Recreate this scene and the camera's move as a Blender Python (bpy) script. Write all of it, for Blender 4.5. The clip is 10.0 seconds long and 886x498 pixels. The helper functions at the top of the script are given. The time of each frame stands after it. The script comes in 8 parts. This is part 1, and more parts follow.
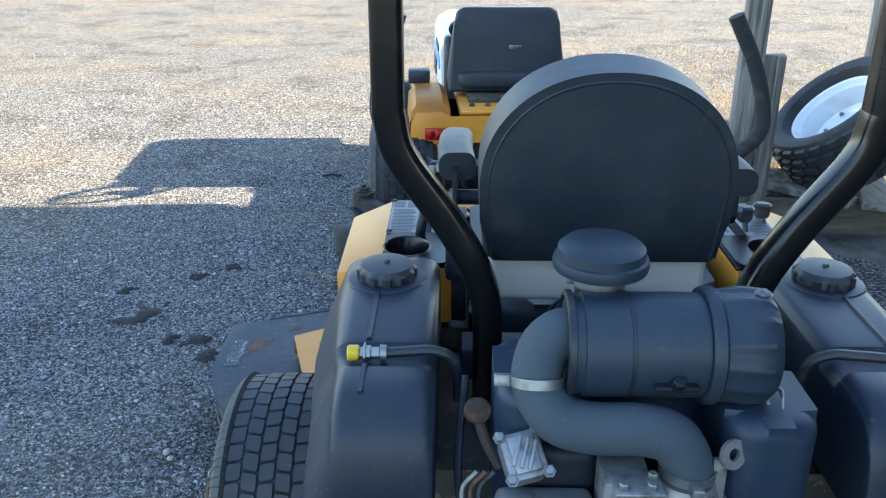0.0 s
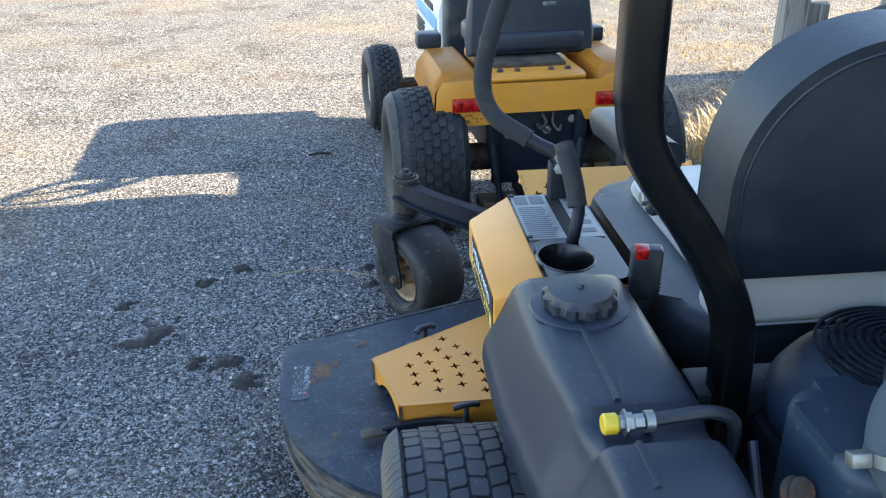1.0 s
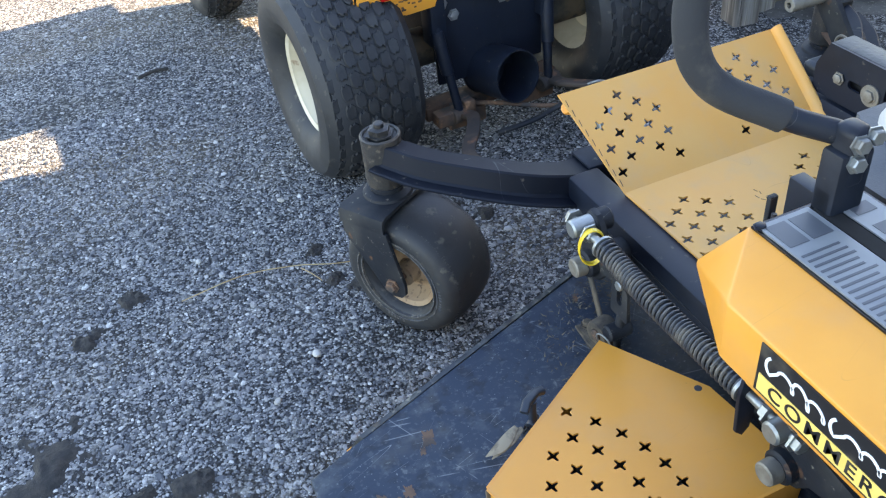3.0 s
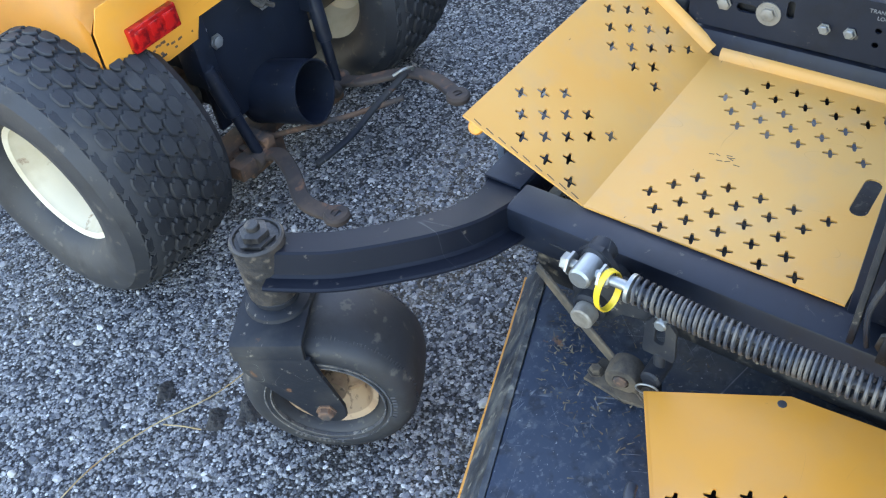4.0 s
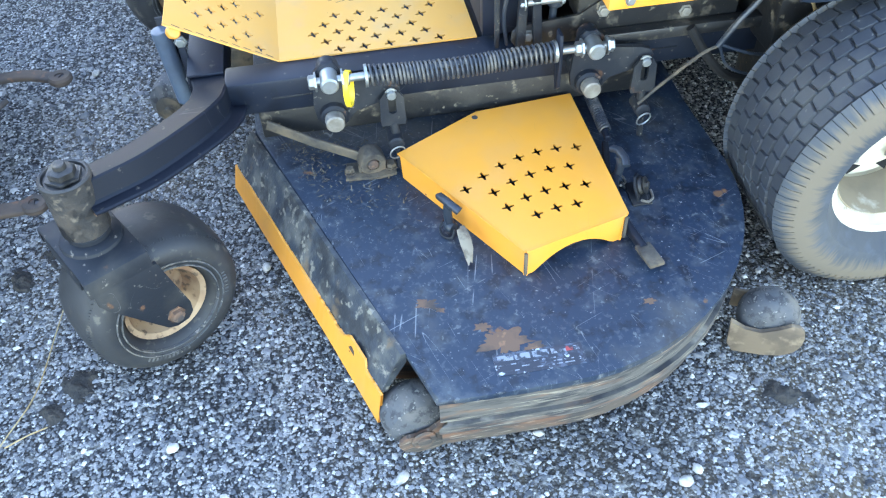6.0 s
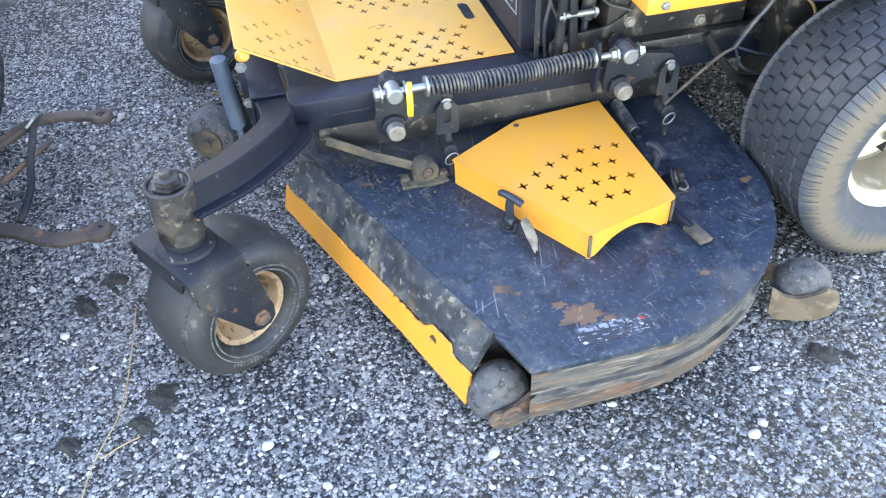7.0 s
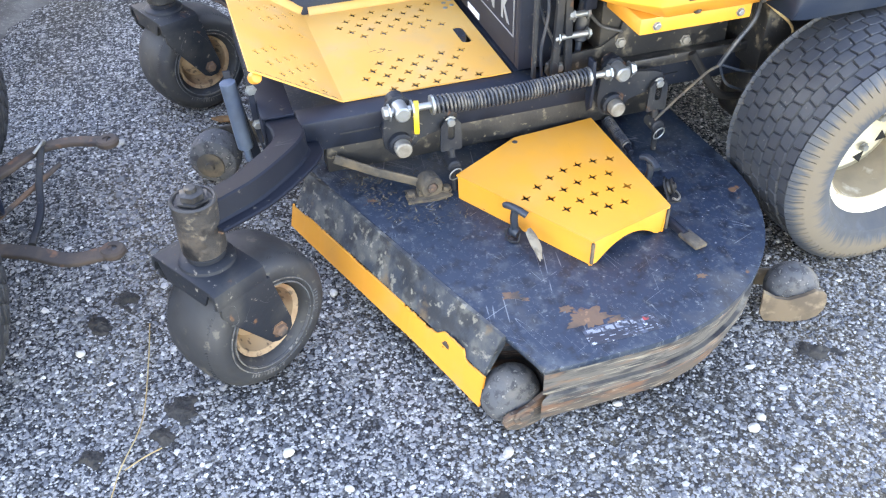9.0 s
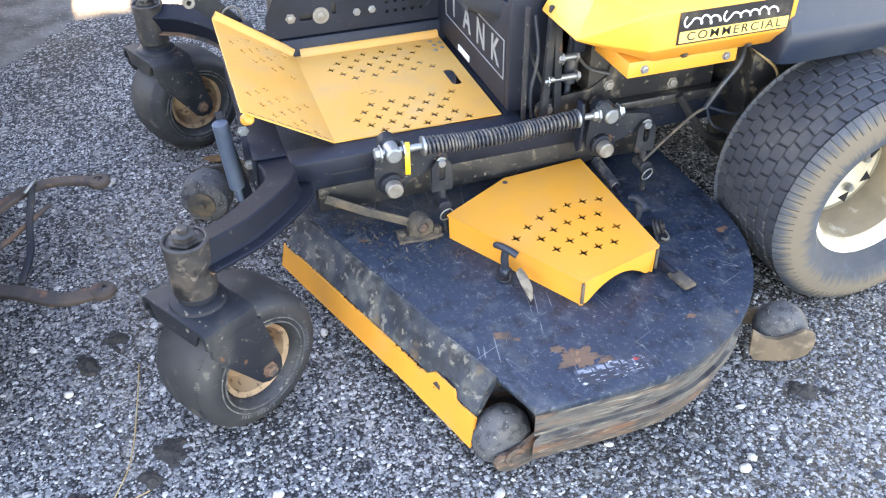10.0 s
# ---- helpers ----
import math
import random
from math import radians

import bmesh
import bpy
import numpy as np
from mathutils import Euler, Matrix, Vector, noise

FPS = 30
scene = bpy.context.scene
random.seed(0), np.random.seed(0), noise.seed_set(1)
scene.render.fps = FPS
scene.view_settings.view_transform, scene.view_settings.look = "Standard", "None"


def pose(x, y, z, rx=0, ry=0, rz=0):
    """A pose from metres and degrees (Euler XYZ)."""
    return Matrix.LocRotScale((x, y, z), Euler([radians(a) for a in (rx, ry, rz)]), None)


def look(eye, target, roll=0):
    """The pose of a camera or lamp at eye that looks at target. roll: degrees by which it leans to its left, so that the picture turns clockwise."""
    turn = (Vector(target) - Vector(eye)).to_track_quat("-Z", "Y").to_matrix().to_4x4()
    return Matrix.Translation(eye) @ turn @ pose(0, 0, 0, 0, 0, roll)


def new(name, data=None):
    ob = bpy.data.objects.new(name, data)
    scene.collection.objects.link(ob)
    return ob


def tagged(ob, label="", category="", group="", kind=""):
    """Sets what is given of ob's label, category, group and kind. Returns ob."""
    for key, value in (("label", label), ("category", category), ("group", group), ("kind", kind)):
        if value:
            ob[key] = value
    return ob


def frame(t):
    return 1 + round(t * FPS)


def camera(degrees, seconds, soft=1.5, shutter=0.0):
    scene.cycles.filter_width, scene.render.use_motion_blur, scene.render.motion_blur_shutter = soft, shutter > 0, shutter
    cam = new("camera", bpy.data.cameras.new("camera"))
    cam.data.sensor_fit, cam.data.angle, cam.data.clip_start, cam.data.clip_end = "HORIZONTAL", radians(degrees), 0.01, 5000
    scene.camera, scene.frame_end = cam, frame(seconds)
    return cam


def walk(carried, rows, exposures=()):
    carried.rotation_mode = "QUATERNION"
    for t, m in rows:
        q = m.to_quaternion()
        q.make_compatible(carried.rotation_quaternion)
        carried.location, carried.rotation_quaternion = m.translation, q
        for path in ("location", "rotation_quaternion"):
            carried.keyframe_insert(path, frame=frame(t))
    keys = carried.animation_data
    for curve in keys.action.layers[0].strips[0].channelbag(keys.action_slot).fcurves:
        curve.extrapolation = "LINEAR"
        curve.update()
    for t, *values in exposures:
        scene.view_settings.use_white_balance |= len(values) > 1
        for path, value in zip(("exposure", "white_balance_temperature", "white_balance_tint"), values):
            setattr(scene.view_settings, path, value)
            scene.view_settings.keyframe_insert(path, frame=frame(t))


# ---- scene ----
cam = camera(54.2, 10.0, soft=1.2)
PATH = [
    (0, (-0.2974, -1.2461, 1.3517), (-0.3135, 0.2394, 0.727), 0.3),
    (0.5, (-0.5972, -1.0978, 1.3468), (-0.5795, 0.3828, 0.7101), 0.6),
    (1, (-0.7133, -0.8777, 1.3033), (-0.5715, 0.5698, 0.6093), -0.6),
    (1.5, (-0.8503, -0.6319, 1.3057), (-0.6577, 0.773, 0.5384), -1.3),
    (2, (-1.026, -0.3949, 1.2856), (-0.7181, 0.9398, 0.4352), -3.2),
    (2.2, (-1.0438, -0.316, 1.2799), (-0.6819, 0.9817, 0.3941), -3.9),
    (3.3, (-0.9696, 0.2894, 1.23), (-0.4876, 1.4113, 0.1773), -8.1),
    (3.5, (-0.9922, 0.4014, 1.2163), (-0.428, 1.4605, 0.1402), -9.0),
    (4, (-1.0623, 0.6754, 1.2082), (-0.2241, 1.4572, 0.075), -9.1),
    (4.5, (-1.0833, 0.8157, 1.1977), (-0.1249, 1.3363, 0.0105), -6.2),
    (5, (-1.2227, 0.9438, 1.1889), (-0.1701, 0.9849, -0.0314), -3.4),
    (5.5, (-1.4339, 0.9922, 1.1977), (-0.345, 0.8503, 0.0177), -2.1),
    (6, (-1.6378, 1.0397, 1.2388), (-0.5247, 0.8906, 0.0822), -2.9),
    (6.2, (-1.6757, 1.0696, 1.23), (-0.5481, 0.9188, 0.0879), -3.3),
    (7.3, (-1.7595, 1.3646, 1.2332), (-0.5892, 1.0438, 0.1717), -2.2),
    (7.5, (-1.7668, 1.3742, 1.2356), (-0.5972, 1.0526, 0.1741), -2.3),
    (8, (-1.7805, 1.3863, 1.2388), (-0.6053, 1.0486, 0.1886), -2.0),
    (8.5, (-1.7861, 1.3944, 1.2404), (-0.6069, 1.0357, 0.2007), -1.5),
    (9, (-1.7974, 1.4024, 1.2477), (-0.6118, 1.0397, 0.2176), -1.4),
    (9.5, (-1.8006, 1.4008, 1.2622), (-0.59, 1.0164, 0.2708), -0.9),
    (10, (-1.7974, 1.4057, 1.2566), (-0.5779, 1.0099, 0.2797), -0.8),
]
EXPOSURE = [(0.0, 2.52, 7000, 9), (1.0, 2.62, 7350, 12), (1.5, 2.95, 7800, 13), (2.0, 2.92, 7900, 17), (3.5, 3.40, 8350, 17), (4.5, 3.72, 8300, 17), (5.0, 3.66, 8300, 20), (5.5, 4.08, 7700, 10), (6.0, 4.12, 7800, 12), (7.5, 4.20, 9300, 23), (9.0, 4.24, 9500, 24), (10.0, 4.06, 9400, 25)]
walk(cam, [(t, look(eye, target, roll)) for t, eye, target, roll in PATH], EXPOSURE)

# ---- light ----
SUN_ELEVATION, SUN_AZIMUTH = 23.5, 2.2   # degrees; the azimuth counts from +x towards +y
world = bpy.data.worlds.new("world")
scene.world = world
world.use_nodes = True
wn = world.node_tree
sky = wn.nodes.new("ShaderNodeTexSky")
sky.sky_type, sky.sun_disc = "NISHITA", False
sky.dust_density, sky.ozone_density = 0.3, 2.5
sky.sun_elevation, sky.sun_rotation = radians(SUN_ELEVATION), radians(90 - SUN_AZIMUTH)
wn.links.new(sky.outputs[0], wn.nodes["Background"].inputs[0])
wn.nodes["Background"].inputs[1].default_value = 0.15
sun_lamp = bpy.data.lights.new("sun", "SUN")
sun_lamp.energy, sun_lamp.angle, sun_lamp.color = 6.3, radians(0.5), (1.0, 0.88, 0.68)
sun = new("sun", sun_lamp)
ce, se = math.cos(radians(SUN_ELEVATION)), math.sin(radians(SUN_ELEVATION))
sun.matrix_world = look((9 * ce * math.cos(radians(SUN_AZIMUTH)), 9 * ce * math.sin(radians(SUN_AZIMUTH)) + 1.5, 9 * se), (0, 1.5, 0))


# ---- materials ----
def srgb(r, g, b):
    return tuple((c / 255 / 12.92) if c / 255 < 0.04045 else ((c / 255 + 0.055) / 1.055) ** 2.4 for c in (r, g, b)) + (1.0,)


class Mat:
    """A principled material with noise-driven variation."""

    def __init__(self, name, base, rough=0.5, metal=0.0, spec=0.5):
        self.m = bpy.data.materials.new(name)
        self.m.use_nodes = True
        self.t = self.m.node_tree
        self.b = self.t.nodes["Principled BSDF"]
        self.b.inputs["Base Color"].default_value = base
        self.b.inputs["Roughness"].default_value = rough
        self.b.inputs["Metallic"].default_value = metal
        self.b.inputs["Specular IOR Level"].default_value = spec
        self.col, self.rgh = base, rough
        self.height = None
        self.co = self.t.nodes.new("ShaderNodeTexCoord").outputs["Object"]

    def node(self, kind, **inputs):
        n = self.t.nodes.new(kind)
        for k, v in inputs.items():
            n.inputs[k.replace("_", " ")].default_value = v
        return n

    def link(self, a, b):
        self.t.links.new(a, b)

    def noise(self, scale, detail=4.0, stretch=None, rough=0.55, turn=0.0):
        n = self.node("ShaderNodeTexNoise", Scale=scale, Detail=detail, Roughness=rough)
        co = self.co
        if stretch:
            if turn:
                tn = self.node("ShaderNodeMapping", Rotation=(0, 0, radians(turn)))
                self.link(co, tn.inputs["Vector"])
                co = tn.outputs[0]
            mp = self.node("ShaderNodeMapping", Scale=stretch)
            self.link(co, mp.inputs["Vector"])
            co = mp.outputs[0]
        self.link(co, n.inputs["Vector"])
        return n.outputs[0]

    def ramp(self, src, lo, hi):
        r = self.node("ShaderNodeMapRange")
        r.inputs["From Min"].default_value, r.inputs["From Max"].default_value = lo, hi
        r.clamp = True
        self.link(src, r.inputs["Value"])
        return r.outputs[0]

    def math(self, op, a, b):
        n = self.t.nodes.new("ShaderNodeMath")
        n.operation = op
        for i, v in enumerate((a, b)):
            if isinstance(v, (int, float)):
                n.inputs[i].default_value = v
            else:
                self.link(v, n.inputs[i])
        return n.outputs[0]

    def blend(self, colour, fac, rough=None):
        """Lays a colour over what is there, where fac is 1."""
        mx = self.t.nodes.new("ShaderNodeMix")
        mx.data_type = "RGBA"
        if isinstance(self.col, tuple):
            mx.inputs[6].default_value = self.col
        else:
            self.link(self.col, mx.inputs[6])
        if isinstance(colour, tuple):
            mx.inputs[7].default_value = colour
        else:
            self.link(colour, mx.inputs[7])
        self.link(fac, mx.inputs[0])
        self.col = mx.outputs[2]
        self.link(self.col, self.b.inputs["Base Color"])
        if rough is not None:
            mr = self.t.nodes.new("ShaderNodeMix")
            if isinstance(self.rgh, (int, float)):
                mr.inputs[2].default_value = self.rgh
            else:
                self.link(self.rgh, mr.inputs[2])
            mr.inputs[3].default_value = rough
            self.link(fac, mr.inputs[0])
            self.rgh = mr.outputs[0]
            self.link(self.rgh, self.b.inputs["Roughness"])
        return self

    def spots(self, colour, scale, lo, hi, rough=None, detail=5.0, strength=1.0, stretch=None):
        f = self.ramp(self.noise(scale, detail, stretch), lo, hi)
        if strength != 1.0:
            f = self.math("MULTIPLY", f, strength)
        return self.blend(colour, f, rough)

    def lines(self, colour, scale, width, mask_scale, lo, strength=1.0, stretch=None, rough=None, turn=0.0):
        """Thin wandering scratches, where a coarser noise allows them."""
        n = self.noise(scale, 0.0, stretch, 0.55, turn)
        d = self.math("ABSOLUTE", self.math("SUBTRACT", n, 0.5), 0)
        f = self.math("MULTIPLY", self.ramp(d, width, 0.0), self.ramp(self.noise(mask_scale, 3.0), lo, lo + 0.06))
        return self.blend(colour, self.math("MULTIPLY", f, strength), rough)

    def bump(self, scale, strength, distance=0.002, detail=3.0, src=None):
        n = self.node("ShaderNodeBump", Strength=strength, Distance=distance)
        self.link(src if src is not None else self.noise(scale, detail), n.inputs["Height"])
        if self.height is not None:
            self.link(self.height, n.inputs["Normal"])
        self.height = n.outputs[0]
        self.link(self.height, self.b.inputs["Normal"])
        return self


DUST = srgb(150, 138, 118)
RUST = srgb(112, 82, 62)
yellow = Mat("yellow_paint", srgb(211, 141, 52), 0.42).spots(srgb(198, 130, 46), 5, 0.4, 0.7).spots(DUST, 9, 0.52, 0.85, 0.7, strength=0.3).spots(srgb(70, 48, 30), 55, 0.74, 0.78, 0.8).lines(srgb(150, 104, 50), 7, 0.003, 8, 0.56, 0.5, (1, 3, 2), 0.6).bump(220, 0.05, 0.0006)
# base slightly deeper than yellow_paint, for the cover and the guard
worn_yellow = Mat("deep_yellow_paint", srgb(208, 137, 48), 0.44).spots(srgb(198, 130, 50), 5, 0.4, 0.7).spots(DUST, 9, 0.5, 0.85, 0.7, strength=0.24).spots(srgb(70, 48, 30), 55, 0.74, 0.78, 0.8).lines(srgb(150, 104, 60), 7, 0.003, 8, 0.56, 0.5, (1, 3, 2), 0.6).bump(220, 0.05, 0.0006)
tan_yellow = Mat("dusty_yellow_paint", srgb(201, 139, 60), 0.5).spots(srgb(196, 146, 80), 4, 0.35, 0.7, 0.62).spots(DUST, 14, 0.5, 0.8, 0.75, strength=0.35).spots(srgb(60, 42, 28), 38, 0.745, 0.77, 0.8, stretch=(1, 3, 1)).lines(srgb(160, 116, 60), 6, 0.003, 7, 0.55, 0.5, (3, 1, 1), 0.7).bump(240, 0.06, 0.0006)
gloss_black = Mat("glossy_black_tube", srgb(9, 11, 14), 0.25, 0.0, 0.4).spots(DUST, 8, 0.58, 0.9, 0.6, strength=0.1).bump(90, 0.06, 0.0006)
black_paint = Mat("black_satin_paint", srgb(17, 25, 37), 0.52, 0.0, 0.28).spots(srgb(74, 74, 72), 7, 0.54, 0.88, 0.7, strength=0.22).spots(srgb(9, 12, 18), 18, 0.5, 0.64, 0.46, strength=0.5, detail=8.0).spots(srgb(96, 90, 80), 60, 0.66, 0.72, 0.8, strength=0.5).lines(srgb(96, 98, 98), 6, 0.004, 11, 0.56, 0.4, (3, 0.8, 1), 0.6).bump(160, 0.08, 0.0006)
arm_paint = Mat("worn_gloss_black_paint", srgb(12, 18, 28), 0.6, 0.0, 0.2).spots(srgb(52, 54, 56), 9, 0.56, 0.86, 0.7, strength=0.2).spots(srgb(104, 98, 88), 60, 0.67, 0.72, 0.8, strength=0.45).lines(srgb(92, 94, 96), 6, 0.004, 11, 0.56, 0.4, (3, 0.8, 1), 0.5).bump(140, 0.12, 0.0008)
fork_paint = Mat("dust_dulled_black_paint", srgb(19, 24, 31), 0.62, 0.0, 0.28).spots(srgb(70, 68, 63), 11, 0.46, 0.72, 0.85, strength=0.5, detail=9.0).spots(srgb(96, 66, 46), 26, 0.64, 0.70, 0.9, strength=0.7, detail=8.0).spots(srgb(120, 114, 104), 80, 0.64, 0.70, 0.9, strength=0.6, detail=8.0).lines(srgb(112, 112, 108), 9, 0.004, 12, 0.52, 0.5, (1, 3, 2), 0.7).bump(110, 0.35, 0.0012)
deck_paint = Mat("worn_dark_blue_black_deck_paint", srgb(26, 40, 56), 0.5, 0.0, 0.3).spots(srgb(40, 51, 60), 3.0, 0.42, 0.75, 0.6, strength=0.55).spots(srgb(76, 81, 84), 30, 0.52, 0.66, 0.7, strength=0.38, detail=15.0).spots(srgb(9, 14, 22), 28, 0.52, 0.62, 0.42, strength=0.6, detail=10.0).spots(srgb(92, 86, 76), 6, 0.55, 0.72, 0.85, strength=0.45, detail=14.0).spots(srgb(98, 103, 106), 95, 0.56, 0.64, 0.75, strength=0.2, detail=12.0).spots(srgb(140, 142, 140), 150, 0.655, 0.70, 0.8, strength=0.5, detail=6.0).spots(srgb(120, 122, 120), 60, 0.64, 0.68, 0.8, strength=0.28, detail=14.0).spots(srgb(104, 74, 54), 8.5, 0.668, 0.69, 0.9, detail=10.0)
for turn_, scale_ in ((12, 3.0), (-48, 3.4), (65, 2.6), (-20, 4.2)):
    deck_paint.lines(srgb(138, 141, 142), scale_, 0.0030, 10 + scale_, 0.54, 0.55, (0.35, 9, 1), 0.7, turn_)
deck_paint.bump(120, 0.2, 0.001)
skirt_metal = Mat("muddy_scraped_steel", srgb(76, 73, 69), 0.7).spots(srgb(38, 39, 42), 16, 0.45, 0.6, stretch=(1, 1, 6), detail=8.0).spots(RUST, 12, 0.54, 0.68, 0.9, stretch=(1, 1, 5), strength=0.6, detail=8.0).spots(srgb(140, 132, 118), 34, 0.56, 0.68, 0.9, stretch=(0.5, 0.5, 9), strength=0.7, detail=9.0).bump(60, 0.5, 0.002)
skirt_rust = Mat("rusty_lower_skirt", srgb(70, 61, 54), 0.85).spots(srgb(48, 46, 45), 14, 0.45, 0.6, stretch=(1, 1, 6), detail=8.0).spots(srgb(108, 72, 50), 11, 0.50, 0.66, 0.9, stretch=(1, 1, 4), strength=0.7, detail=8.0).spots(srgb(138, 128, 112), 40, 0.58, 0.68, 0.9, stretch=(0.6, 0.6, 8), strength=0.6, detail=8.0).bump(60, 0.5, 0.002)
dirt_metal = Mat("dirt_caked_steel", srgb(58, 54, 48), 0.85).spots(srgb(96, 82, 64), 12, 0.42, 0.66).spots(srgb(34, 32, 31), 30, 0.5, 0.7).bump(90, 0.5, 0.003)
lip_paint = Mat("dusty_blue_grey_lip_paint", srgb(38, 45, 52), 0.6).spots(srgb(92, 90, 82), 19, 0.44, 0.62, 0.85, strength=0.7, detail=14.0).spots(srgb(18, 22, 27), 26, 0.48, 0.60, strength=0.8, detail=14.0).spots(srgb(132, 126, 112), 55, 0.58, 0.66, 0.9, strength=0.6, detail=8.0).spots(srgb(104, 84, 60), 12, 0.60, 0.66, 0.9, strength=0.6, detail=9.0).bump(70, 0.6, 0.003)
spring_steel = Mat("dusty_spring_steel", srgb(38, 43, 50), 0.5).spots(DUST, 30, 0.5, 0.75, 0.8, strength=0.4)
arm_rust = Mat("dull_rusty_arm_steel", srgb(66, 54, 46), 0.8).spots(srgb(40, 37, 36), 14, 0.45, 0.60, strength=0.8).spots(srgb(122, 82, 58), 22, 0.58, 0.70, 0.9, strength=0.8).bump(130, 0.4, 0.0015)
rust = Mat("rusty_steel", srgb(92, 68, 52), 0.85).spots(srgb(50, 46, 44), 14, 0.45, 0.62).spots(srgb(142, 102, 74), 40, 0.58, 0.75).bump(130, 0.4, 0.0015)
tank_plastic = Mat("black_moulded_plastic", srgb(23, 34, 48), 0.44, 0.0, 0.38).spots(srgb(92, 94, 93), 4, 0.5, 0.9, 0.7, strength=0.25).spots(srgb(84, 82, 78), 70, 0.62, 0.72, 0.8, strength=0.35).lines(srgb(84, 90, 94), 7, 0.003, 9, 0.55, 0.4, (2, 1, 3), 0.7).bump(500, 0.12, 0.0006)
canister_plastic = Mat("blue_black_canister", srgb(36, 50, 63), 0.5, 0.0, 0.4).spots(srgb(24, 34, 45), 6, 0.45, 0.7, 0.42, strength=0.6).spots(srgb(104, 106, 104), 5, 0.52, 0.9, 0.7, strength=0.25).spots(srgb(96, 94, 90), 70, 0.64, 0.72, 0.8, strength=0.35).lines(srgb(104, 112, 116), 7, 0.003, 9, 0.56, 0.4, (2, 1, 3), 0.7).bump(500, 0.12, 0.0006)
oily_black = Mat("oily_black_steel", srgb(19, 20, 22), 0.5).spots(srgb(60, 55, 48), 9, 0.48, 0.70, 0.9, strength=0.6, detail=10.0).spots(srgb(112, 102, 86), 26, 0.58, 0.68, 0.9, strength=0.45, detail=12.0).spots(srgb(118, 108, 92), 70, 0.63, 0.69, 0.9, strength=0.55).bump(90, 0.4, 0.002)
shroud_plastic = Mat("dark_blue_black_shroud", srgb(24, 42, 60), 0.5, 0.0, 0.4).spots(srgb(74, 80, 84), 5, 0.5, 0.9, 0.7, strength=0.35).spots(srgb(110, 108, 100), 80, 0.64, 0.72, 0.8, strength=0.35).bump(300, 0.12, 0.0006)
soft_plastic = Mat("dark_plastic", srgb(24, 33, 43), 0.48).spots(DUST, 12, 0.5, 0.85, 0.75, strength=0.3).bump(300, 0.1, 0.0006)
rubber = Mat("tyre_rubber", srgb(27, 30, 34), 0.62).spots(srgb(74, 71, 65), 9, 0.5, 0.78, 0.9, strength=0.4).spots(srgb(17, 19, 22), 18, 0.5, 0.7).spots(srgb(98, 92, 82), 46, 0.60, 0.68, 0.9, strength=0.45, detail=10.0).bump(160, 0.25, 0.001)
tread_rubber = Mat("tread_rubber", srgb(41, 45, 51), 0.62).spots(srgb(78, 77, 74), 9, 0.48, 0.75, 0.9, strength=0.45).spots(srgb(140, 136, 126), 75, 0.67, 0.73, 0.9, strength=0.5).bump(120, 0.25, 0.001)
worn_tread = Mat("worn_dark_tread_rubber", srgb(24, 27, 31), 0.68).spots(srgb(66, 66, 65), 8, 0.48, 0.75, 0.9, strength=0.5).spots(srgb(20, 22, 26), 26, 0.5, 0.66).bump(90, 0.35, 0.0015)
groove_rubber = Mat("tyre_groove_rubber", srgb(32, 35, 39), 0.75).spots(srgb(60, 58, 54), 14, 0.48, 0.70, strength=0.7).bump(120, 0.3, 0.001)
dusty_rubber = Mat("dusty_sidewall_rubber", srgb(66, 68, 71), 0.9).spots(srgb(112, 104, 92), 8, 0.46, 0.70, strength=0.7).spots(srgb(38, 40, 43), 60, 0.50, 0.60, strength=0.8, detail=8.0).spots(srgb(136, 132, 124), 120, 0.60, 0.66, strength=0.6).bump(140, 0.6, 0.0015)
foam = Mat("black_foam_grip", srgb(38, 40, 43), 0.9).spots(DUST, 20, 0.55, 0.85, strength=0.3).bump(420, 0.45, 0.001)
vinyl = Mat("black_vinyl", srgb(20, 31, 42), 0.5).spots(srgb(40, 51, 59), 3.5, 0.45, 0.8, 0.66, strength=0.55).spots(srgb(58, 64, 64), 7, 0.5, 0.8, 0.75, strength=0.4, detail=8.0).spots(srgb(112, 104, 96), 30, 0.6, 0.85, 0.8, strength=0.15).bump(22, 0.25, 0.004).bump(380, 0.3, 0.0008)
hose_rubber = Mat("dusty_rubber_hose", srgb(60, 71, 80), 0.8, 0.0, 0.3).spots(srgb(74, 76, 75), 7, 0.46, 0.75, strength=0.5).spots(srgb(112, 108, 100), 90, 0.66, 0.72, strength=0.4).bump(240, 0.25, 0.0008)
white_vinyl = Mat("white_vinyl", srgb(160, 160, 158), 0.5).spots(srgb(160, 156, 148), 6, 0.45, 0.8, strength=0.5).bump(380, 0.2, 0.0006)
zinc = Mat("zinc_plated_steel", srgb(138, 142, 142), 0.45, 0.8).spots(srgb(112, 104, 92), 30, 0.5, 0.72, 0.7, strength=0.7).bump(150, 0.15, 0.0006)
alloy = Mat("cast_aluminium", srgb(150, 152, 154), 0.5, 0.75).spots(srgb(70, 66, 60), 25, 0.5, 0.7, 0.8, strength=0.8).bump(200, 0.3, 0.0008)
cream = Mat("cream_rim_paint", srgb(182, 174, 154), 0.5).spots(srgb(150, 136, 110), 9, 0.48, 0.72, 0.8, strength=0.7).spots(RUST, 26, 0.64, 0.7, 0.9, strength=0.8).bump(120, 0.12, 0.0008)
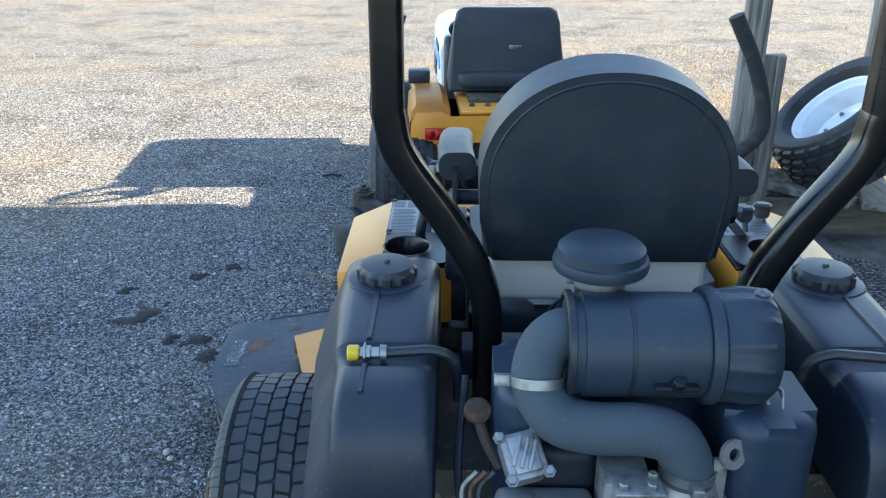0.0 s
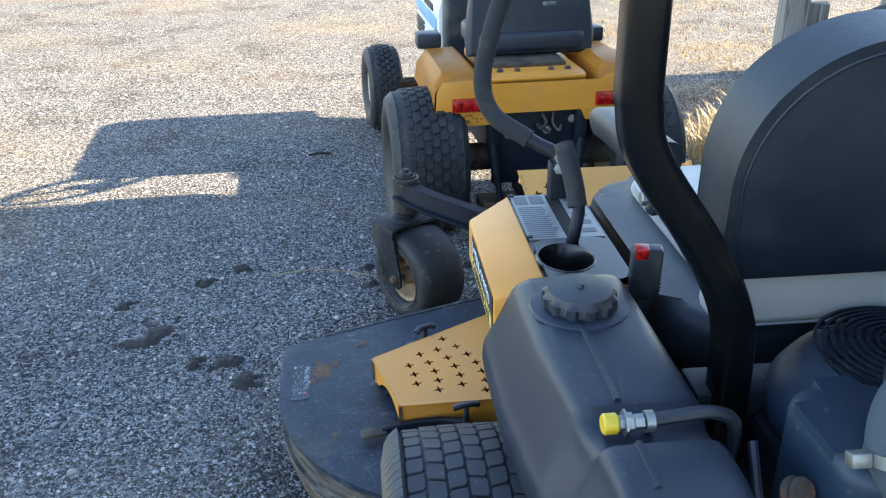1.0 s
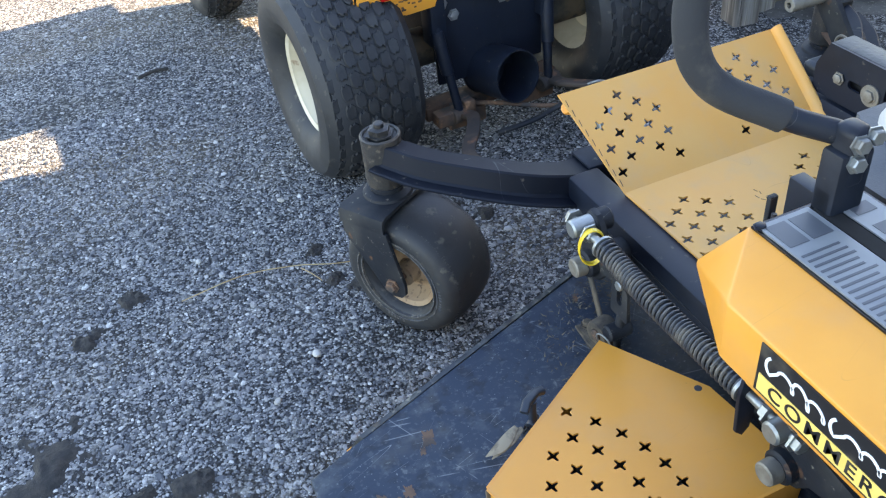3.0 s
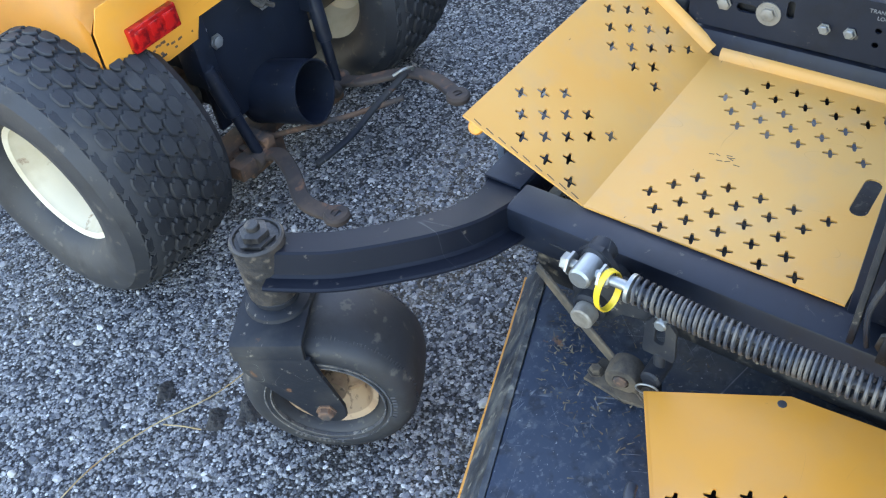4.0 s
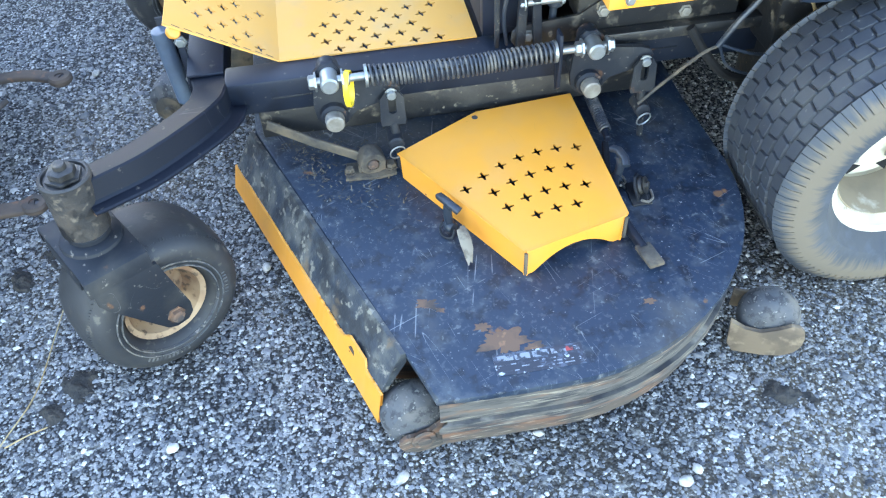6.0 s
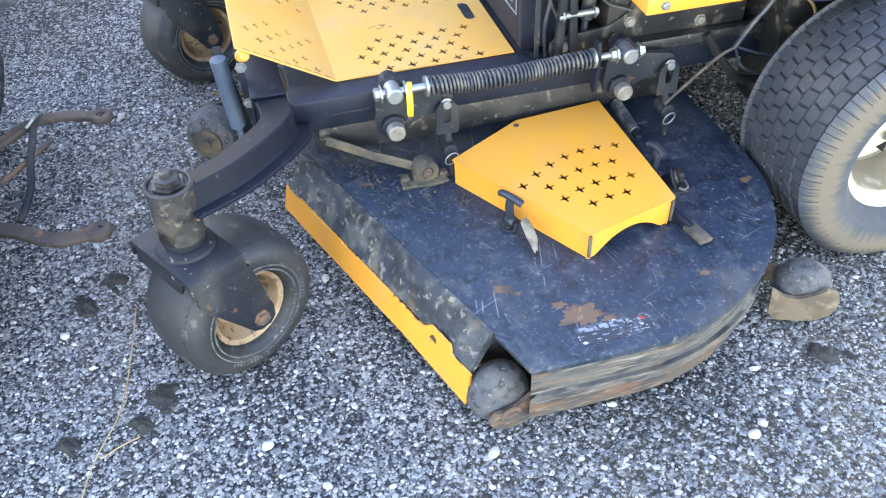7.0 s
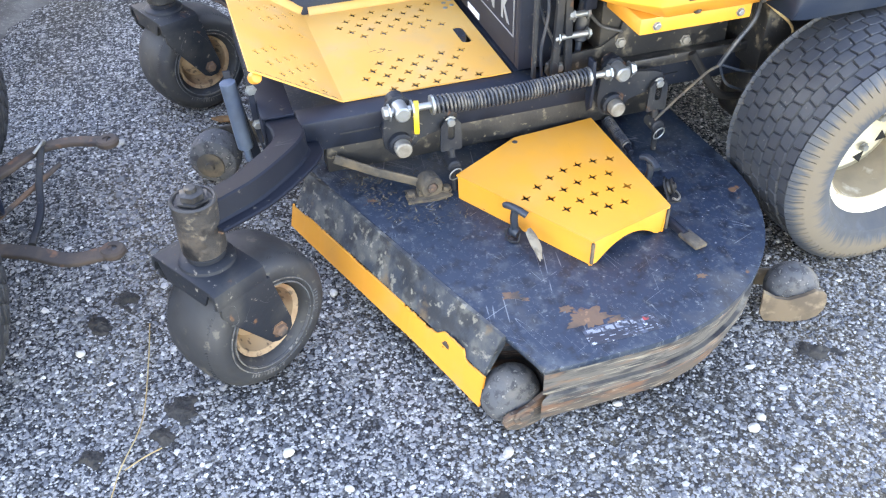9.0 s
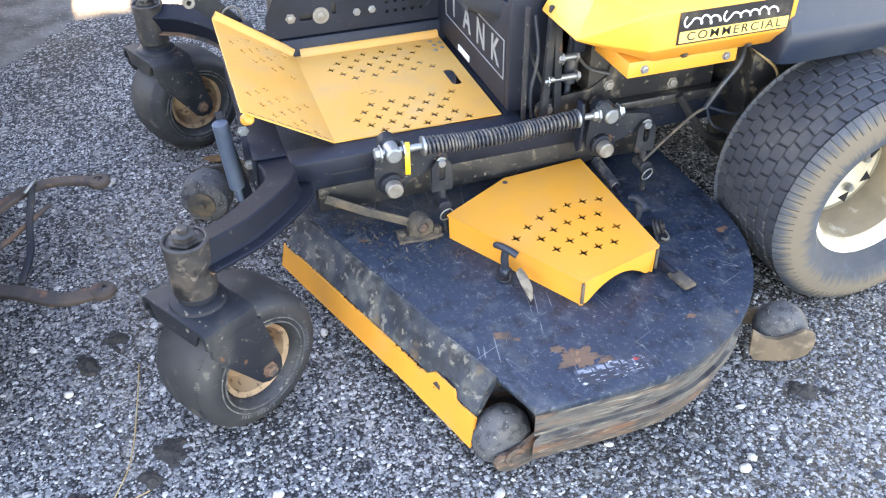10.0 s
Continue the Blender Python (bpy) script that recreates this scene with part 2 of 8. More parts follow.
roller_dirt = Mat("dirt_caked_bracket_steel", srgb(98, 84, 68), 0.85).spots(srgb(70, 60, 50), 18, 0.44, 0.62, strength=0.8).spots(srgb(128, 112, 92), 40, 0.54, 0.68, strength=0.6).bump(110, 0.4, 0.0015)
strut_paint = Mat("blue_grey_strut_paint", srgb(74, 88, 104), 0.45, 0.2).spots(srgb(52, 58, 64), 12, 0.45, 0.7, 0.7, strength=0.6).bump(150, 0.1, 0.0006)
dull_steel = Mat("dull_bare_steel", srgb(126, 122, 114), 0.6, 0.5).spots(srgb(92, 84, 74), 40, 0.45, 0.65, 0.8, strength=0.6).bump(160, 0.2, 0.0008)
muddy_rim = Mat("muddy_beige_rim", srgb(142, 118, 92), 0.75).spots(srgb(108, 76, 54), 16, 0.42, 0.62, 0.9, strength=0.8).spots(srgb(62, 50, 42), 60, 0.56, 0.64, 0.9, strength=0.75).bump(90, 0.3, 0.0015)
white_paint = Mat("white_paint", srgb(222, 224, 226), 0.4).spots(srgb(178, 172, 160), 8, 0.5, 0.8, 0.7, strength=0.5).bump(150, 0.05, 0.0006)
blue_paint = Mat("light_blue_stripe_paint", srgb(86, 152, 204), 0.4).spots(srgb(140, 178, 206), 9, 0.45, 0.7)
red_lens = Mat("red_reflector_plastic", srgb(176, 22, 20), 0.25).spots(srgb(118, 10, 12), 60, 0.45, 0.6).bump(420, 0.5, 0.001)
wood = Mat("weathered_grey_wood", srgb(120, 118, 114), 0.85).spots(srgb(84, 78, 72), 10, 0.42, 0.62, stretch=(4, 4, 0.25)).spots(srgb(168, 160, 148), 24, 0.52, 0.7, stretch=(5, 5, 0.2), strength=0.6).spots(srgb(46, 42, 38), 30, 0.64, 0.7, stretch=(5, 5, 0.12))
wood.bump(26, 0.5, 0.003, src=wood.noise(26, 5, (5, 5, 0.2)))
sill_wood = Mat("brown_sill_wood", srgb(98, 90, 78), 0.9).spots(srgb(70, 64, 54), 7, 0.42, 0.66, stretch=(0.3, 4, 4)).spots(srgb(120, 112, 98), 26, 0.56, 0.7, stretch=(0.3, 5, 5), strength=0.5)
plank_wood = Mat("weathered_grey_plank", srgb(124, 121, 116), 0.85).spots(srgb(82, 79, 75), 10, 0.42, 0.62, stretch=(4, 0.25, 4)).spots(srgb(48, 44, 40), 26, 0.62, 0.7, stretch=(5, 0.15, 5))
plank_wood.bump(26, 0.5, 0.003, src=plank_wood.noise(26, 5, (5, 0.2, 5)))
label_white = Mat("printed_label_film", srgb(118, 121, 122), 0.42).spots(srgb(98, 102, 108), 14, 0.45, 0.7, strength=0.6)
worn_label = Mat("peeling_label_film", srgb(58, 68, 82), 0.42).spots(srgb(22, 30, 42), 48, 0.42, 0.52, 0.5, detail=9.0).spots(srgb(150, 156, 164), 70, 0.62, 0.66, 0.5, detail=8.0)
pale_tab = Mat("aged_pale_plastic", srgb(170, 172, 128), 0.5).spots(srgb(140, 140, 108), 30, 0.45, 0.65).bump(150, 0.1, 0.0006)
slot_black = Mat("dark_opening", srgb(8, 8, 9), 0.9).bump(90, 0.1, 0.001)
label_black = Mat("black_label_film", srgb(26, 26, 28), 0.4).spots(DUST, 20, 0.55, 0.8, strength=0.3)
label_grey = Mat("grey_print", srgb(66, 70, 76), 0.5)
worn_print = Mat("worn_pale_print", srgb(112, 118, 126), 0.5).spots(srgb(30, 38, 50), 90, 0.46, 0.54, 0.5, detail=8.0)
worn_red = Mat("worn_red_print", srgb(140, 48, 46), 0.5).spots(srgb(36, 34, 42), 90, 0.46, 0.56, 0.5, detail=8.0)
label_yellow = Mat("pale_yellow_label_film", srgb(224, 190, 104), 0.45).spots(srgb(206, 176, 92), 20, 0.45, 0.7)
bright_yellow = Mat("bright_yellow_plastic", srgb(206, 172, 44), 0.4).spots(srgb(170, 150, 40), 60, 0.55, 0.7, strength=0.6)
debris = Mat("dead_grass_clippings", srgb(88, 80, 66), 0.95).spots(srgb(66, 58, 48), 40, 0.45, 0.62)
golden_straw = Mat("golden_dry_grass", srgb(200, 178, 136), 0.8).spots(srgb(152, 124, 82), 14, 0.42, 0.7)
straw = Mat("dry_straw", srgb(156, 138, 102), 0.85).spots(srgb(126, 94, 54), 14, 0.4, 0.7)
barrel_dirt = Mat("dust_caked_rim_barrel", srgb(138, 124, 102), 0.75).spots(srgb(108, 98, 84), 10, 0.45, 0.7, 0.9, strength=0.7).spots(srgb(196, 188, 172), 24, 0.58, 0.72, strength=0.6).bump(90, 0.2, 0.001)
bump_rubber = Mat("orange_rubber", srgb(214, 138, 44), 0.55).spots(srgb(178, 116, 50), 40, 0.45, 0.7).bump(200, 0.1, 0.0006)
dry_skin = Mat("dried_grey_leaf", srgb(112, 104, 90), 0.8).spots(srgb(70, 62, 52), 40, 0.45, 0.62).bump(120, 0.4, 0.001)
leaf = Mat("dry_brown_leaf", srgb(120, 86, 52), 0.85).spots(srgb(82, 58, 38), 40, 0.45, 0.65)
stone_white = Mat("pale_stone", srgb(160, 158, 153), 0.75).spots(srgb(122, 119, 113), 60, 0.45, 0.65).bump(200, 0.4, 0.001)
clod = Mat("dark_oily_soil", srgb(32, 31, 30), 0.9).spots(srgb(50, 46, 42), 60, 0.45, 0.65).bump(140, 0.7, 0.004)
soil = Mat("bare_grey_soil", srgb(92, 89, 84), 0.95).spots(srgb(52, 49, 45), 6, 0.42, 0.66, detail=8.0).spots(srgb(128, 124, 116), 90, 0.6, 0.66, strength=0.6).bump(60, 0.6, 0.006, 6)
grease = Mat("greasy_dark_steel", srgb(33, 32, 32), 0.6).spots(srgb(66, 57, 48), 14, 0.46, 0.64, 0.85, strength=0.8, detail=9.0).spots(srgb(16, 16, 17), 24, 0.48, 0.62, 0.4).spots(srgb(104, 94, 80), 50, 0.60, 0.68, 0.9, strength=0.6, detail=8.0).bump(60, 0.8, 0.004, 6)
# boards of the added, unseen wall, panel and roof that cast shade
unseen_boards = Mat("unseen_weathered_boards", srgb(74, 73, 73), 0.85).spots(srgb(54, 53, 53), 6, 0.4, 0.65, stretch=(3, 3, 0.2))


def gravel_material():
    """Dark fines with small light and mid-grey chips, browner in broad drifts."""
    m = Mat("crushed_gravel", srgb(60, 61, 64), 0.9, 0.0, 0.2)
    warp = m.node("ShaderNodeTexNoise", Scale=90.0, Detail=2.0)
    m.link(m.co, warp.inputs["Vector"])
    add = m.t.nodes.new("ShaderNodeMix")
    add.data_type = "RGBA"
    add.blend_type = "ADD"
    add.inputs[0].default_value = 0.006
    m.link(m.co, add.inputs[6])
    m.link(warp.outputs["Color"], add.inputs[7])
    geo = add.outputs[2]
    fields = []
    for scale in (175.0, 118.0):
        v = m.node("ShaderNodeTexVoronoi", Scale=scale)
        m.link(geo, v.inputs["Vector"])
        sp = m.t.nodes.new("ShaderNodeSeparateColor")
        m.link(v.outputs["Color"], sp.inputs[0])
        fields.append((v, sp))
    (v1, s1), (v2, s2) = fields
    tone = m.t.nodes.new("ShaderNodeValToRGB")
    el = tone.color_ramp.elements
    el[0].position, el[0].color = 0.0, srgb(50, 51, 54)
    el[1].position, el[1].color = 1.0, srgb(196, 195, 192)
    for p, c in ((0.35, srgb(72, 74, 78)), (0.62, srgb(102, 103, 106)), (0.86, srgb(142, 141, 140))):
        e = el.new(p)
        e.color = c
    m.link(s1.outputs[0], tone.inputs[0])
    m.col = tone.outputs[0]
    m.blend(srgb(34, 34, 35), m.ramp(v1.outputs["Distance"], 0.42, 0.62))
    chip = m.math("MULTIPLY", m.ramp(s2.outputs[1], 0.60, 0.62), m.ramp(v2.outputs["Distance"], 0.50, 0.40))
    tone2 = m.t.nodes.new("ShaderNodeMix")
    tone2.data_type = "RGBA"
    tone2.inputs[6].default_value, tone2.inputs[7].default_value = srgb(88, 89, 91), srgb(176, 175, 172)
    m.link(s2.outputs[2], tone2.inputs[0])
    m.blend(tone2.outputs[2], chip)
    m.spots(srgb(44, 42, 39), 2.6, 0.50, 0.64, strength=0.7, detail=8.0)
    m.spots(srgb(128, 112, 88), 0.9, 0.46, 0.72, strength=0.5, stretch=(0.7, 1.3, 1))
    m.spots(srgb(40, 40, 41), 19, 0.53, 0.62, strength=0.4, detail=4.0)
    m.spots(srgb(164, 161, 155), 26, 0.56, 0.64, strength=0.4, detail=4.0)
    m.spots(srgb(30, 30, 32), 62, 0.53, 0.59, strength=0.6, detail=2.0)
    m.spots(srgb(184, 181, 176), 78, 0.57, 0.62, strength=0.5, detail=2.0)
    h = m.math("SUBTRACT", m.math("MULTIPLY", chip, 0.8), v1.outputs["Distance"])
    m.bump(0, 0.9, 0.005, src=h)
    m.bump(40, 0.35, 0.008, 5)
    return m


gravel = gravel_material()
pebble_mat = Mat("gravel_chips", srgb(130, 128, 124), 0.85, 0.0, 0.2)
rnd = pebble_mat.node("ShaderNodeNewGeometry")
pr = pebble_mat.t.nodes.new("ShaderNodeValToRGB")
pr.color_ramp.elements[0].color, pr.color_ramp.elements[1].color = srgb(48, 50, 54), srgb(178, 177, 174)
for p, c in ((0.3, srgb(92, 94, 98)), (0.66, srgb(114, 114, 116)), (0.9, srgb(142, 141, 140))):
    e = pr.color_ramp.elements.new(p)
    e.color = c
pebble_mat.link(rnd.outputs["Random Per Island"], pr.inputs[0])
pebble_mat.link(pr.outputs[0], pebble_mat.b.inputs["Base Color"])
pebble_mat.bump(300, 0.3, 0.001)


def sidewall_material():
    """Bluish rubber with a fringe of tan dust towards the tread."""
    m = Mat("dust_fringed_sidewall", srgb(48, 54, 61), 0.8).spots(srgb(78, 76, 72), 7, 0.45, 0.7, 0.9, strength=0.6).spots(srgb(66, 71, 78), 26, 0.5, 0.66, strength=0.6)
    sp = m.t.nodes.new("ShaderNodeSeparateXYZ")
    m.link(m.co, sp.inputs[0])
    dy = m.math("SUBTRACT", sp.outputs[1], 0.10)
    dz = m.math("SUBTRACT", sp.outputs[2], 0.25)
    r = m.math("SQRT", m.math("ADD", m.math("MULTIPLY", dy, dy), m.math("MULTIPLY", dz, dz)), 0)
    ang = m.math("MULTIPLY", m.math("ARCTAN2", dy, dz), 22.0)
    cv = m.t.nodes.new("ShaderNodeCombineXYZ")
    m.link(ang, cv.inputs[0])
    m.link(m.math("MULTIPLY", r, 9.0), cv.inputs[1])
    ray = m.node("ShaderNodeTexNoise", Scale=1.4, Detail=4.0)
    m.link(cv.outputs[0], ray.inputs["Vector"])
    rr = m.math("ADD", r, m.math("MULTIPLY", m.math("SUBTRACT", ray.outputs[0], 0.5), 0.06))
    f = m.math("MULTIPLY", m.ramp(rr, 0.178, 0.202), m.ramp(rr, 0.244, 0.228))
    m.blend(srgb(98, 88, 74), m.math("MULTIPLY", f, 0.9), 0.95)
    m.bump(110, 0.35, 0.001)
    return m


dust_sidewall = sidewall_material()


# ---- geometry helpers ----
WORLD = {}


def mesh_of(name, bm, mat, smooth=35.0):
    me = bpy.data.meshes.new(name)
    bmesh.ops.recalc_face_normals(bm, faces=bm.faces[:])
    for f in bm.faces:
        f.smooth = True
    for ed in bm.edges:
        if len(ed.link_faces) == 2 and ed.calc_face_angle(0) > radians(smooth):
            ed.smooth = False
    bm.to_mesh(me)
    bm.free()
    me.materials.append(mat.m)
    return me


def thing(name, m, label, category, group="", kind=""):
    ob = new(name)
    ob.matrix_world = m
    WORLD[ob] = m
    return tagged(ob, label, category, group, kind)


def solo(name, bm, mat, label, category, group="", kind=""):
    return tagged(new(name, mesh_of(name, bm, mat)), label, category, group, kind)


def part(name, bm, mat, parent, label="", local=False):
    ob = new(name, mesh_of(name, bm, mat))
    ob.parent = parent
    if not local and parent in WORLD:
        ob.matrix_parent_inverse = WORLD[parent].inverted()
    if label:
        tagged(ob, label)
    return ob


def B():
    return bmesh.new()


def put(bm, verts, m):
    bmesh.ops.transform(bm, matrix=m, verts=verts)


def box(bm, x0, x1, y0, y1, z0, z1, bev=0.004, m=None, seg=2):
    r = bmesh.ops.create_cube(bm, size=1.0)
    vs = r["verts"]
    put(bm, vs, Matrix.Translation(((x0 + x1) / 2, (y0 + y1) / 2, (z0 + z1) / 2)) @ Matrix.Diagonal((abs(x1 - x0), abs(y1 - y0), abs(z1 - z0), 1)))
    if bev:
        es = list({e for v in vs for e in v.link_edges})
        r = bmesh.ops.bevel(bm, geom=es, offset=bev, segments=seg, affect="EDGES", profile=0.5)
        vs = list({v for f in r["faces"] for v in f.verts} | {v for v in vs if v.is_valid})
    if m is not None:
        put(bm, vs, m)
    return bm


def axis_frame(p, q):
    p, q = Vector(p), Vector(q)
    return Matrix.Translation(p) @ (q - p).to_track_quat("Z", "Y").to_matrix().to_4x4(), (q - p).length


def lathe(bm, profile, m=None, seg=32, closed=False):
    """Turns (radius, height) pairs about z."""
    rings = []
    for r, h in profile:
        if r < 1e-6:
            rings.append([bm.verts.new((0, 0, h))])
        else:
            rings.append([bm.verts.new((r * math.cos(2 * math.pi * i / seg), r * math.sin(2 * math.pi * i / seg), h)) for i in range(seg)])
    pairs = list(zip(rings, rings[1:])) + ([(rings[-1], rings[0])] if closed else [])
    for a, b in pairs:
        for i in range(seg):
            j = (i + 1) % seg
            if len(a) == 1 and len(b) == 1:
                break
            if len(a) == 1:
                bm.faces.new((a[0], b[i], b[j]))
            elif len(b) == 1:
                bm.faces.new((a[i], a[j], b[0]))
            else:
                bm.faces.new((a[i], a[j], b[j], b[i]))
    if m is not None:
        put(bm, [v for r in rings for v in r], m)
    return bm


def rod(bm, p, q, r, seg=16, bev=0.0015, r2=None):
    m, length = axis_frame(p, q)
    r2 = r if r2 is None else r2
    c = min(bev, length * 0.3, r * 0.5)
    return lathe(bm, [(0, 0), (r - c, 0), (r, c), (r2, length - c), (r2 - c, length), (0, length)], m, seg)


def smooth_path(pts, n=8):
    pts = [Vector(p) for p in pts]
    ext = [2 * pts[0] - pts[1]] + pts + [2 * pts[-1] - pts[-2]]
    out = []
    for i in range(1, len(ext) - 2):
        a, b, c, d = ext[i - 1:i + 3]
        for k in range(n):
            t = k / n
            out.append(0.5 * ((2 * b) + (c - a) * t + (2 * a - 5 * b + 4 * c - d) * t * t + (3 * b - a - 3 * c + d) * t ** 3))
    out.append(pts[-1])
    return out


def sweep(bm, pts, section, up=(0, 0, 1), scale=None):
    """Sweeps a closed section of (side, up) pairs along points."""
    pts = [Vector(p) for p in pts]
    rings, ref = [], Vector(up)
    for i, p in enumerate(pts):
        d = (pts[min(i + 1, len(pts) - 1)] - pts[max(i - 1, 0)]).normalized()
        side = d.cross(ref)
        if side.length < 1e-4:
            side = d.cross(Vector((1, 0, 0)))
        side.normalize()
        u = side.cross(d).normalized()
        ref = u
        k = scale(i / (len(pts) - 1)) if scale else 1.0
        rings.append([bm.verts.new(p + side * a * k + u * b * k) for a, b in section])
    n = len(section)
    for a, b in zip(rings, rings[1:]):
        for i in range(n):
            bm.faces.new((a[i], a[(i + 1) % n], b[(i + 1) % n], b[i]))
    bm.faces.new(rings[0][::-1])
    bm.faces.new(rings[-1])
    return bm


def circle(r, n=12):
    return [(r * math.cos(2 * math.pi * i / n), r * math.sin(2 * math.pi * i / n)) for i in range(n)]


def rounded(w, h, r, n=3):
    out = []
    for cx, cy, a in ((w / 2 - r, h / 2 - r, 0), (-w / 2 + r, h / 2 - r, 90), (-w / 2 + r, -h / 2 + r, 180), (w / 2 - r, -h / 2 + r, 270)):
        out += [(cx + r * math.cos(radians(a + 90 * k / n)), cy + r * math.sin(radians(a + 90 * k / n))) for k in range(n + 1)]
    return out


def pipe(bm, pts, r, seg=12, n=8, straight=False):
    return sweep(bm, pts if straight else smooth_path(pts, n), circle(r, seg))


def sheet(bm, outline, holes=(), thick=0.003, m=None, bev=0.0):
    """A plate in the xy plane, with real holes, its top at z = 0."""
    loops = []
    for loop in (outline, *holes):
        vs = [bm.verts.new((x, y, 0)) for x, y in loop]
        loops.append([bm.edges.new((vs[i], vs[(i + 1) % len(vs)])) for i in range(len(vs))])
    r = bmesh.ops.triangle_fill(bm, edges=[ed for lp in loops for ed in lp], use_beauty=True, normal=(0, 0, 1))
    faces = [g for g in r["geom"] if isinstance(g, bmesh.types.BMFace)]
    top = list({v for f in faces for v in f.verts})
    ex = bmesh.ops.extrude_face_region(bm, geom=faces, use_keep_orig=True)
    low = [g for g in ex["geom"] if isinstance(g, bmesh.types.BMVert)]
    bmesh.ops.translate(bm, vec=(0, 0, -thick), verts=low)
    if m is not None:
        put(bm, top + low, m)
    return bm


def prism(bm, outline, z0, z1, bev=0.0, m=None, seg=2):
    lo = [bm.verts.new((x, y, z0)) for x, y in outline]
    hi = [bm.verts.new((x, y, z1)) for x, y in outline]
    n = len(outline)
    fs = [bm.faces.new(lo[::-1]), bm.faces.new(hi)] + [bm.faces.new((lo[i], lo[(i + 1) % n], hi[(i + 1) % n], hi[i])) for i in range(n)]
    vs = lo + hi
    if bev:
        es = list({e for f in fs[:2] for e in f.edges})
        r = bmesh.ops.bevel(bm, geom=es, offset=bev, segments=seg, affect="EDGES", profile=0.5)
        vs = list({v for v in vs if v.is_valid} | {v for f in r["faces"] for v in f.verts})
    if m is not None:
        put(bm, vs, m)
    return bm


def star(cx, cy, r=0.0118, turn=0.0):
    """A punched opening with four blunt arms."""
    out = []
    for i in range(4):
        a = turn + math.pi / 2 * i
        for da, k in ((-0.20, 0.93), (0.0, 1.02), (0.20, 0.93), (math.pi / 4, 0.40)):
            out.append((cx + k * r * math.cos(a + da), cy + k * r * math.sin(a + da)))
    return out


def bolt(bm, p, way, r=0.008, h=0.006):
    m, _ = axis_frame(p, Vector(p) + Vector(way))
    lathe(bm, [(0, 0), (r * 1.35, 0), (r * 1.35, h * 0.25), (r, h * 0.25), (r, h * 0.85), (r * 0.8, h), (0, h)], m, 6)
    return bm


def text_mesh(body, size, depth=0.0006, sx=1.0, shear=0.0, fat=0.0, space=1.0):
    cu = bpy.data.curves.new("lettering", "FONT")
    cu.offset, cu.space_character = fat, space
    cu.body, cu.size, cu.extrude, cu.align_x, cu.align_y, cu.shear = body, size, depth, "CENTER", "CENTER", shear
    tmp = bpy.data.objects.new("lettering", cu)
    scene.collection.objects.link(tmp)
    me = bpy.data.meshes.new_from_object(tmp.evaluated_get(bpy.context.evaluated_depsgraph_get()))
    bm = B()
    bm.from_mesh(me)
    bpy.data.objects.remove(tmp)
    put(bm, bm.verts[:], Matrix.Diagonal((sx, 1, 1, 1)))
    return bm


def tyre_profile(R, width, rim, shoulder=0.8, bulge=1.0):
    """(radius, across) pairs from one bead over the tread to the other."""
    w = width / 2
    side = [(rim, w * 0.62), (rim + 0.006, w * 0.72), (rim + (R - rim) * 0.25, w * 0.93 * bulge), (rim + (R - rim) * 0.55, w * 1.0 * bulge), (rim + (R - rim) * 0.8, w * 0.95), (R - (R - rim) * 0.06, w * shoulder), (R, w * shoulder * 0.75)]
    return side + [(R * 1.005, 0)] + [(r, -x) for r, x in reversed(side)]



# ---- setting ----
def ground_sheet():
    bm = B()
    near = [(-6 + 12 * i / 40, -4 + 14 * j / 46) for j in range(47) for i in range(41)]
    vs = [bm.verts.new((x, y, 0.0)) for x, y in near]
    for j in range(46):
        for i in range(40):
            a = j * 41 + i
            bm.faces.new((vs[a], vs[a + 1], vs[a + 42], vs[a + 41]))
    rim = [ed for ed in bm.edges if len(ed.link_faces) == 1]
    ex = bmesh.ops.extrude_edge_only(bm, edges=rim)
    for v in [g for g in ex["geom"] if isinstance(g, bmesh.types.BMVert)]:
        d = Vector((v.co.x, v.co.y - 3, 0))
        v.co = Vector((0, 3, 0)) + d.normalized() * 400
    return bm


ground = tagged(new("ground", mesh_of("ground", ground_sheet(), gravel)), "crushed grey gravel yard with pale chips", "ground", kind="structure")


def post(name, x, y, w, d, h, label, lean=0.0):
    bm = B()
    n = 14
    rings = []
    corners = rounded(w, d, 0.006, 2)
    for i in range(n + 1):
        z = -0.05 + (h + 0.05) * i / n
        ring = []
        for a, b in corners:
            k = noise.noise(Vector((a * 30 + x * 9, b * 30, z * 7)))
            top = 0.014 * noise.noise(Vector((a * 40, b * 40, x))) if i == n else 0.0
            ring.append(bm.verts.new((a * (1 + 0.07 * k), b * (1 + 0.07 * k), z + top)))
        rings.append(ring)
    for r0, r1 in zip(rings, rings[1:]):
        for i in range(len(r0)):
            j = (i + 1) % len(r0)
            bm.faces.new((r0[i], r0[j], r1[j], r1[i]))
    bm.faces.new(rings[-1])
    bm.faces.new(rings[0][::-1])
    put(bm, bm.verts[:], Matrix.Translation((x, y, 0)) @ pose(0, 0, 0, 0, lean, -7))
    return solo(name, bm, wood, label, "post", "fence posts")


post("wooden_post", 0.862, 2.165, 0.085, 0.09, 1.25, "weathered grey wooden fence post with knots")
post("wooden_post", 0.962, 2.19, 0.085, 0.045, 0.745, "short weathered grey wooden board beside the post")
post("wooden_post", 1.655, 2.80, 0.09, 0.09, 1.25, "weathered grey wooden fence post with a split edge")


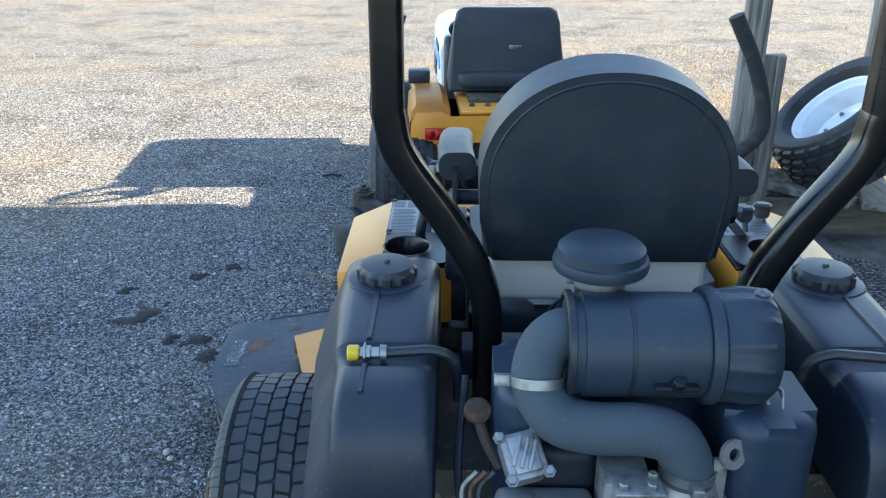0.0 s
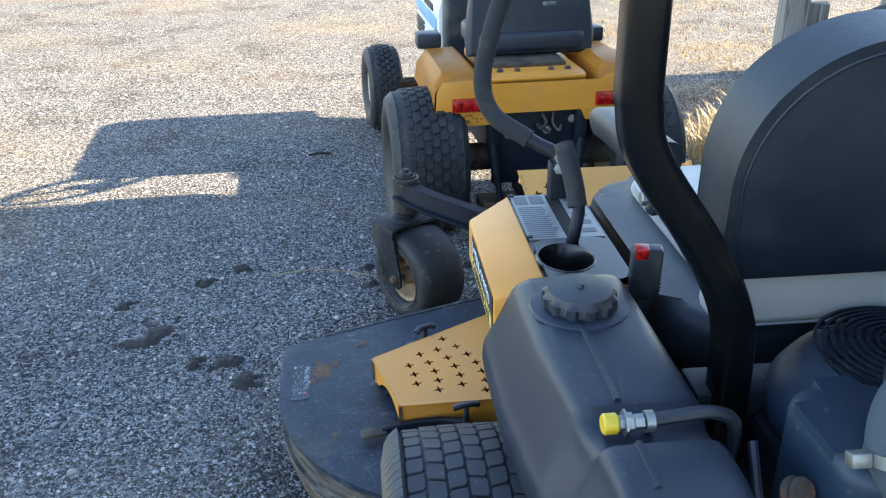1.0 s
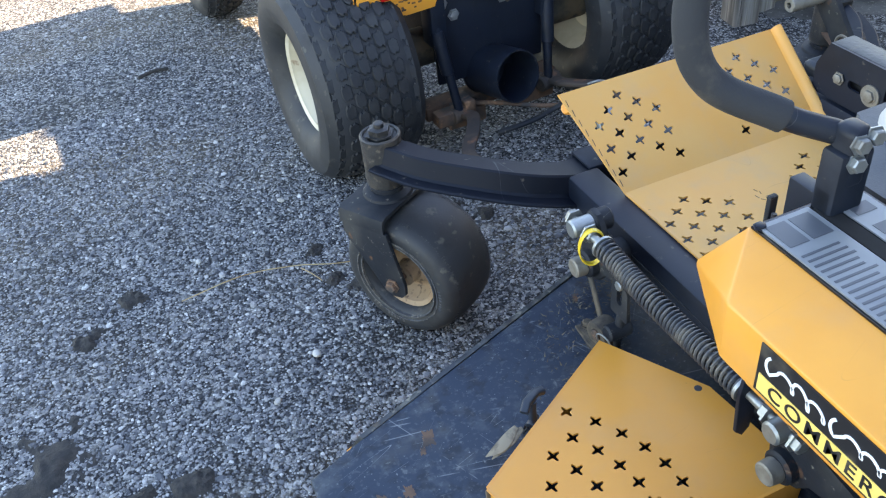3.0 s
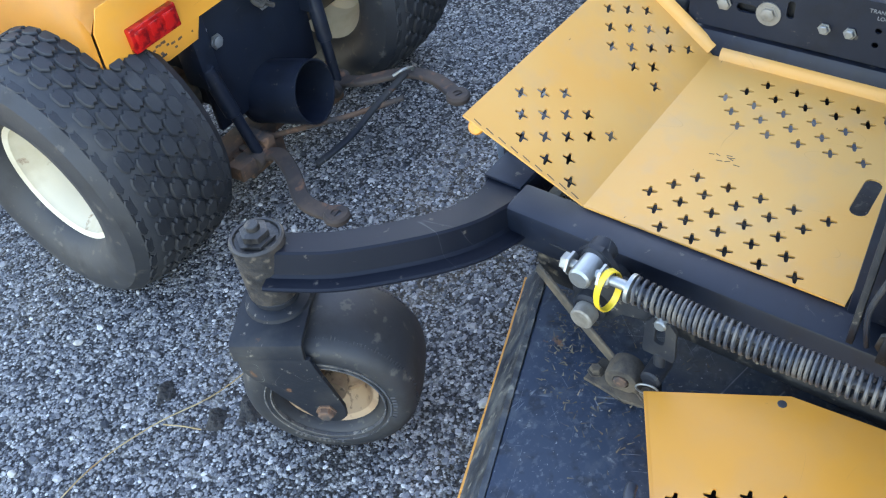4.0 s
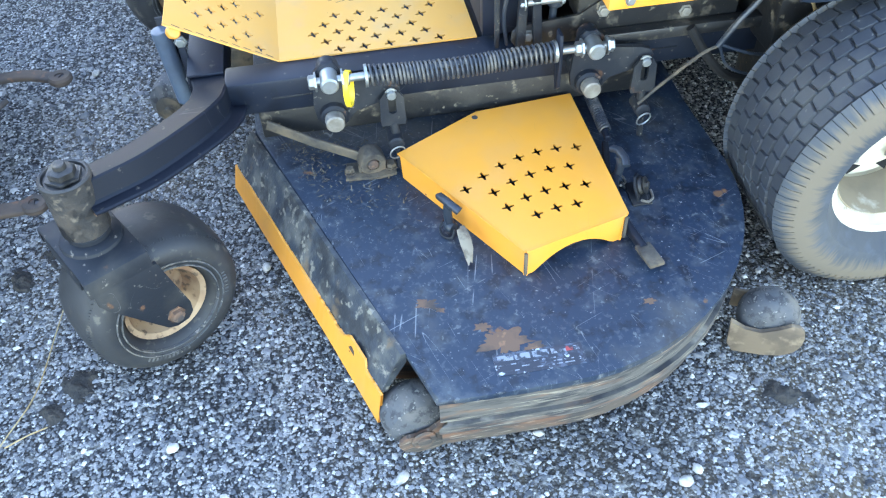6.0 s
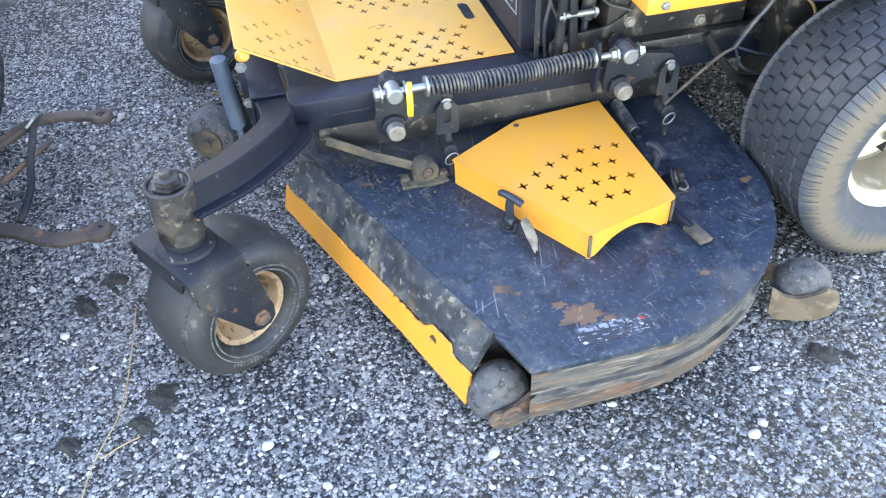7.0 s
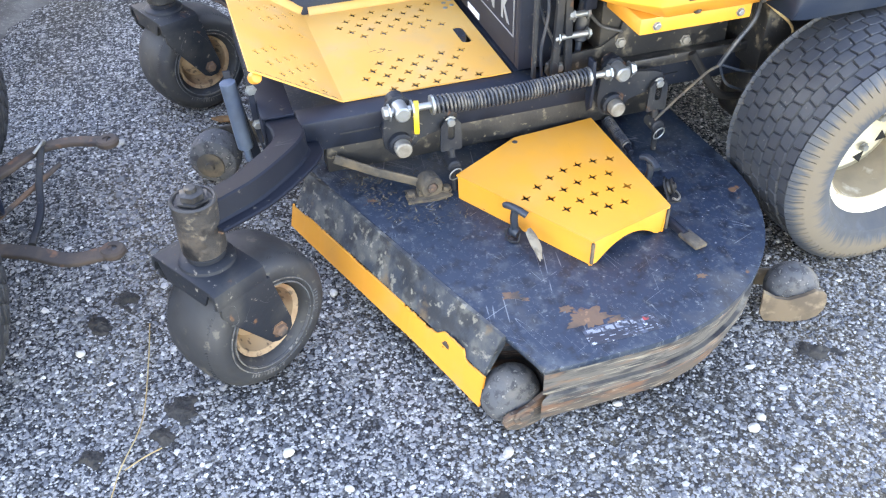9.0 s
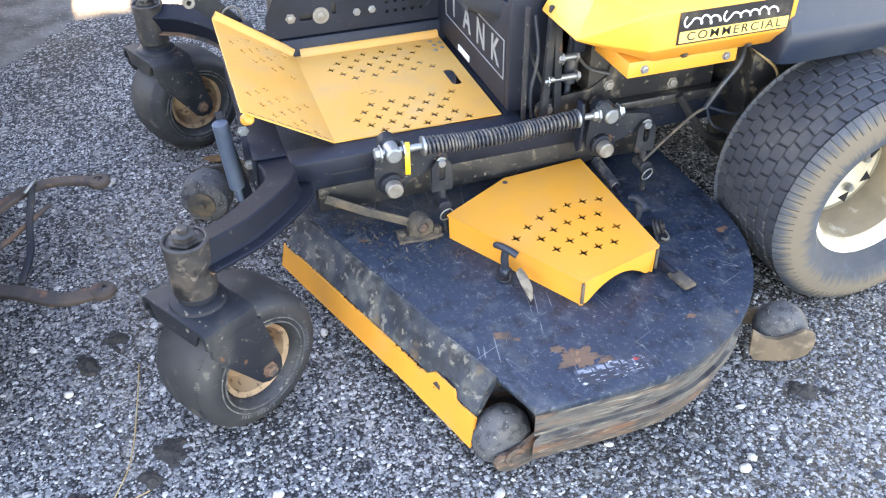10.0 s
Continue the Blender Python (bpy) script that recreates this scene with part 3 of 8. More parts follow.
# out of view: a wall, panel and roof added to shade the yard
def shed():
    wall = B()
    # the slot in this added wall shapes a small sun patch
    for y0, y1, z0, z1 in ((-7.0, 1.40, 0, 3.6), (1.40, 1.86, 0, 1.22), (1.40, 1.86, 1.36, 3.6), (1.55, 1.66, 1.22, 1.36), (1.86, 2.68, 0, 3.6)):
        box(wall, 4.6, 4.7, y0, y1, z0, z1, 0)
    tagged(new("unseen_wall", mesh_of("unseen_wall", wall, unseen_boards)), "unseen weathered board wall added to shade the mower", "wall", kind="structure")
    # added panel, only there to shade a strip behind the posts
    pan = B()
    for k in range(6):
        box(pan, 4.62, 4.645, 3.30 + 0.152 * k, 3.447 + 0.152 * k, 0, 1.66 + 0.02 * (k % 3), 0.003)
    for z in (0.4, 1.3):
        box(pan, 4.645, 4.69, 3.28, 4.24, z, z + 0.09, 0.004)
    tagged(new("unseen_panel", mesh_of("unseen_panel", pan, unseen_boards)), "unseen weathered board panel added to shade a band of ground", "wall", kind="structure")
    # added roof, never in view, that blocks sun and sky
    roof = B()
    box(roof, 2.6, 4.9, -7.0, 2.70, 3.6, 3.68, 0)
    tagged(new("roof", mesh_of("roof", roof, unseen_boards)), "unseen flat roof added to block sun and sky", "roof", kind="structure")


shed()


def wheel(parent, R, width, rim_r, m, tread, name="rear_wheel", rim_mat=cream, side_mat=rubber, lugs=True, local=False, dish=0.3, holes=8, tread_mat=tread_rubber):
    """A wheel about the x axis: the rim disc faces -x."""
    rot = m @ pose(0, 0, 0, 0, -90, 0)
    rim = B()
    w = width / 2
    back = min(-w * 0.2, w * dish - 0.03)
    prof = [(0, w * dish + 0.012), (0.028, w * dish + 0.012), (0.03, w * dish), (rim_r * 0.42, w * dish), (rim_r * 0.5, w * dish + 0.012), (rim_r * 0.66, w * dish + 0.01), (rim_r * 0.74, w * dish - 0.012), (rim_r * 0.84, w * dish - 0.01), (rim_r * 0.88, w * 0.5), (rim_r * 0.94, w * 0.58), (rim_r * 0.96, w * 0.66), (rim_r * 1.04, w * 0.7), (rim_r * 1.05, w * 0.66), (rim_r * 0.99, w * 0.6), (rim_r * 0.93, w * 0.4), (rim_r * 0.86, 0), (rim_r * 0.93, -w * 0.4), (rim_r * 1.04, -w * 0.7), (rim_r * 0.96, -w * 0.6), (rim_r * 0.7, back), (0, back)]
    lathe(rim, prof, rot, 40)
    wh = part(name, rim, rim_mat, parent, local=local)
    t = B()
    lathe(t, tyre_profile(R, width * 0.965, rim_r + 0.005), rot, 56)
    part("tyre", t, groove_rubber, wh)
    for q in (1, -1):
        sw = B()
        prof = [(r_, x_ * q) for r_, x_ in tyre_profile(R, width, rim_r)[:6]]
        prof = [(r_ + 0.0012, x_ + 0.0015 * q) for r_, x_ in prof]
        lathe(sw, prof + [(prof[-1][0] - 0.004, prof[-1][1] - 0.012 * q), (prof[0][0] + 0.002, prof[0][1] - 0.012 * q)], rot, 56, True)
        part("sidewall", sw, side_mat, wh)
    if tread:
        put(tread, tread.verts[:], rot)
        part("tread", tread, tread_mat, wh)
    if lugs:
        for i in range(5):
            lb = B()
            a = 2 * math.pi * i / 5
            bolt(lb, (rim_r * 0.46 * math.cos(a), rim_r * 0.46 * math.sin(a), w * dish + 0.010), (0, 0, 1), 0.008, 0.012)
            put(lb, lb.verts[:], rot)
            part("lug_nut", lb, zinc, wh)
    for i in range(holes):
        hb = B()
        a = 2 * math.pi * (i + 0.5) / holes
        r0 = rim_r * 0.60
        lathe(hb, [(0, 0), (0.0165, 0), (0.0155, 0.0025), (0, 0.0025)], Matrix.Translation((r0 * math.cos(a), r0 * math.sin(a), w * dish + 0.0105)) @ pose(0, 0, 0, 0, 0, math.degrees(a)), 3)
        put(hb, hb.verts[:], rot)
        part("rim_slot", hb, slot_black, wh)
    return wh


def block_tread(R, width, rows, cols, h=0.012, stagger=True, fill=0.78, hexed=False, shoulder=0.86):
    """Tread blocks about the z axis."""
    bm = B()
    usable = width * shoulder
    for c in range(cols):
        x0 = -usable / 2 + usable * c / cols
        bw = usable / cols * fill
        xm = x0 + usable / cols / 2
        n = rows
        for i in range(n):
            a0 = 2 * math.pi * (i + (0.5 if (c % 2 and stagger) else 0)) / n
            da = 2 * math.pi / n * fill * 0.5
            drop = (abs(xm) / (width / 2)) ** 3 * 0.03
            Rm = R - drop
            vs = []
            jit = 0.06 * math.sin(i * 7.3 + c * 3.1)
            shape = [(-1, -0.50), (-0.62, -0.92 + jit), (-0.2, -0.70), (0.2, -0.95), (0.62, -0.78 - jit), (1, -0.45), (1, 0.50), (0.62, 0.86 + jit), (0.2, 0.70), (-0.2, 0.98), (-0.62, 0.80), (-1, 0.55)] if hexed else [(-1, -1), (1, -1), (1, 1), (-1, 1)]
            for k, (rr, sc) in enumerate(((Rm - 0.012, 1.06), (Rm + h * 0.75, 1.0), (Rm + h, 0.86))):
                vs.append([bm.verts.new((rr * math.cos(a0 + da * sa * sc), rr * math.sin(a0 + da * sa * sc), xm + bw / 2 * sx * sc)) for sx, sa in shape])
            m_ = len(shape)
            for k in (0, 1):
                for q in range(m_):
                    bm.faces.new((vs[k][q], vs[k][(q + 1) % m_], vs[k + 1][(q + 1) % m_], vs[k + 1][q]))
            bm.faces.new(vs[2])
    return bm


def turf_tread(R, width, rows=46, cols=7, h=0.007):
    """Staggered, slanted turf blocks with rounded corners about the z axis."""
    bm = B()
    usable = width * 0.80
    cw = usable / cols
    shape = [(-0.96, -0.74), (-0.76, -0.96), (0.76, -0.96), (0.96, -0.74), (0.96, 0.74), (0.76, 0.96), (-0.76, 0.96), (-0.96, 0.74)]
    for c in range(cols):
        xm = -usable / 2 + cw * (c + 0.5)
        Rm = R - (abs(xm) / (width / 2)) ** 3 * 0.012
        skew = 0.12 if c % 2 else -0.12
        for i in range(rows):
            a0 = 2 * math.pi * (i + 0.5 * (c % 2)) / rows
            da = math.pi / rows
            rings = []
            for rr, sc in ((Rm - 0.01, 1.0), (Rm + h * 0.7, 0.94), (Rm + h, 0.86)):
                rings.append([bm.verts.new((rr * math.cos(a0 + da * (sa * sc + skew * sx)), rr * math.sin(a0 + da * (sa * sc + skew * sx)), xm + cw / 2 * sx * sc)) for sx, sa in shape])
            for k in (0, 1):
                for q in range(8):
                    bm.faces.new((rings[k][q], rings[k][(q + 1) % 8], rings[k + 1][(q + 1) % 8], rings[k + 1][q]))
            bm.faces.new(rings[2])
    return bm


def shoulder_lugs(bm, R, width, rim, rows=92):
    """Narrow ribs that run from the tread edge down the shoulder."""
    w = width / 2
    line = [(R + 0.007, w * 0.80), (R - 0.003, w * 0.895), (R - (R - rim) * 0.17, w * 0.968), (R - (R - rim) * 0.25, w * 0.966)]
    under = [(R - 0.012, w * 0.74), (R - 0.014, w * 0.80), (R - (R - rim) * 0.19, w * 0.93), (R - (R - rim) * 0.27, w * 0.95)]
    for q in (1, -1):
        for i in range(rows):
            a0 = 2 * math.pi * i / rows
            rings = []
            for (ro, xo), (ru, xu), k in zip(line, under, (0.86, 0.88, 0.78, 0.5)):
                da = math.pi / rows * k * (1.0 if i % 2 else 1.15)
                rings.append([bm.verts.new((r_ * math.cos(a), r_ * math.sin(a), q * x_)) for r_, x_, a in ((ru, xu, a0 - da * 1.1), (ro, xo, a0 - da), (ro, xo, a0 + da), (ru, xu, a0 + da * 1.1))])
            for a, b in zip(rings, rings[1:]):
                for k in range(4):
                    bm.faces.new((a[k], a[(k + 1) % 4], b[(k + 1) % 4], b[k]))
            bm.faces.new(rings[0])
            bm.faces.new(rings[-1][::-1])


# ---- zero-turn mower ----
CX = -0.02
mower = thing("zero_turn_mower", pose(CX, 0.6, 0), "yellow and black zero-turn riding mower parked on gravel", "mower")


def mirror(bm):
    for v in bm.verts:
        v.co.x = 2 * CX - v.co.x
    return bm


def deck_outline(inset=0.0, pocket=False):
    cx, cy, rx, ry = -0.50, 0.772, 0.425 - inset, 0.422 - inset
    left = [(-0.925 + inset, 0.965 - inset * 0.4), (-0.925 + inset, 0.88)]
    left += [(cx - rx * math.cos(radians(a)), cy - ry * math.sin(radians(a))) for a in range(0, 91, 6)]
    left += [(-0.30, 0.358 + inset), (CX, 0.352 + inset)]
    right = [(2 * CX - x, y) for x, y in reversed(left[:-1])]
    frontline = [(0.19, 1.215), (-0.23, 1.215)]
    frontline += [(-0.765, 1.018), (-0.782, 0.938), (-0.893, 0.928)] if pocket else [(-0.86, 0.985)]
    return left + right + frontline


def build_deck():
    top = B()
    prism(top, deck_outline(), 0.168, 0.18, 0.006)
    deck = part("mower_deck", top, deck_paint, mower, "worn dark blue-black mower deck with scratches and rust")
    skirt = B()
    prism(skirt, deck_outline(0.012, True), 0.105, 0.170, 0.003)
    part("skirt", skirt, skirt_metal, deck, "scraped muddy steel deck skirt")
    skirt = B()
    prism(skirt, deck_outline(0.004, True), 0.085, 0.1055, 0.004)
    part("rub_rail", skirt, skirt_metal, deck, "bare scraped steel rub rail")
    skirt = B()
    prism(skirt, deck_outline(0.018, True), 0.035, 0.0855, 0.003)
    part("lower_skirt", skirt, skirt_rust, deck, "rusty lower deck edge")
    # sloped front lip and its yellow guard
    d = Vector((0.63, 0.23, 0)).normalized()
    nrm = Vector((-d.y, d.x, 0))
    a, b = Vector((-0.86, 0.985, 0)), Vector((-0.225, 1.217, 0))
    lip = B()
    sec = [(0.0, 0.1815), (0.008, 0.1825), (0.047, 0.116), (0.041, 0.108), (0.0, 0.16)]
    rows_ = []
    for k in range(41):
        u = k / 40
        p = a + d * 0.035 + (b - a - d * 0.035) * u
        dent = 0.010 * math.exp(-((u - 0.14) / 0.035) ** 2) + 0.002 * noise.noise(Vector((u * 14, 0.3, 0)))
        rows_.append([lip.verts.new(p + nrm * s + Vector((0, 0, z - dent * (s / 0.046)))) for s, z in sec])
    for r0, r1 in zip(rows_, rows_[1:]):
        for i in range(5):
            lip.faces.new((r0[i], r0[(i + 1) % 5], r1[(i + 1) % 5], r1[i]))
    lip.faces.new(rows_[0][::-1])
    lip.faces.new(rows_[-1])
    part("front_lip", lip, lip_paint, deck, "blue-grey dirt-streaked sloped front lip")
    g = B()
    n = 160
    rnd_ = random.Random(4)
    lo, hi = [], []
    chip = 0.0
    for i in range(n + 1):
        u = i / n
        p = a + d * 0.030 + (b - a - d * 0.022) * u + nrm * 0.047
        if rnd_.random() < 0.35:
            chip = rnd_.choice((0.0, 0.0, 0.0, 0.002, 0.004, 0.006)) if u > 0.24 else rnd_.choice((0.0, 0.0, 0.0015))
        raised = 0.016 * min(1.0, max(0.0, (u - 0.085) / 0.012), max(0.0, (0.215 - u) / 0.03))
        lo.append(p + nrm * 0.012 + Vector((0, 0, 0.045 + 0.012 * min(1.0, u / 0.30) + 0.3 * chip)))
        hi.append(p - nrm * raised * 0.30 + Vector((0, 0, 0.113 + raised - chip)))
    vlo = [[g.verts.new(p + nrm * o) for p in lo] for o in (0, 0.004)]
    vhi = [[g.verts.new(p + nrm * o) for p in hi] for o in (0, 0.004)]
    for i in range(n):
        g.faces.new((vlo[1][i], vlo[1][i + 1], vhi[1][i + 1], vhi[1][i]))
        g.faces.new((vlo[0][i], vhi[0][i], vhi[0][i + 1], vlo[0][i + 1]))
        g.faces.new((vhi[0][i], vhi[1][i], vhi[1][i + 1], vhi[0][i + 1]))
        g.faces.new((vlo[0][i], vlo[0][i + 1], vlo[1][i + 1], vlo[1][i]))
    guard = part("front_guard", g, worn_yellow, deck, "chipped yellow steel strip")
    for u, w_, zc in ((0.165, 0.012, 0.106), (0.60, 0.006, 0.094), (0.90, 0.005, 0.098)):
        hl = B()
        c = a + d * 0.030 + (b - a - d * 0.022) * u + nrm * 0.0505 + Vector((0, 0, zc))
        M = Matrix((tuple(d) + (0,), (0, 0, 1, 0), tuple(nrm) + (0,), (0, 0, 0, 1))).transposed()
        prism(hl, [(w_ * (0.8 + 0.35 * noise.noise(Vector((i * 0.9, u * 9, 0)))) * math.cos(math.pi * i / 8), w_ * 0.9 * (0.8 + 0.4 * noise.noise(Vector((i * 0.7, u * 5, 2)))) * math.sin(math.pi * i / 8)) for i in range(16)], -0.002, 0.0012, 0, Matrix.Translation(c) @ M)
        part("rust_spot", hl, rust, guard)
    # dead grass packed on the front of the deck
    cl = B()
    rc = random.Random(21)
    for _ in range(420):
        u = rc.random()
        if u < 0.6:
            cx_, cy_ = -0.335 + rc.gauss(0, 0.05), 1.125 + rc.gauss(0, 0.035)
        else:
            cx_, cy_ = -0.40 + rc.gauss(0, 0.06), 1.0 + rc.gauss(0, 0.06)
        if cy_ > 1.16 + (cx_ + 0.30) * 0.36:
            continue
        a, L, w_ = rc.uniform(0, 6.28), rc.uniform(0.004, 0.013), rc.uniform(0.0006, 0.0018)
        dx, dy = math.cos(a), math.sin(a)
        zz = 0.1815 + rc.random() * 0.006
        v_ = [cl.verts.new(p) for p in ((cx_ - dy * w_, cy_ + dx * w_, zz), (cx_ + dy * w_, cy_ - dx * w_, zz), (cx_ + dx * L, cy_ + dy * L, zz + rc.uniform(-0.001, 0.005)))]
        cl.faces.new(v_)
    tagged(part("grass_debris", cl, debris, deck), "dead grass clippings and dirt", kind="stuff")
    # rollers
    plate = [(0.066, 0.026), (0.062, -0.034), (0.05, -0.052), (0.0, -0.05), (-0.03, -0.044), (-0.048, -0.030), (-0.056, -0.012), (-0.057, 0.008), (-0.053, 0.024), (-0.044, 0.034), (-0.03, 0.035), (-0.012, 0.018), (0.014, 0.005), (0.04, 0.008)]
    fplate = [(-0.075, 0.035), (-0.075, -0.040), (-0.02, -0.050), (0.012, -0.046), (0.032, -0.034), (0.040, -0.018), (0.038, -0.004), (0.026, 0.004), (0.008, -0.002), (-0.012, 0.002), (-0.03, 0.014), (-0.05, 0.026)]
    for x, y, turn, nm in ((-0.850, 0.995, 10, "front"), (-0.782, 0.366, -24, "rear")):
        rear = nm == "rear"
        m = Matrix.Translation((x, y, 0.069 if rear else 0.060)) @ pose(0, 0, 0, 0, 0, turn)
        rb = B()
        R = 0.053 if rear else 0.056
        lathe(rb, [(0, -0.038), (0.024, -0.038), (0.030, -0.036), (R * 0.82, -0.029), (R * 0.95, -0.017), (R, -0.004), (R, 0.004), (R * 0.95, 0.017), (R * 0.82, 0.029), (0.026, 0.036), (0, 0.036)], m @ pose(0, 0, 0, 0, 90, 0), 36)
        ro = part("deck_roller", rb, dusty_rubber, mower, "worn grey rubber anti-scalp roller")
        br = B()
        prism(br, plate if rear else fplate, -0.004, 0.004, 0.0015, m @ Matrix(((0, 0, 1, -0.045), (1, 0, 0, 0), (0, 1, 0, 0), (0, 0, 0, 1))))
        hub_y = -0.018 if rear else 0.0
        if not rear:
            lathe(br, [(0, 0.0), (0.019, 0.0), (0.021, 0.003), (0.019, 0.005), (0.012, 0.005), (0.011, 0.009), (0, 0.010)], m @ Matrix.Translation((-0.048, hub_y, -0.012)) @ pose(0, 0, 0, 0, -90, 0), 20)
        box(br, 0.040, 0.046, -0.03, 0.06, -0.035, 0.008, 0.002, m)
        rod(br, m @ Vector((-0.044, hub_y, -0.012)), m @ Vector((0.044, 0, -0.012)), 0.01)
        part("roller_bracket", br, roller_dirt if rear else skirt_rust, ro, "dust-caked steel roller bracket" if rear else "scraped rusty steel roller bracket")
    # safety label and rust patches
    lb = B()
    box(lb, -0.897, -0.857, 0.731, 0.868, 0.1795, 0.1810, 0.0)
    lab = part("safety_label", lb, worn_label, mower, "worn silver warning label with a red panel")
    for y0_, y1_, x0_, x1_, mt in ((0.838, 0.862, -0.871, -0.861, worn_print), (0.812, 0.835, -0.872, -0.861, worn_print), (0.783, 0.808, -0.872, -0.861, worn_print), (0.756, 0.779, -0.871, -0.861, worn_print), (0.745, 0.756, -0.870, -0.861, worn_red), (0.735, 0.743, -0.870, -0.862, worn_print)):
        bars = B()
        box(bars, x0_, x1_, y0_, y1_, 0.1808, 0.1815, 0)
        part("print_block", bars, mt, lab)
    lr = random.Random(17)
    for k in range(3):
        y_ = 0.740 + 0.01 * lr.random()
        while y_ < 0.858:
            w_ = lr.uniform(0.004, 0.016)
            if lr.random() < 0.75:
                bars = B()
                box(bars, -0.8795 - 0.006 * k, -0.8775 - 0.006 * k, y_, min(0.864, y_ + w_), 0.1808, 0.1814, 0)
                part("print_line", bars, worn_print, lab)
            y_ += w_ + 0.004
    for x, y, s in ((-0.835, 0.845, 0.040), (-0.80, 0.872, 0.016), (-0.852, 0.80, 0.015), (-0.735, 0.95, 0.022), (-0.752, 0.93, 0.010), (-0.80, 0.60, 0.012)):
        bm = B()
        rr = random.Random(int(x * 1000))
        rad = [s * (0.62 + 0.7 * noise.noise(Vector((1.3 * math.cos(2 * math.pi * i / 48), 1.3 * math.sin(2 * math.pi * i / 48), x * 7))) + 0.35 * noise.noise(Vector((5 * math.cos(2 * math.pi * i / 48), 5 * math.sin(2 * math.pi * i / 48), x * 3))) + 0.08 * rr.random()) for i in range(48)]
        prism(bm, [(x + 0.8 * rad[i] * math.cos(2 * math.pi * i / 48), y + 1.5 * rad[i] * math.sin(2 * math.pi * i / 48)) for i in range(48)], 0.1795, 0.1804)
        part("rust_patch", bm, rust, deck)
    return deck


deck = build_deck()


def build_cover():
    """The yellow spindle cover on the deck."""
    ring = [(-0.425, 0.948), (-0.71, 0.782), (-0.66, 0.60), (-0.318, 0.605), (-0.336, 0.79)]
    holes = []
    for xr, y0, n0 in ((-0.472, 0.634, 7), (-0.523, 0.66, 5), (-0.573, 0.645, 5), (-0.62, 0.673, 3)):
        for k in range(n0):
            y = y0 + 0.0358 * k
            holes.append(star(xr - 2.5 * (y - 0.675) ** 2, y, 0.0112, 0.2))
    bm = B()
    sheet(bm, ring, holes, 0.003, pose(0, 0, 0.2435))
    cov = part("spindle_cover", bm, worn_yellow, mower, "yellow steel spindle cover with punched star holes")
    def flange(p, q, arch):
        sk = B()
        p, q = Vector(p + (0,)), Vector(q + (0,))
        n = 24
        d = (q - p).normalized()
        out = Vector((-d.y, d.x, 0))
        rows_ = []
        for i in range(n + 1):
            u = i / n
            z = 0.181 + (0.034 * max(0.0, 1 - ((u - 0.5) / 0.40) ** 2) if arch else 0.0)
            prof = ((-0.004, 0.2436), (0.0005, 0.2435), (0.0028, 0.2424), (0.0040, 0.2402), (0.0065, z), (0.0035, z), (0.0012, 0.238), (-0.004, 0.2404))
            rows_.append([sk.verts.new(p + (q - p) * u + out * o + Vector((0, 0, h))) for o, h in prof])
        for r0, r1 in zip(rows_, rows_[1:]):
            for k in range(8):
                sk.faces.new((r0[k], r0[(k + 1) % 8], r1[(k + 1) % 8], r1[k]))
        sk.faces.new(rows_[0])
        sk.faces.new(rows_[-1][::-1])
        part("flange", sk, worn_yellow, cov)

    flange(ring[0], ring[1], False)
    flange(ring[1], ring[2], True)
    flange(ring[2], ring[3], False)
    for p in (ring[1], ring[2]):
        cut = B()
        box(cut, p[0] - 0.0045, p[0] + 0.001, p[1] - 0.0025, p[1] + 0.0025, 0.19, 0.238, 0)
        part("corner_seam", cut, dirt_metal, cov)
    for (x, y, tw) in ((-0.577, 0.872, 30), (-0.53, 0.585, 190)):
        lt = B()
        m = Matrix.Translation((x, y, 0.19)) @ pose(0, 0, 0, 0, 0, tw)
        sweep(lt, [m @ Vector((-0.026, 0.014, 0.060)), m @ Vector((-0.012, 0.018, 0.066)), m @ Vector((0.012, 0.018, 0.066)), m @ Vector((0.026, 0.014, 0.060))], rounded(0.014, 0.011, 0.004, 3))
        sweep(lt, smooth_path([m @ Vector((0, 0.016, 0.062)), m @ Vector((0.001, 0.018, 0.04)), m @ Vector((0, 0.014, 0.012))], 5), rounded(0.011, 0.015, 0.004, 3), up=(0, 1, 0))
        lathe(lt, [(0.0, -0.010), (0.009, -0.010), (0.011, -0.006), (0.011, 0.006), (0.009, 0.010), (0, 0.010)], m @ Matrix.Translation((0, 0.014, 0.008)) @ pose(0, 0, 0, 0, 90, 0), 16)
        la = part("rubber_latch", lt, soft_plastic, cov, "black rubber hold-down latch")
        wr = B()
        pipe(wr, [m @ Vector((-0.014, 0.016, 0.012)), m @ Vector((-0.016, 0.024, -0.002)), m @ Vector((0.0, 0.030, -0.006)), m @ Vector((0.016, 0.024, -0.002)), m @ Vector((0.014, 0.016, 0.012))], 0.0022, 8)
        part("wire_bail", wr, fork_paint, la)
    lf = B()
    for dx, dz in ((0.0, 0.0), (0.007, 0.002)):
        pts_ = [(-0.612 - dx, 0.868 + dx, 0.222), (-0.640 - dx, 0.866, 0.206), (-0.668 - dx, 0.862 + dx, 0.188 + dz)]
        sweep(lf, smooth_path(pts_, 6), [(-0.010, 0.0006), (0.0, 0.003), (0.010, 0.0006), (0.010, -0.0006), (0.0, 0.0015), (-0.010, -0.0006)], scale=lambda u: max(0.05, math.sin(math.pi * (0.12 + 0.87 * u))))
    part("dry_flap", lf, dry_skin, cov, "dried grey-brown leaf caught under the latch")
    hb = B()
    rod(hb, (-0.353, 0.795, 0.2425), (-0.353, 0.795, 0.2442), 0.006)
    part("drain_hole", hb, soft_plastic, cov)


build_cover()


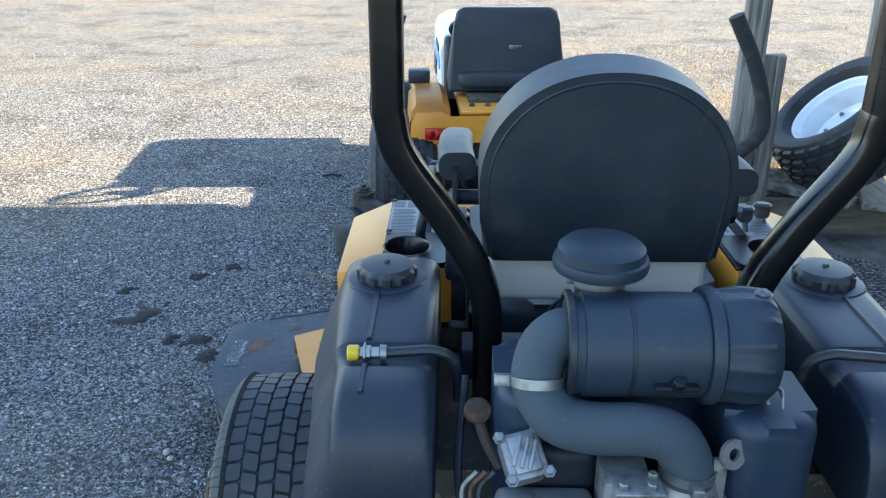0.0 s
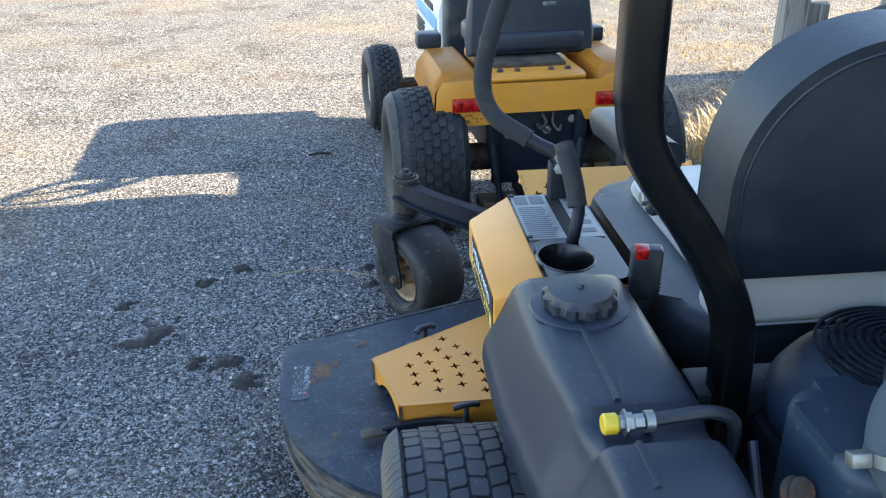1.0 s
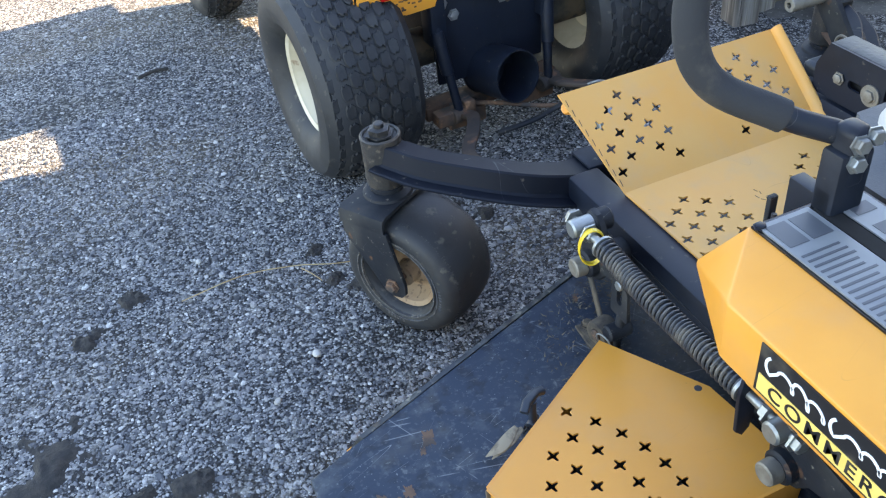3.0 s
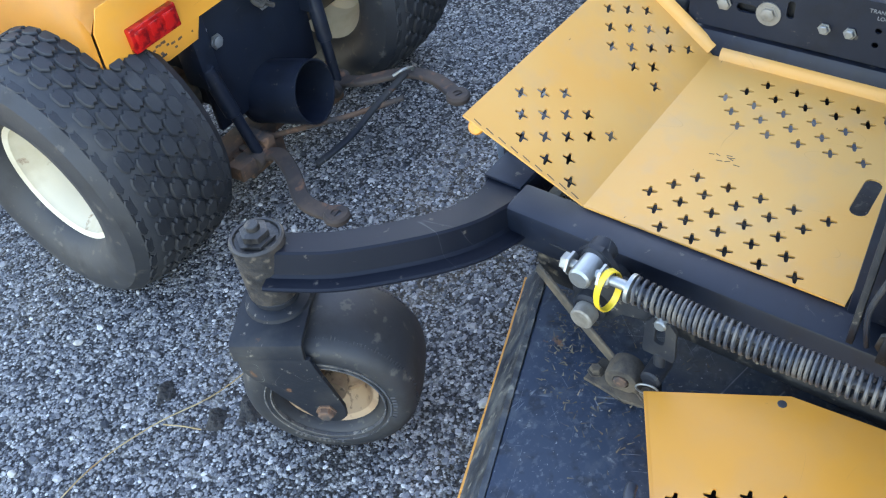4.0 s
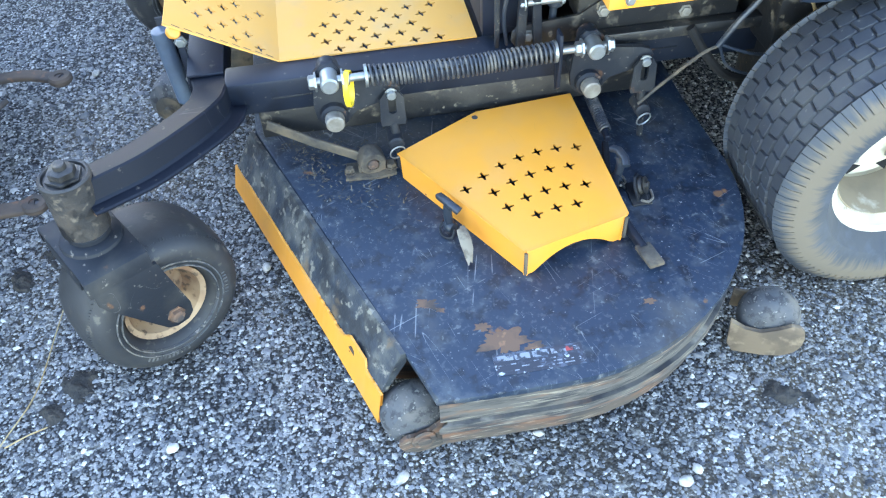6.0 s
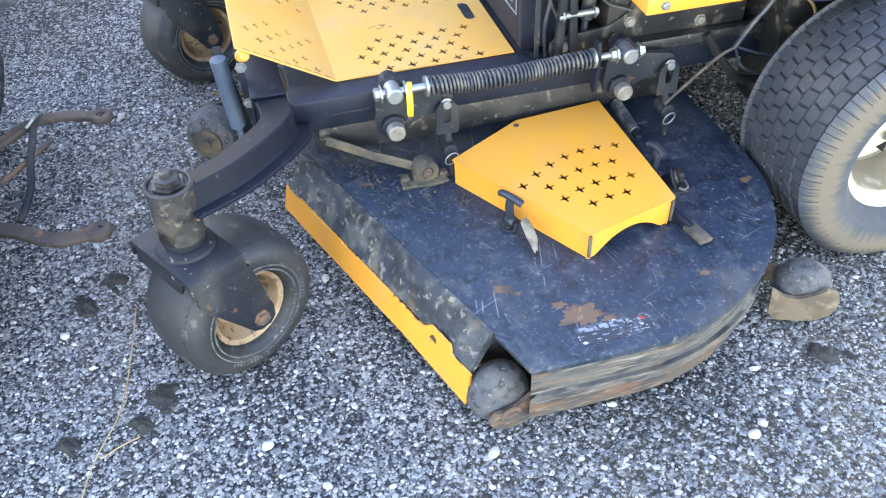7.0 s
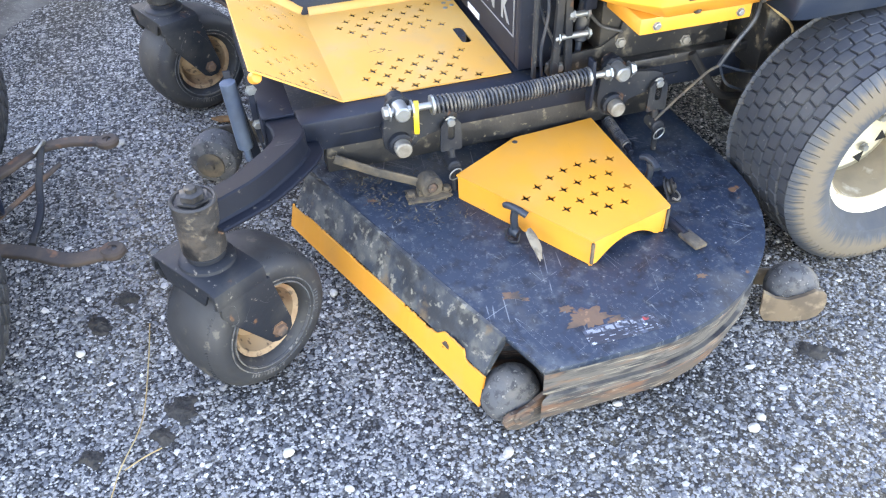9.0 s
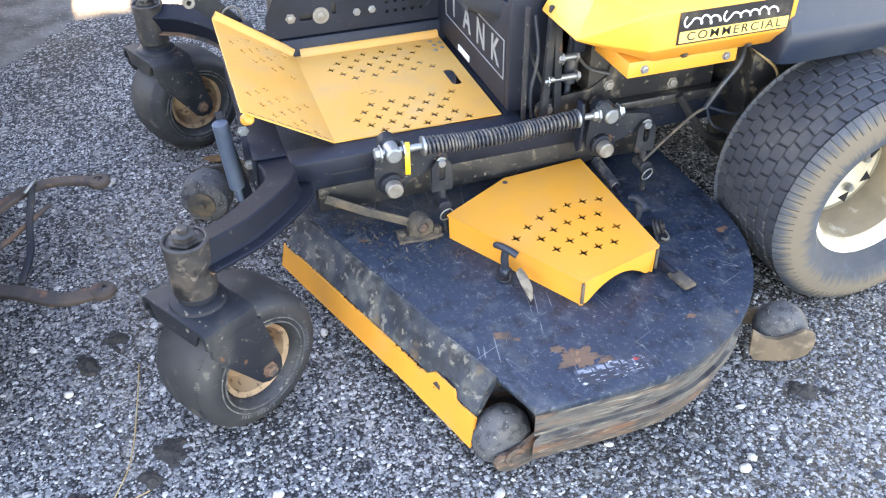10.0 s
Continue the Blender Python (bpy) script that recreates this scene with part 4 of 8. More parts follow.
def build_frame():
    fr = B()
    # left and right rails
    for side in (0, 1):
        x0, x1 = (-0.318, -0.255) if side == 0 else (0.18, 0.245)
        box(fr, x0, x1, -0.35, 1.238, 0.288, 0.356, 0.006)
    # open-ended front cross tube
    for y0, y1, z0, z1 in ((1.239, 1.305, 0.3505, 0.356), (1.239, 1.305, 0.288, 0.293), (1.2995, 1.305, 0.2935, 0.350), (1.239, 1.2445, 0.2935, 0.350)):
        box(fr, -0.270, 0.232, y0, y1, z0, z1, 0.0018)
    box(fr, -0.235, -0.230, 1.245, 1.299, 0.294, 0.350, 0)
    box(fr, -0.312, 0.24, 0.70, 0.76, 0.295, 0.352, 0.006)
    frame_ = part("main_frame", fr, black_paint, mower, "black box-section steel frame")
    lower = B()
    box(lower, -0.308, -0.27, 0.45, 1.19, 0.225, 0.29, 0.004)
    part("side_plate", lower, oily_black, frame_, "dirt-caked steel side plate")
    seam = B()
    box(seam, -0.3196, -0.3165, 0.40, 1.16, 0.318, 0.3215, 0.0008)
    part("seam_edge", seam, fork_paint, frame_)
    for s in (1, -1):
        arm = B()
        x0 = CX + s * (-0.305)
        px = CX - (0.57 if s == 1 else -0.505)
        q = [(-0.262, 1.268, 0.320), (-0.300, 1.262, 0.325), (-0.340, 1.262, 0.337), (-0.392, 1.266, 0.355), (-0.455, 1.294, 0.371), (-0.532, 1.360, 0.380), (-0.568, 1.412, 0.382), (-0.586, 1.444, 0.382)]
        k_ = (px - x0) / (-0.59 - x0) if s == 1 else (px - x0) / (0.59 + 2 * CX - x0)
        path = smooth_path([(x, y, z) if s == 1 else (x0 + (2 * CX - x - x0) * k_, y, z) for x, y, z in q], 7)
        sweep(arm, path, [(a * s, b) for a, b in ((0.029, 0.022), (0.026, 0.025), (-0.0235, 0.025), (-0.0265, 0.022), (-0.0265, -0.010), (-0.030, -0.0145), (-0.050, -0.0165), (-0.0525, -0.019), (-0.051, -0.0225), (0.026, -0.024), (0.029, -0.020))], scale=lambda u: 1.12 - 0.14 * u)
        ar = part("caster_arm", arm, arm_paint, mower, "black curved front caster arm with worn paint")
        rib = B()
        sweep(rib, [p + Vector((0, 0, -0.0275)) for p in path[10:]], [(a * s, b) for a, b in ((0.030, 0.002), (-0.046, 0.0045), (-0.046, 0.001), (0.030, -0.002))])
        part("arm_flange", rib, rust, ar, "rusty lower edge of the arm")
        tb = B()
        rod(tb, (px, 1.456, 0.315), (px, 1.456, 0.418), 0.038, 24, 0.004)
        part("pivot_tube", tb, grease, ar, "grease-stained pivot tube")
        nb = B()
        lathe(nb, [(0.030, 0), (0.039, 0), (0.039, 0.006), (0.036, 0.009), (0.033, 0.008), (0.030, 0.002)], pose(px, 1.456, 0.414), 28, True)
        bolt(nb, (px, 1.456, 0.420), (0, 0, 1), 0.021, 0.016)
        rod(nb, (px, 1.456, 0.43), (px, 1.456, 0.445), 0.010, 12)
        part("pivot_nut", nb, grease, ar, "dirty castle nut packed with grease")
        # fork and wheel
        turn = 32 if s == 1 else 24
        m = Matrix.Translation((px, 1.456, 0)) @ pose(0, 0, 0, 0, 0, turn)
        R, W = 0.141, 0.155
        tr_ = 0.055
        fk = B()
        # bent top plate: an inverted U in one sheet
        top = [(-0.090, 0.26), (-0.090, 0.278), (-0.086, 0.289), (-0.076, 0.294), (0.076, 0.294), (0.086, 0.289), (0.090, 0.278), (0.090, 0.26), (0.082, 0.26), (0.082, 0.277), (0.079, 0.283), (0.074, 0.286), (-0.074, 0.286), (-0.079, 0.283), (-0.082, 0.277), (-0.082, 0.26)]
        prism(fk, top, -0.056, 0.050, 0.0012, m @ Matrix(((1, 0, 0, 0), (0, 0, -1, 0), (0, 1, 0, 0), (0, 0, 0, 1))))
        rod(fk, m @ Vector((0, 0, 0.29)), m @ Vector((0, 0, 0.318)), 0.034, 24, 0.006)
        lathe(fk, [(0.03, 0.294), (0.050, 0.294), (0.048, 0.299), (0.040, 0.304), (0.03, 0.305)], m, 28, True)
        for q in (-1, 1):
            pl = [(0.050, 0.262), (-0.056, 0.262), (-0.062, 0.235), (-tr_ - 0.030, 0.146), (-tr_ - 0.029, 0.124), (-tr_ - 0.018, 0.112), (-tr_ + 0.004, 0.110), (-tr_ + 0.020, 0.118), (0.040, 0.222), (0.050, 0.240)]
            b2 = B()
            prism(b2, pl, -0.004, 0.004, 0.001)
            put(b2, b2.verts[:], m @ Matrix(((0, 0, 1, q * 0.0862), (1, 0, 0, 0), (0, 1, 0, 0), (0, 0, 0, 1))))
            me_ = bpy.data.meshes.new("tmp")
            b2.to_mesh(me_)
            b2.free()
            fk.from_mesh(me_)
            bpy.data.meshes.remove(me_)
        # turned-down front lip with a hole
        prism(fk, [(-0.070, 0.288), (0.070, 0.288), (0.052, 0.252), (-0.052, 0.252)], 0.0, 0.006, 0.001, m @ Matrix(((1, 0, 0, 0), (0, 0, 1, 0.050), (0, 1, 0, 0), (0, 0, 0, 1))))
        ck = part("front_caster", fk, fork_paint, mower, "black caster fork with a smooth rubber wheel")
        c = m @ Matrix.Translation((0, -tr_, R - 0.003))
        ty = B()
        mid, hr = (R + 0.070) / 2, (R - 0.070) / 2
        prof = []
        for k in range(25):
            a = math.pi * (-0.32 + 1.64 * k / 24)
            ca_, sa_ = math.cos(a), math.sin(a)
            prof.append((mid + hr * math.copysign(abs(sa_) ** 0.75, sa_), W / 2 * math.copysign(abs(ca_) ** 0.75, ca_)))
        lathe(ty, prof, c @ pose(0, 0, 0, 0, -90, 0), 56)
        part("tyre", ty, rubber, ck, "smooth worn black tyre")
        for q in (-1, 1):
            for r_, x_ in ((0.088, 0.0765), (0.097, 0.0775)):
                rg = B()
                lathe(rg, [(r_ - 0.0015, q * (x_ - 0.004)), (r_ - 0.001, q * (x_ + 0.0012)), (r_ + 0.001, q * (x_ + 0.0012)), (r_ + 0.0015, q * (x_ - 0.004))], c @ pose(0, 0, 0, 0, -90, 0), 56, True)
                part("bead_ring", rg, dusty_rubber, ck)
        lr = random.Random(9 + s)
        for q in (-1, 1):
            for a0_, n_ in ((20, 9), (140, 11), (250, 8)):
                wd = B()
                for k in range(n_):
                    a = radians(a0_ + k * 4.2)
                    mm = c @ pose(0, 0, 0, 0, -90 * q, 0) @ pose(0, 0, 0, 0, 0, math.degrees(a)) @ Matrix.Translation((0.1035, 0, 0.0765))
                    box(wd, -0.0035, 0.0035, -0.0024, -0.0024 + lr.uniform(0.0018, 0.0042), 0.0, 0.0016, 0, mm)
                part("moulded_lettering", wd, dusty_rubber, ck)
            sc = B()
            for k in range(150):
                a = 2 * math.pi * k / 150
                mm = c @ pose(0, 0, 0, 0, -90 * q, 0) @ pose(0, 0, 0, 0, 0, math.degrees(a)) @ Matrix.Translation((0.128, 0, 0.0605)) @ pose(0, 0, 0, 0, 38, 0)
                L_ = lr.uniform(0.006, 0.012)
                box(sc, -L_, L_, -0.0006, 0.0006, 0.0, 0.0016, 0, mm)
            part("tread_ribs", sc, rubber, ck)
        rm = B()
        prof = [(0, W * 0.36), (0.024, W * 0.36), (0.026, W * 0.2), (0.05, W * 0.12), (0.060, W * 0.22), (0.066, W * 0.34), (0.075, W * 0.37), (0.074, W * 0.32), (0.066, 0), (0.074, -W * 0.32), (0.075, -W * 0.37), (0.066, -W * 0.34), (0.060, -W * 0.22), (0.05, -W * 0.12), (0.026, -W * 0.2), (0.024, -W * 0.36), (0, -W * 0.36)]
        lathe(rm, prof, c @ pose(0, 0, 0, 0, -90, 0), 32)
        part("rim", rm, muddy_rim, ck, "muddy beige wheel rim")
        ax = B()
        rod(ax, c @ Vector((-0.10, 0, 0)), c @ Vector((0.10, 0, 0)), 0.008)
        for q in (-1, 1):
            bolt(ax, c @ Vector((q * 0.09, 0, 0)), c.to_3x3() @ Vector((q, 0, 0)), 0.012, 0.012)
        part("axle_bolt", ax, rust, ck)
    return frame_


build_frame()


def build_foot_plate():
    x0, x1, zp = -0.263, 0.168, 0.360
    holes = []
    for cx in (-0.189, 0.068):
        for c in range(-2, 3):
            for k in range(5):
                holes.append(star(cx + 0.0297 * c, 1.071 - 0.0225 * abs(c) - 0.0467 * k, 0.0112, 0.3))
    holes.append([(-0.06 + x, 0.813 + y) for x, y in rounded(0.083, 0.024, 0.011)])
    bm = B()
    sheet(bm, [(x0, 0.772), (x1, 0.772), (x1, 1.137), (x0, 1.137)], holes, 0.003, pose(0, 0, zp))
    fp = part("foot_plate", bm, tan_yellow, mower, "dusty yellow steel foot plate with punched star holes")
    holes = []
    for cx in (-0.187, 0.077):
        for c in range(-2, 3):
            for k in range(3):
                holes.append(star(cx + 0.030 * c, 0.179 - 0.0235 * abs(c) - 0.0475 * k, 0.0112, 0.3))
    rise, run = 0.118, 0.177
    ln = math.hypot(rise, run)
    f2 = B()
    sheet(f2, [(x0, 0.0), (x1, 0.0), (x1 + 0.015, ln), (x0 - 0.03, ln)], holes, 0.003, pose(0, 1.137, zp, math.degrees(math.atan2(rise, run)), 0, 0))
    part("toe_board", f2, tan_yellow, fp, "sloped dusty yellow toe board")
    lip = B()
    edge_sec = [(-0.008, 0.0), (-0.007, 0.006), (-0.004, 0.012), (0.0, 0.0155), (0.005, 0.0165), (0.009, 0.014), (0.011, 0.008), (0.011, -0.006), (0.008, -0.006), (0.008, 0.006), (0.004, 0.011), (-0.001, 0.009), (-0.004, 0.0)]
    sweep(lip, [(x1, 1.124, zp), (x1, 0.775, zp)], [(-a_, b_) for a_, b_ in edge_sec])
    part("raised_edge", lip, tan_yellow, fp)
    lip = B()
    up_ = Vector((0, -rise / ln, run / ln))
    sweep(lip, [Vector((x1 + 0.001, 1.137, zp)) + Vector((0.015, run, rise)) * 0.04, Vector((x1 + 0.001, 1.137, zp)) + Vector((0.015, run, rise)) * 0.99], edge_sec, up=up_)
    part("raised_edge", lip, tan_yellow, fp)
    kn = B()
    lathe(kn, [(0, -0.012), (0.014, -0.012), (0.014, 0.004), (0.011, 0.009), (0, 0.011)], Matrix.Translation((x0 - 0.016, 1.303, 0.452)) @ Matrix.Scale(0.85, 4) @ pose(0, 0, 0, 20, -62, 0), 20)
    part("corner_bumper", kn, bump_rubber, fp, "round orange rubber bumper")
    tilt = pose(0, 1.137, zp, math.degrees(math.atan2(rise, run)), 0, 0)
    for k in range(9):
        sl = B()
        u = 0.012 + k * 0.0215
        xe = x0 - 0.03 * u / ln
        box(sl, xe + 0.004, xe + 0.0052, u, u + 0.014, -0.0005, 0.0006, 0, tilt)
        part("fold_slit", sl, dirt_metal, fp)
    scr = random.Random(8)
    for k in range(8):
        sl = B()
        cx_, cy_ = -0.075 + scr.gauss(0, 0.008), 1.0 + scr.gauss(0, 0.012)
        box(sl, -0.0005, 0.0005, -0.003 - 0.005 * scr.random(), 0.004, -0.0003, 0.0005, 0, Matrix.Translation((cx_, cy_, zp)) @ pose(0, 0, 0, 0, 0, scr.uniform(-35, 35)))
        part("scratch", sl, dirt_metal, fp)
    # pale zinc discs stand in for small spots of sunlight on the plate
    for x, y in ((0.09, 0.805), (0.118, 0.80), (0.142, 0.803), (0.10, 0.785), (0.13, 0.782)):
        dot = B()
        lathe(dot, [(0, 0), (0.006, 0), (0.005, 0.0012), (0, 0.0014)], pose(x, y, zp), 12)
        part("sunlit_spot", dot, zinc, fp)
    return fp


build_foot_plate()


def build_lift_pedal():
    arm = B()
    prism(arm, [(1.375, 0.512), (1.335, 0.512), (1.315, 0.49), (1.235, 0.40), (1.20, 0.35), (1.245, 0.34), (1.30, 0.40), (1.375, 0.475)], -0.006, 0.006, 0.002, Matrix(((0, 0, 1, 0.345), (1, 0, 0, 0), (0, 1, 0, 0), (0, 0, 0, 1))))
    box(arm, 0.17, 0.40, 1.17, 1.235, 0.315, 0.345, 0.005)
    pd = part("lift_pedal", arm, fork_paint, mower, "black foot-operated deck lift arm")
    pg = B()
    lathe(pg, [(0.006, 0.0), (0.013, 0.0), (0.0145, 0.002), (0.0145, 0.085), (0.006, 0.085)], Matrix.Translation((0.258, 1.357, 0.490)) @ pose(0, 0, 0, 0, 90, 0), 22, True)
    part("foot_peg", pg, dull_steel, pd, "bare grey steel foot peg")
    pad = B()
    box(pad, 0.235, 0.30, 1.215, 1.275, 0.385, 0.415, 0.010, pose(0, 0, 0), 3)
    rod(pad, (0.268, 1.245, 0.34), (0.268, 1.245, 0.39), 0.010)
    part("rubber_pad", pad, soft_plastic, pd, "black rubber stop")
    wl = B()
    pipe(wl, [(0.325, 1.29, 0.41), (0.318, 1.275, 0.44), (0.312, 1.25, 0.447), (0.31, 1.235, 0.42), (0.312, 1.23, 0.35)], 0.0028, 8)
    part("wire_loop", wl, dull_steel, pd)


build_lift_pedal()



def coil(bm, p, q, r, wire, turns, n=12, sag=0.0):
    p, q = Vector(p), Vector(q)
    m, L = axis_frame(p, q)
    total = turns * n
    pts = []
    for i in range(total + 1):
        u = i / total
        low = Vector((0, 0, -sag * math.sin(math.pi * u) * (1.4 - 0.8 * u)))
        pts.append(m @ Vector((r * math.cos(2 * math.pi * i / n), r * math.sin(2 * math.pi * i / n), L * (u + 0.012 * math.sin(2 * math.pi * u * 2.3)))) + low)
    return sweep(bm, pts, circle(wire, 6))


def build_linkage():
    x = -0.40
    lk = B()
    rod(lk, (x, 1.085, 0.398), (x, 0.56, 0.398), 0.007, 12)
    link = part("lift_linkage", lk, zinc, mower, "zinc-plated deck lift rod with a black spring")
    sp = B()
    coil(sp, (x, 0.985, 0.398), (x, 0.665, 0.398), 0.0165, 0.0026, 42, 12, 0.007)
    part("compression_spring", sp, spring_steel, link, "black coil spring")
    ins = B()
    rod(ins, (x, 0.98, 0.398), (x, 0.67, 0.398), 0.0075, 12)
    part("spring_guide", ins, soft_plastic, link)
    for y in (1.053, 0.592):
        tr = B()
        rod(tr, (x + 0.03, y, 0.398), (x - 0.022, y, 0.398), 0.0155, 20, 0.003)
        for dy in (0.030, -0.030):
            bolt(tr, (x, y + dy * 0.7, 0.398), (0, dy, 0), 0.0125, 0.014)
        part("trunnion", tr, zinc, link, "zinc-plated trunnion with lock nuts")
        rk = B()
        yb = y - 0.103
        pl = [(y + 0.026, 0.40), (y + 0.033, 0.33), (y + 0.030, 0.306), (y + 0.016, 0.288), (y - 0.006, 0.283), (y - 0.024, 0.292), (y - 0.040, 0.316), (yb - 0.002, 0.330), (yb - 0.014, 0.337), (yb - 0.018, 0.352), (yb - 0.010, 0.365), (yb + 0.006, 0.370), (y - 0.036, 0.378), (y - 0.024, 0.402), (y - 0.010, 0.417), (y + 0.010, 0.417)]
        prism(rk, pl, -0.005, 0.005, 0.0015, Matrix(((0, 0, 1, -0.375), (1, 0, 0, 0), (0, 1, 0, 0), (0, 0, 0, 1))))
        rod(rk, (-0.35, y, 0.398), (-0.384, y, 0.398), 0.019, 24, 0.003)
        rod(rk, (-0.31, y, 0.315), (-0.396, y, 0.315), 0.024, 24, 0.004)
        bc = part("bell_crank", rk, fork_paint, mower, "dirty black steel bell crank")
        cap = B()
        lathe(cap, [(0, 0), (0.0165, 0), (0.0175, 0.003), (0.0165, 0.019), (0.014, 0.021), (0, 0.0205)], Matrix.Translation((-0.395, y, 0.315)) @ pose(0, 0, 0, 0, -90, 0), 24)
        part("grease_cap", cap, dull_steel, bc, "bare metal pivot end")
        hg = B()
        hole = [(a, 0.002 + b) for a, b in rounded(0.014, 0.034, 0.006)]
        prof = [(-0.021, -0.040), (0.021, -0.040), (0.023, -0.034), (0.021, 0.018), (0.012, 0.030), (-0.012, 0.030), (-0.021, 0.018), (-0.023, -0.034)]
        sheet(hg, prof, [hole], 0.006, Matrix(((0, 0, 1, -0.388), (1, 0, 0, yb), (0, 1, 0, 0.322), (0, 0, 0, 1))))
        hp = part("hanger", hg, fork_paint, bc, "slotted deck hanger plate")
        hb = B()
        lathe(hb, [(0, 0), (0.012, 0), (0.012, 0.002), (0.0085, 0.0025), (0.0085, 0.008), (0.007, 0.010), (0, 0.010)], Matrix.Translation((-0.389, yb, 0.347)) @ pose(0, 0, 0, 0, -90, 0), 12)
        part("hanger_bolt", hb, zinc, hp)
        hl = B()
        rod(hl, (-0.388, yb, 0.285), (-0.395, yb - 0.004, 0.236), 0.008, 12)
        rod(hl, (-0.372, yb, 0.252), (-0.415, yb, 0.252), 0.0145, 18, 0.003)
        rod(hl, (-0.396, yb - 0.004, 0.24), (-0.398, yb - 0.006, 0.185), 0.006, 10)
        part("hanger_rod", hl, fork_paint, hp, "short hanger rod with a bush")
        rg = B()
        lathe(rg, [(0.0145 + 0.0015 * math.cos(a), 0.0015 * math.sin(a)) for a in [math.pi * i / 3 for i in range(6)]], Matrix.Translation((-0.420, yb, 0.240)) @ pose(0, 0, 0, 0, 78, 15), 24, True)
        part("retaining_ring", rg, zinc, bc)
    # end plate of the spring
    ep = B()
    pl = [(-0.012, 0.435), (0.012, 0.435), (0.016, 0.40), (0.010, 0.33), (0.0, 0.318), (-0.012, 0.33), (-0.016, 0.40)]
    prism(ep, pl, -0.003, 0.003, 0.001, Matrix(((1, 0, 0, x), (0, 0, 1, 0.655), (0, 1, 0, 0), (0, 0, 0, 1))))
    part("spring_stop", ep, black_paint, link)
    for y in (0.662, 0.99):
        ws = B()
        lathe(ws, [(0.006, -0.0025), (0.0195, -0.0025), (0.0195, 0.0025), (0.006, 0.0025)], Matrix.Translation((x, y, 0.398)) @ pose(0, 0, 0, 90, 0, 0), 20, True)
        part("washer", ws, zinc, link)
    tag = B()
    nx, ny = 0.27, 0.963
    pts = [(x + 0.021 * math.sin(a) * -ny, 1.022 + 0.021 * math.sin(a) * nx, 0.376 + 0.034 * math.cos(a)) for a in [2 * math.pi * i / 24 for i in range(24)]]
    sweep(tag, pts + [pts[0]], rounded(0.0025, 0.010, 0.001, 1), up=(nx, ny, 0.01))
    part("cable_tie", tag, bright_yellow, link, "yellow plastic tag loop")
    # spindle pulley and bracket on the deck, rear torsion spring
    pu = B()
    prism(pu, [(-0.412, 1.050), (-0.418, 0.985), (-0.412, 0.955), (-0.372, 0.952), (-0.366, 1.045)], 0.180, 0.187, 0.002)
    lathe(pu, [(0.012, -0.017), (0.023, -0.017), (0.025, -0.013), (0.025, 0.013), (0.023, 0.017), (0.012, 0.017)], Matrix.Translation((-0.388, 0.998, 0.206)) @ pose(0, 0, 0, 0, 90, 8), 28, True)
    box(pu, -0.400, -0.376, 0.972, 1.024, 0.184, 0.202, 0.004)
    for y_ in (1.040, 0.962):
        bolt(pu, (-0.394, y_, 0.187), (0, 0, 1), 0.009, 0.010)
    pbk = part("deck_bracket", pu, dirt_metal, link, "dirt-caked pillow block bolted to the deck")
    pin_ = B()
    rod(pin_, (-0.408, 0.996, 0.206), (-0.365, 1.0, 0.206), 0.0105, 16, 0.002)
    part("pivot_pin", pin_, rust, pbk)
    st = B()
    sweep(st, [(-0.325, 1.178, 0.268), (-0.352, 1.10, 0.236), (-0.382, 1.012, 0.208)], rounded(0.006, 0.020, 0.002), up=(0, 0, 1))
    part("brace_rod", st, dirt_metal, link)
    ts = B()
    coil(ts, (-0.408, 0.556, 0.214), (-0.312, 0.558, 0.227), 0.0105, 0.0021, 17)
    part("return_spring", ts, spring_steel, link, "dark coil return spring")
    hk = B()
    pipe(hk, [(-0.312, 0.558, 0.227), (-0.298, 0.560, 0.230), (-0.29, 0.562, 0.25)], 0.0024, 8)
    part("spring_hook", hk, black_paint, link)
    hk = B()
    rod(hk, (-0.43, 0.557, 0.211), (-0.404, 0.556, 0.214), 0.0075, 10)
    part("spring_plug", hk, black_paint, link)
    fb = B()
    sweep(fb, [(-0.425, 0.560, 0.196), (-0.50, 0.578, 0.192), (-0.565, 0.592, 0.190)], rounded(0.012, 0.016, 0.003))
    part("flat_bar", fb, fork_paint, link, "dirty flat bar along the deck cover")
    for pts, r_, mt in (([(-0.42, 0.505, 0.277), (-0.42, 0.455, 0.323), (-0.42, 0.401, 0.367), (-0.42, 0.37, 0.381)], 0.003, dirt_metal),
                        ([(-0.42, 0.37, 0.381), (-0.42, 0.344, 0.333), (-0.42, 0.284, 0.304), (-0.42, 0.237, 0.288)], 0.0028, soft_plastic),
                        ([(-0.42, 0.37, 0.383), (-0.42, 0.31, 0.357), (-0.42, 0.258, 0.345)], 0.003, soft_plastic),
                        ([(-0.42, 0.372, 0.380), (-0.425, 0.346, 0.43), (-0.42, 0.309, 0.474), (-0.40, 0.29, 0.51)], 0.0055, soft_plastic),
                        ([(-0.41, 0.285, 0.505), (-0.42, 0.264, 0.486), (-0.42, 0.217, 0.447), (-0.42, 0.198, 0.407)], 0.003, straw),
                        ([(-0.36, 0.40, 0.385), (-0.375, 0.365, 0.33), (-0.36, 0.31, 0.27), (-0.34, 0.24, 0.24)], 0.009, slot_black)):
        cb = B()
        pipe(cb, pts, r_, 8)
        part("cable", cb, mt, link)
    lv = B()
    sweep(lv, smooth_path([(-0.700, 0.578, 0.196), (-0.635, 0.590, 0.200), (-0.575, 0.588, 0.204), (-0.53, 0.575, 0.206)], 5), rounded(0.013, 0.018, 0.004))
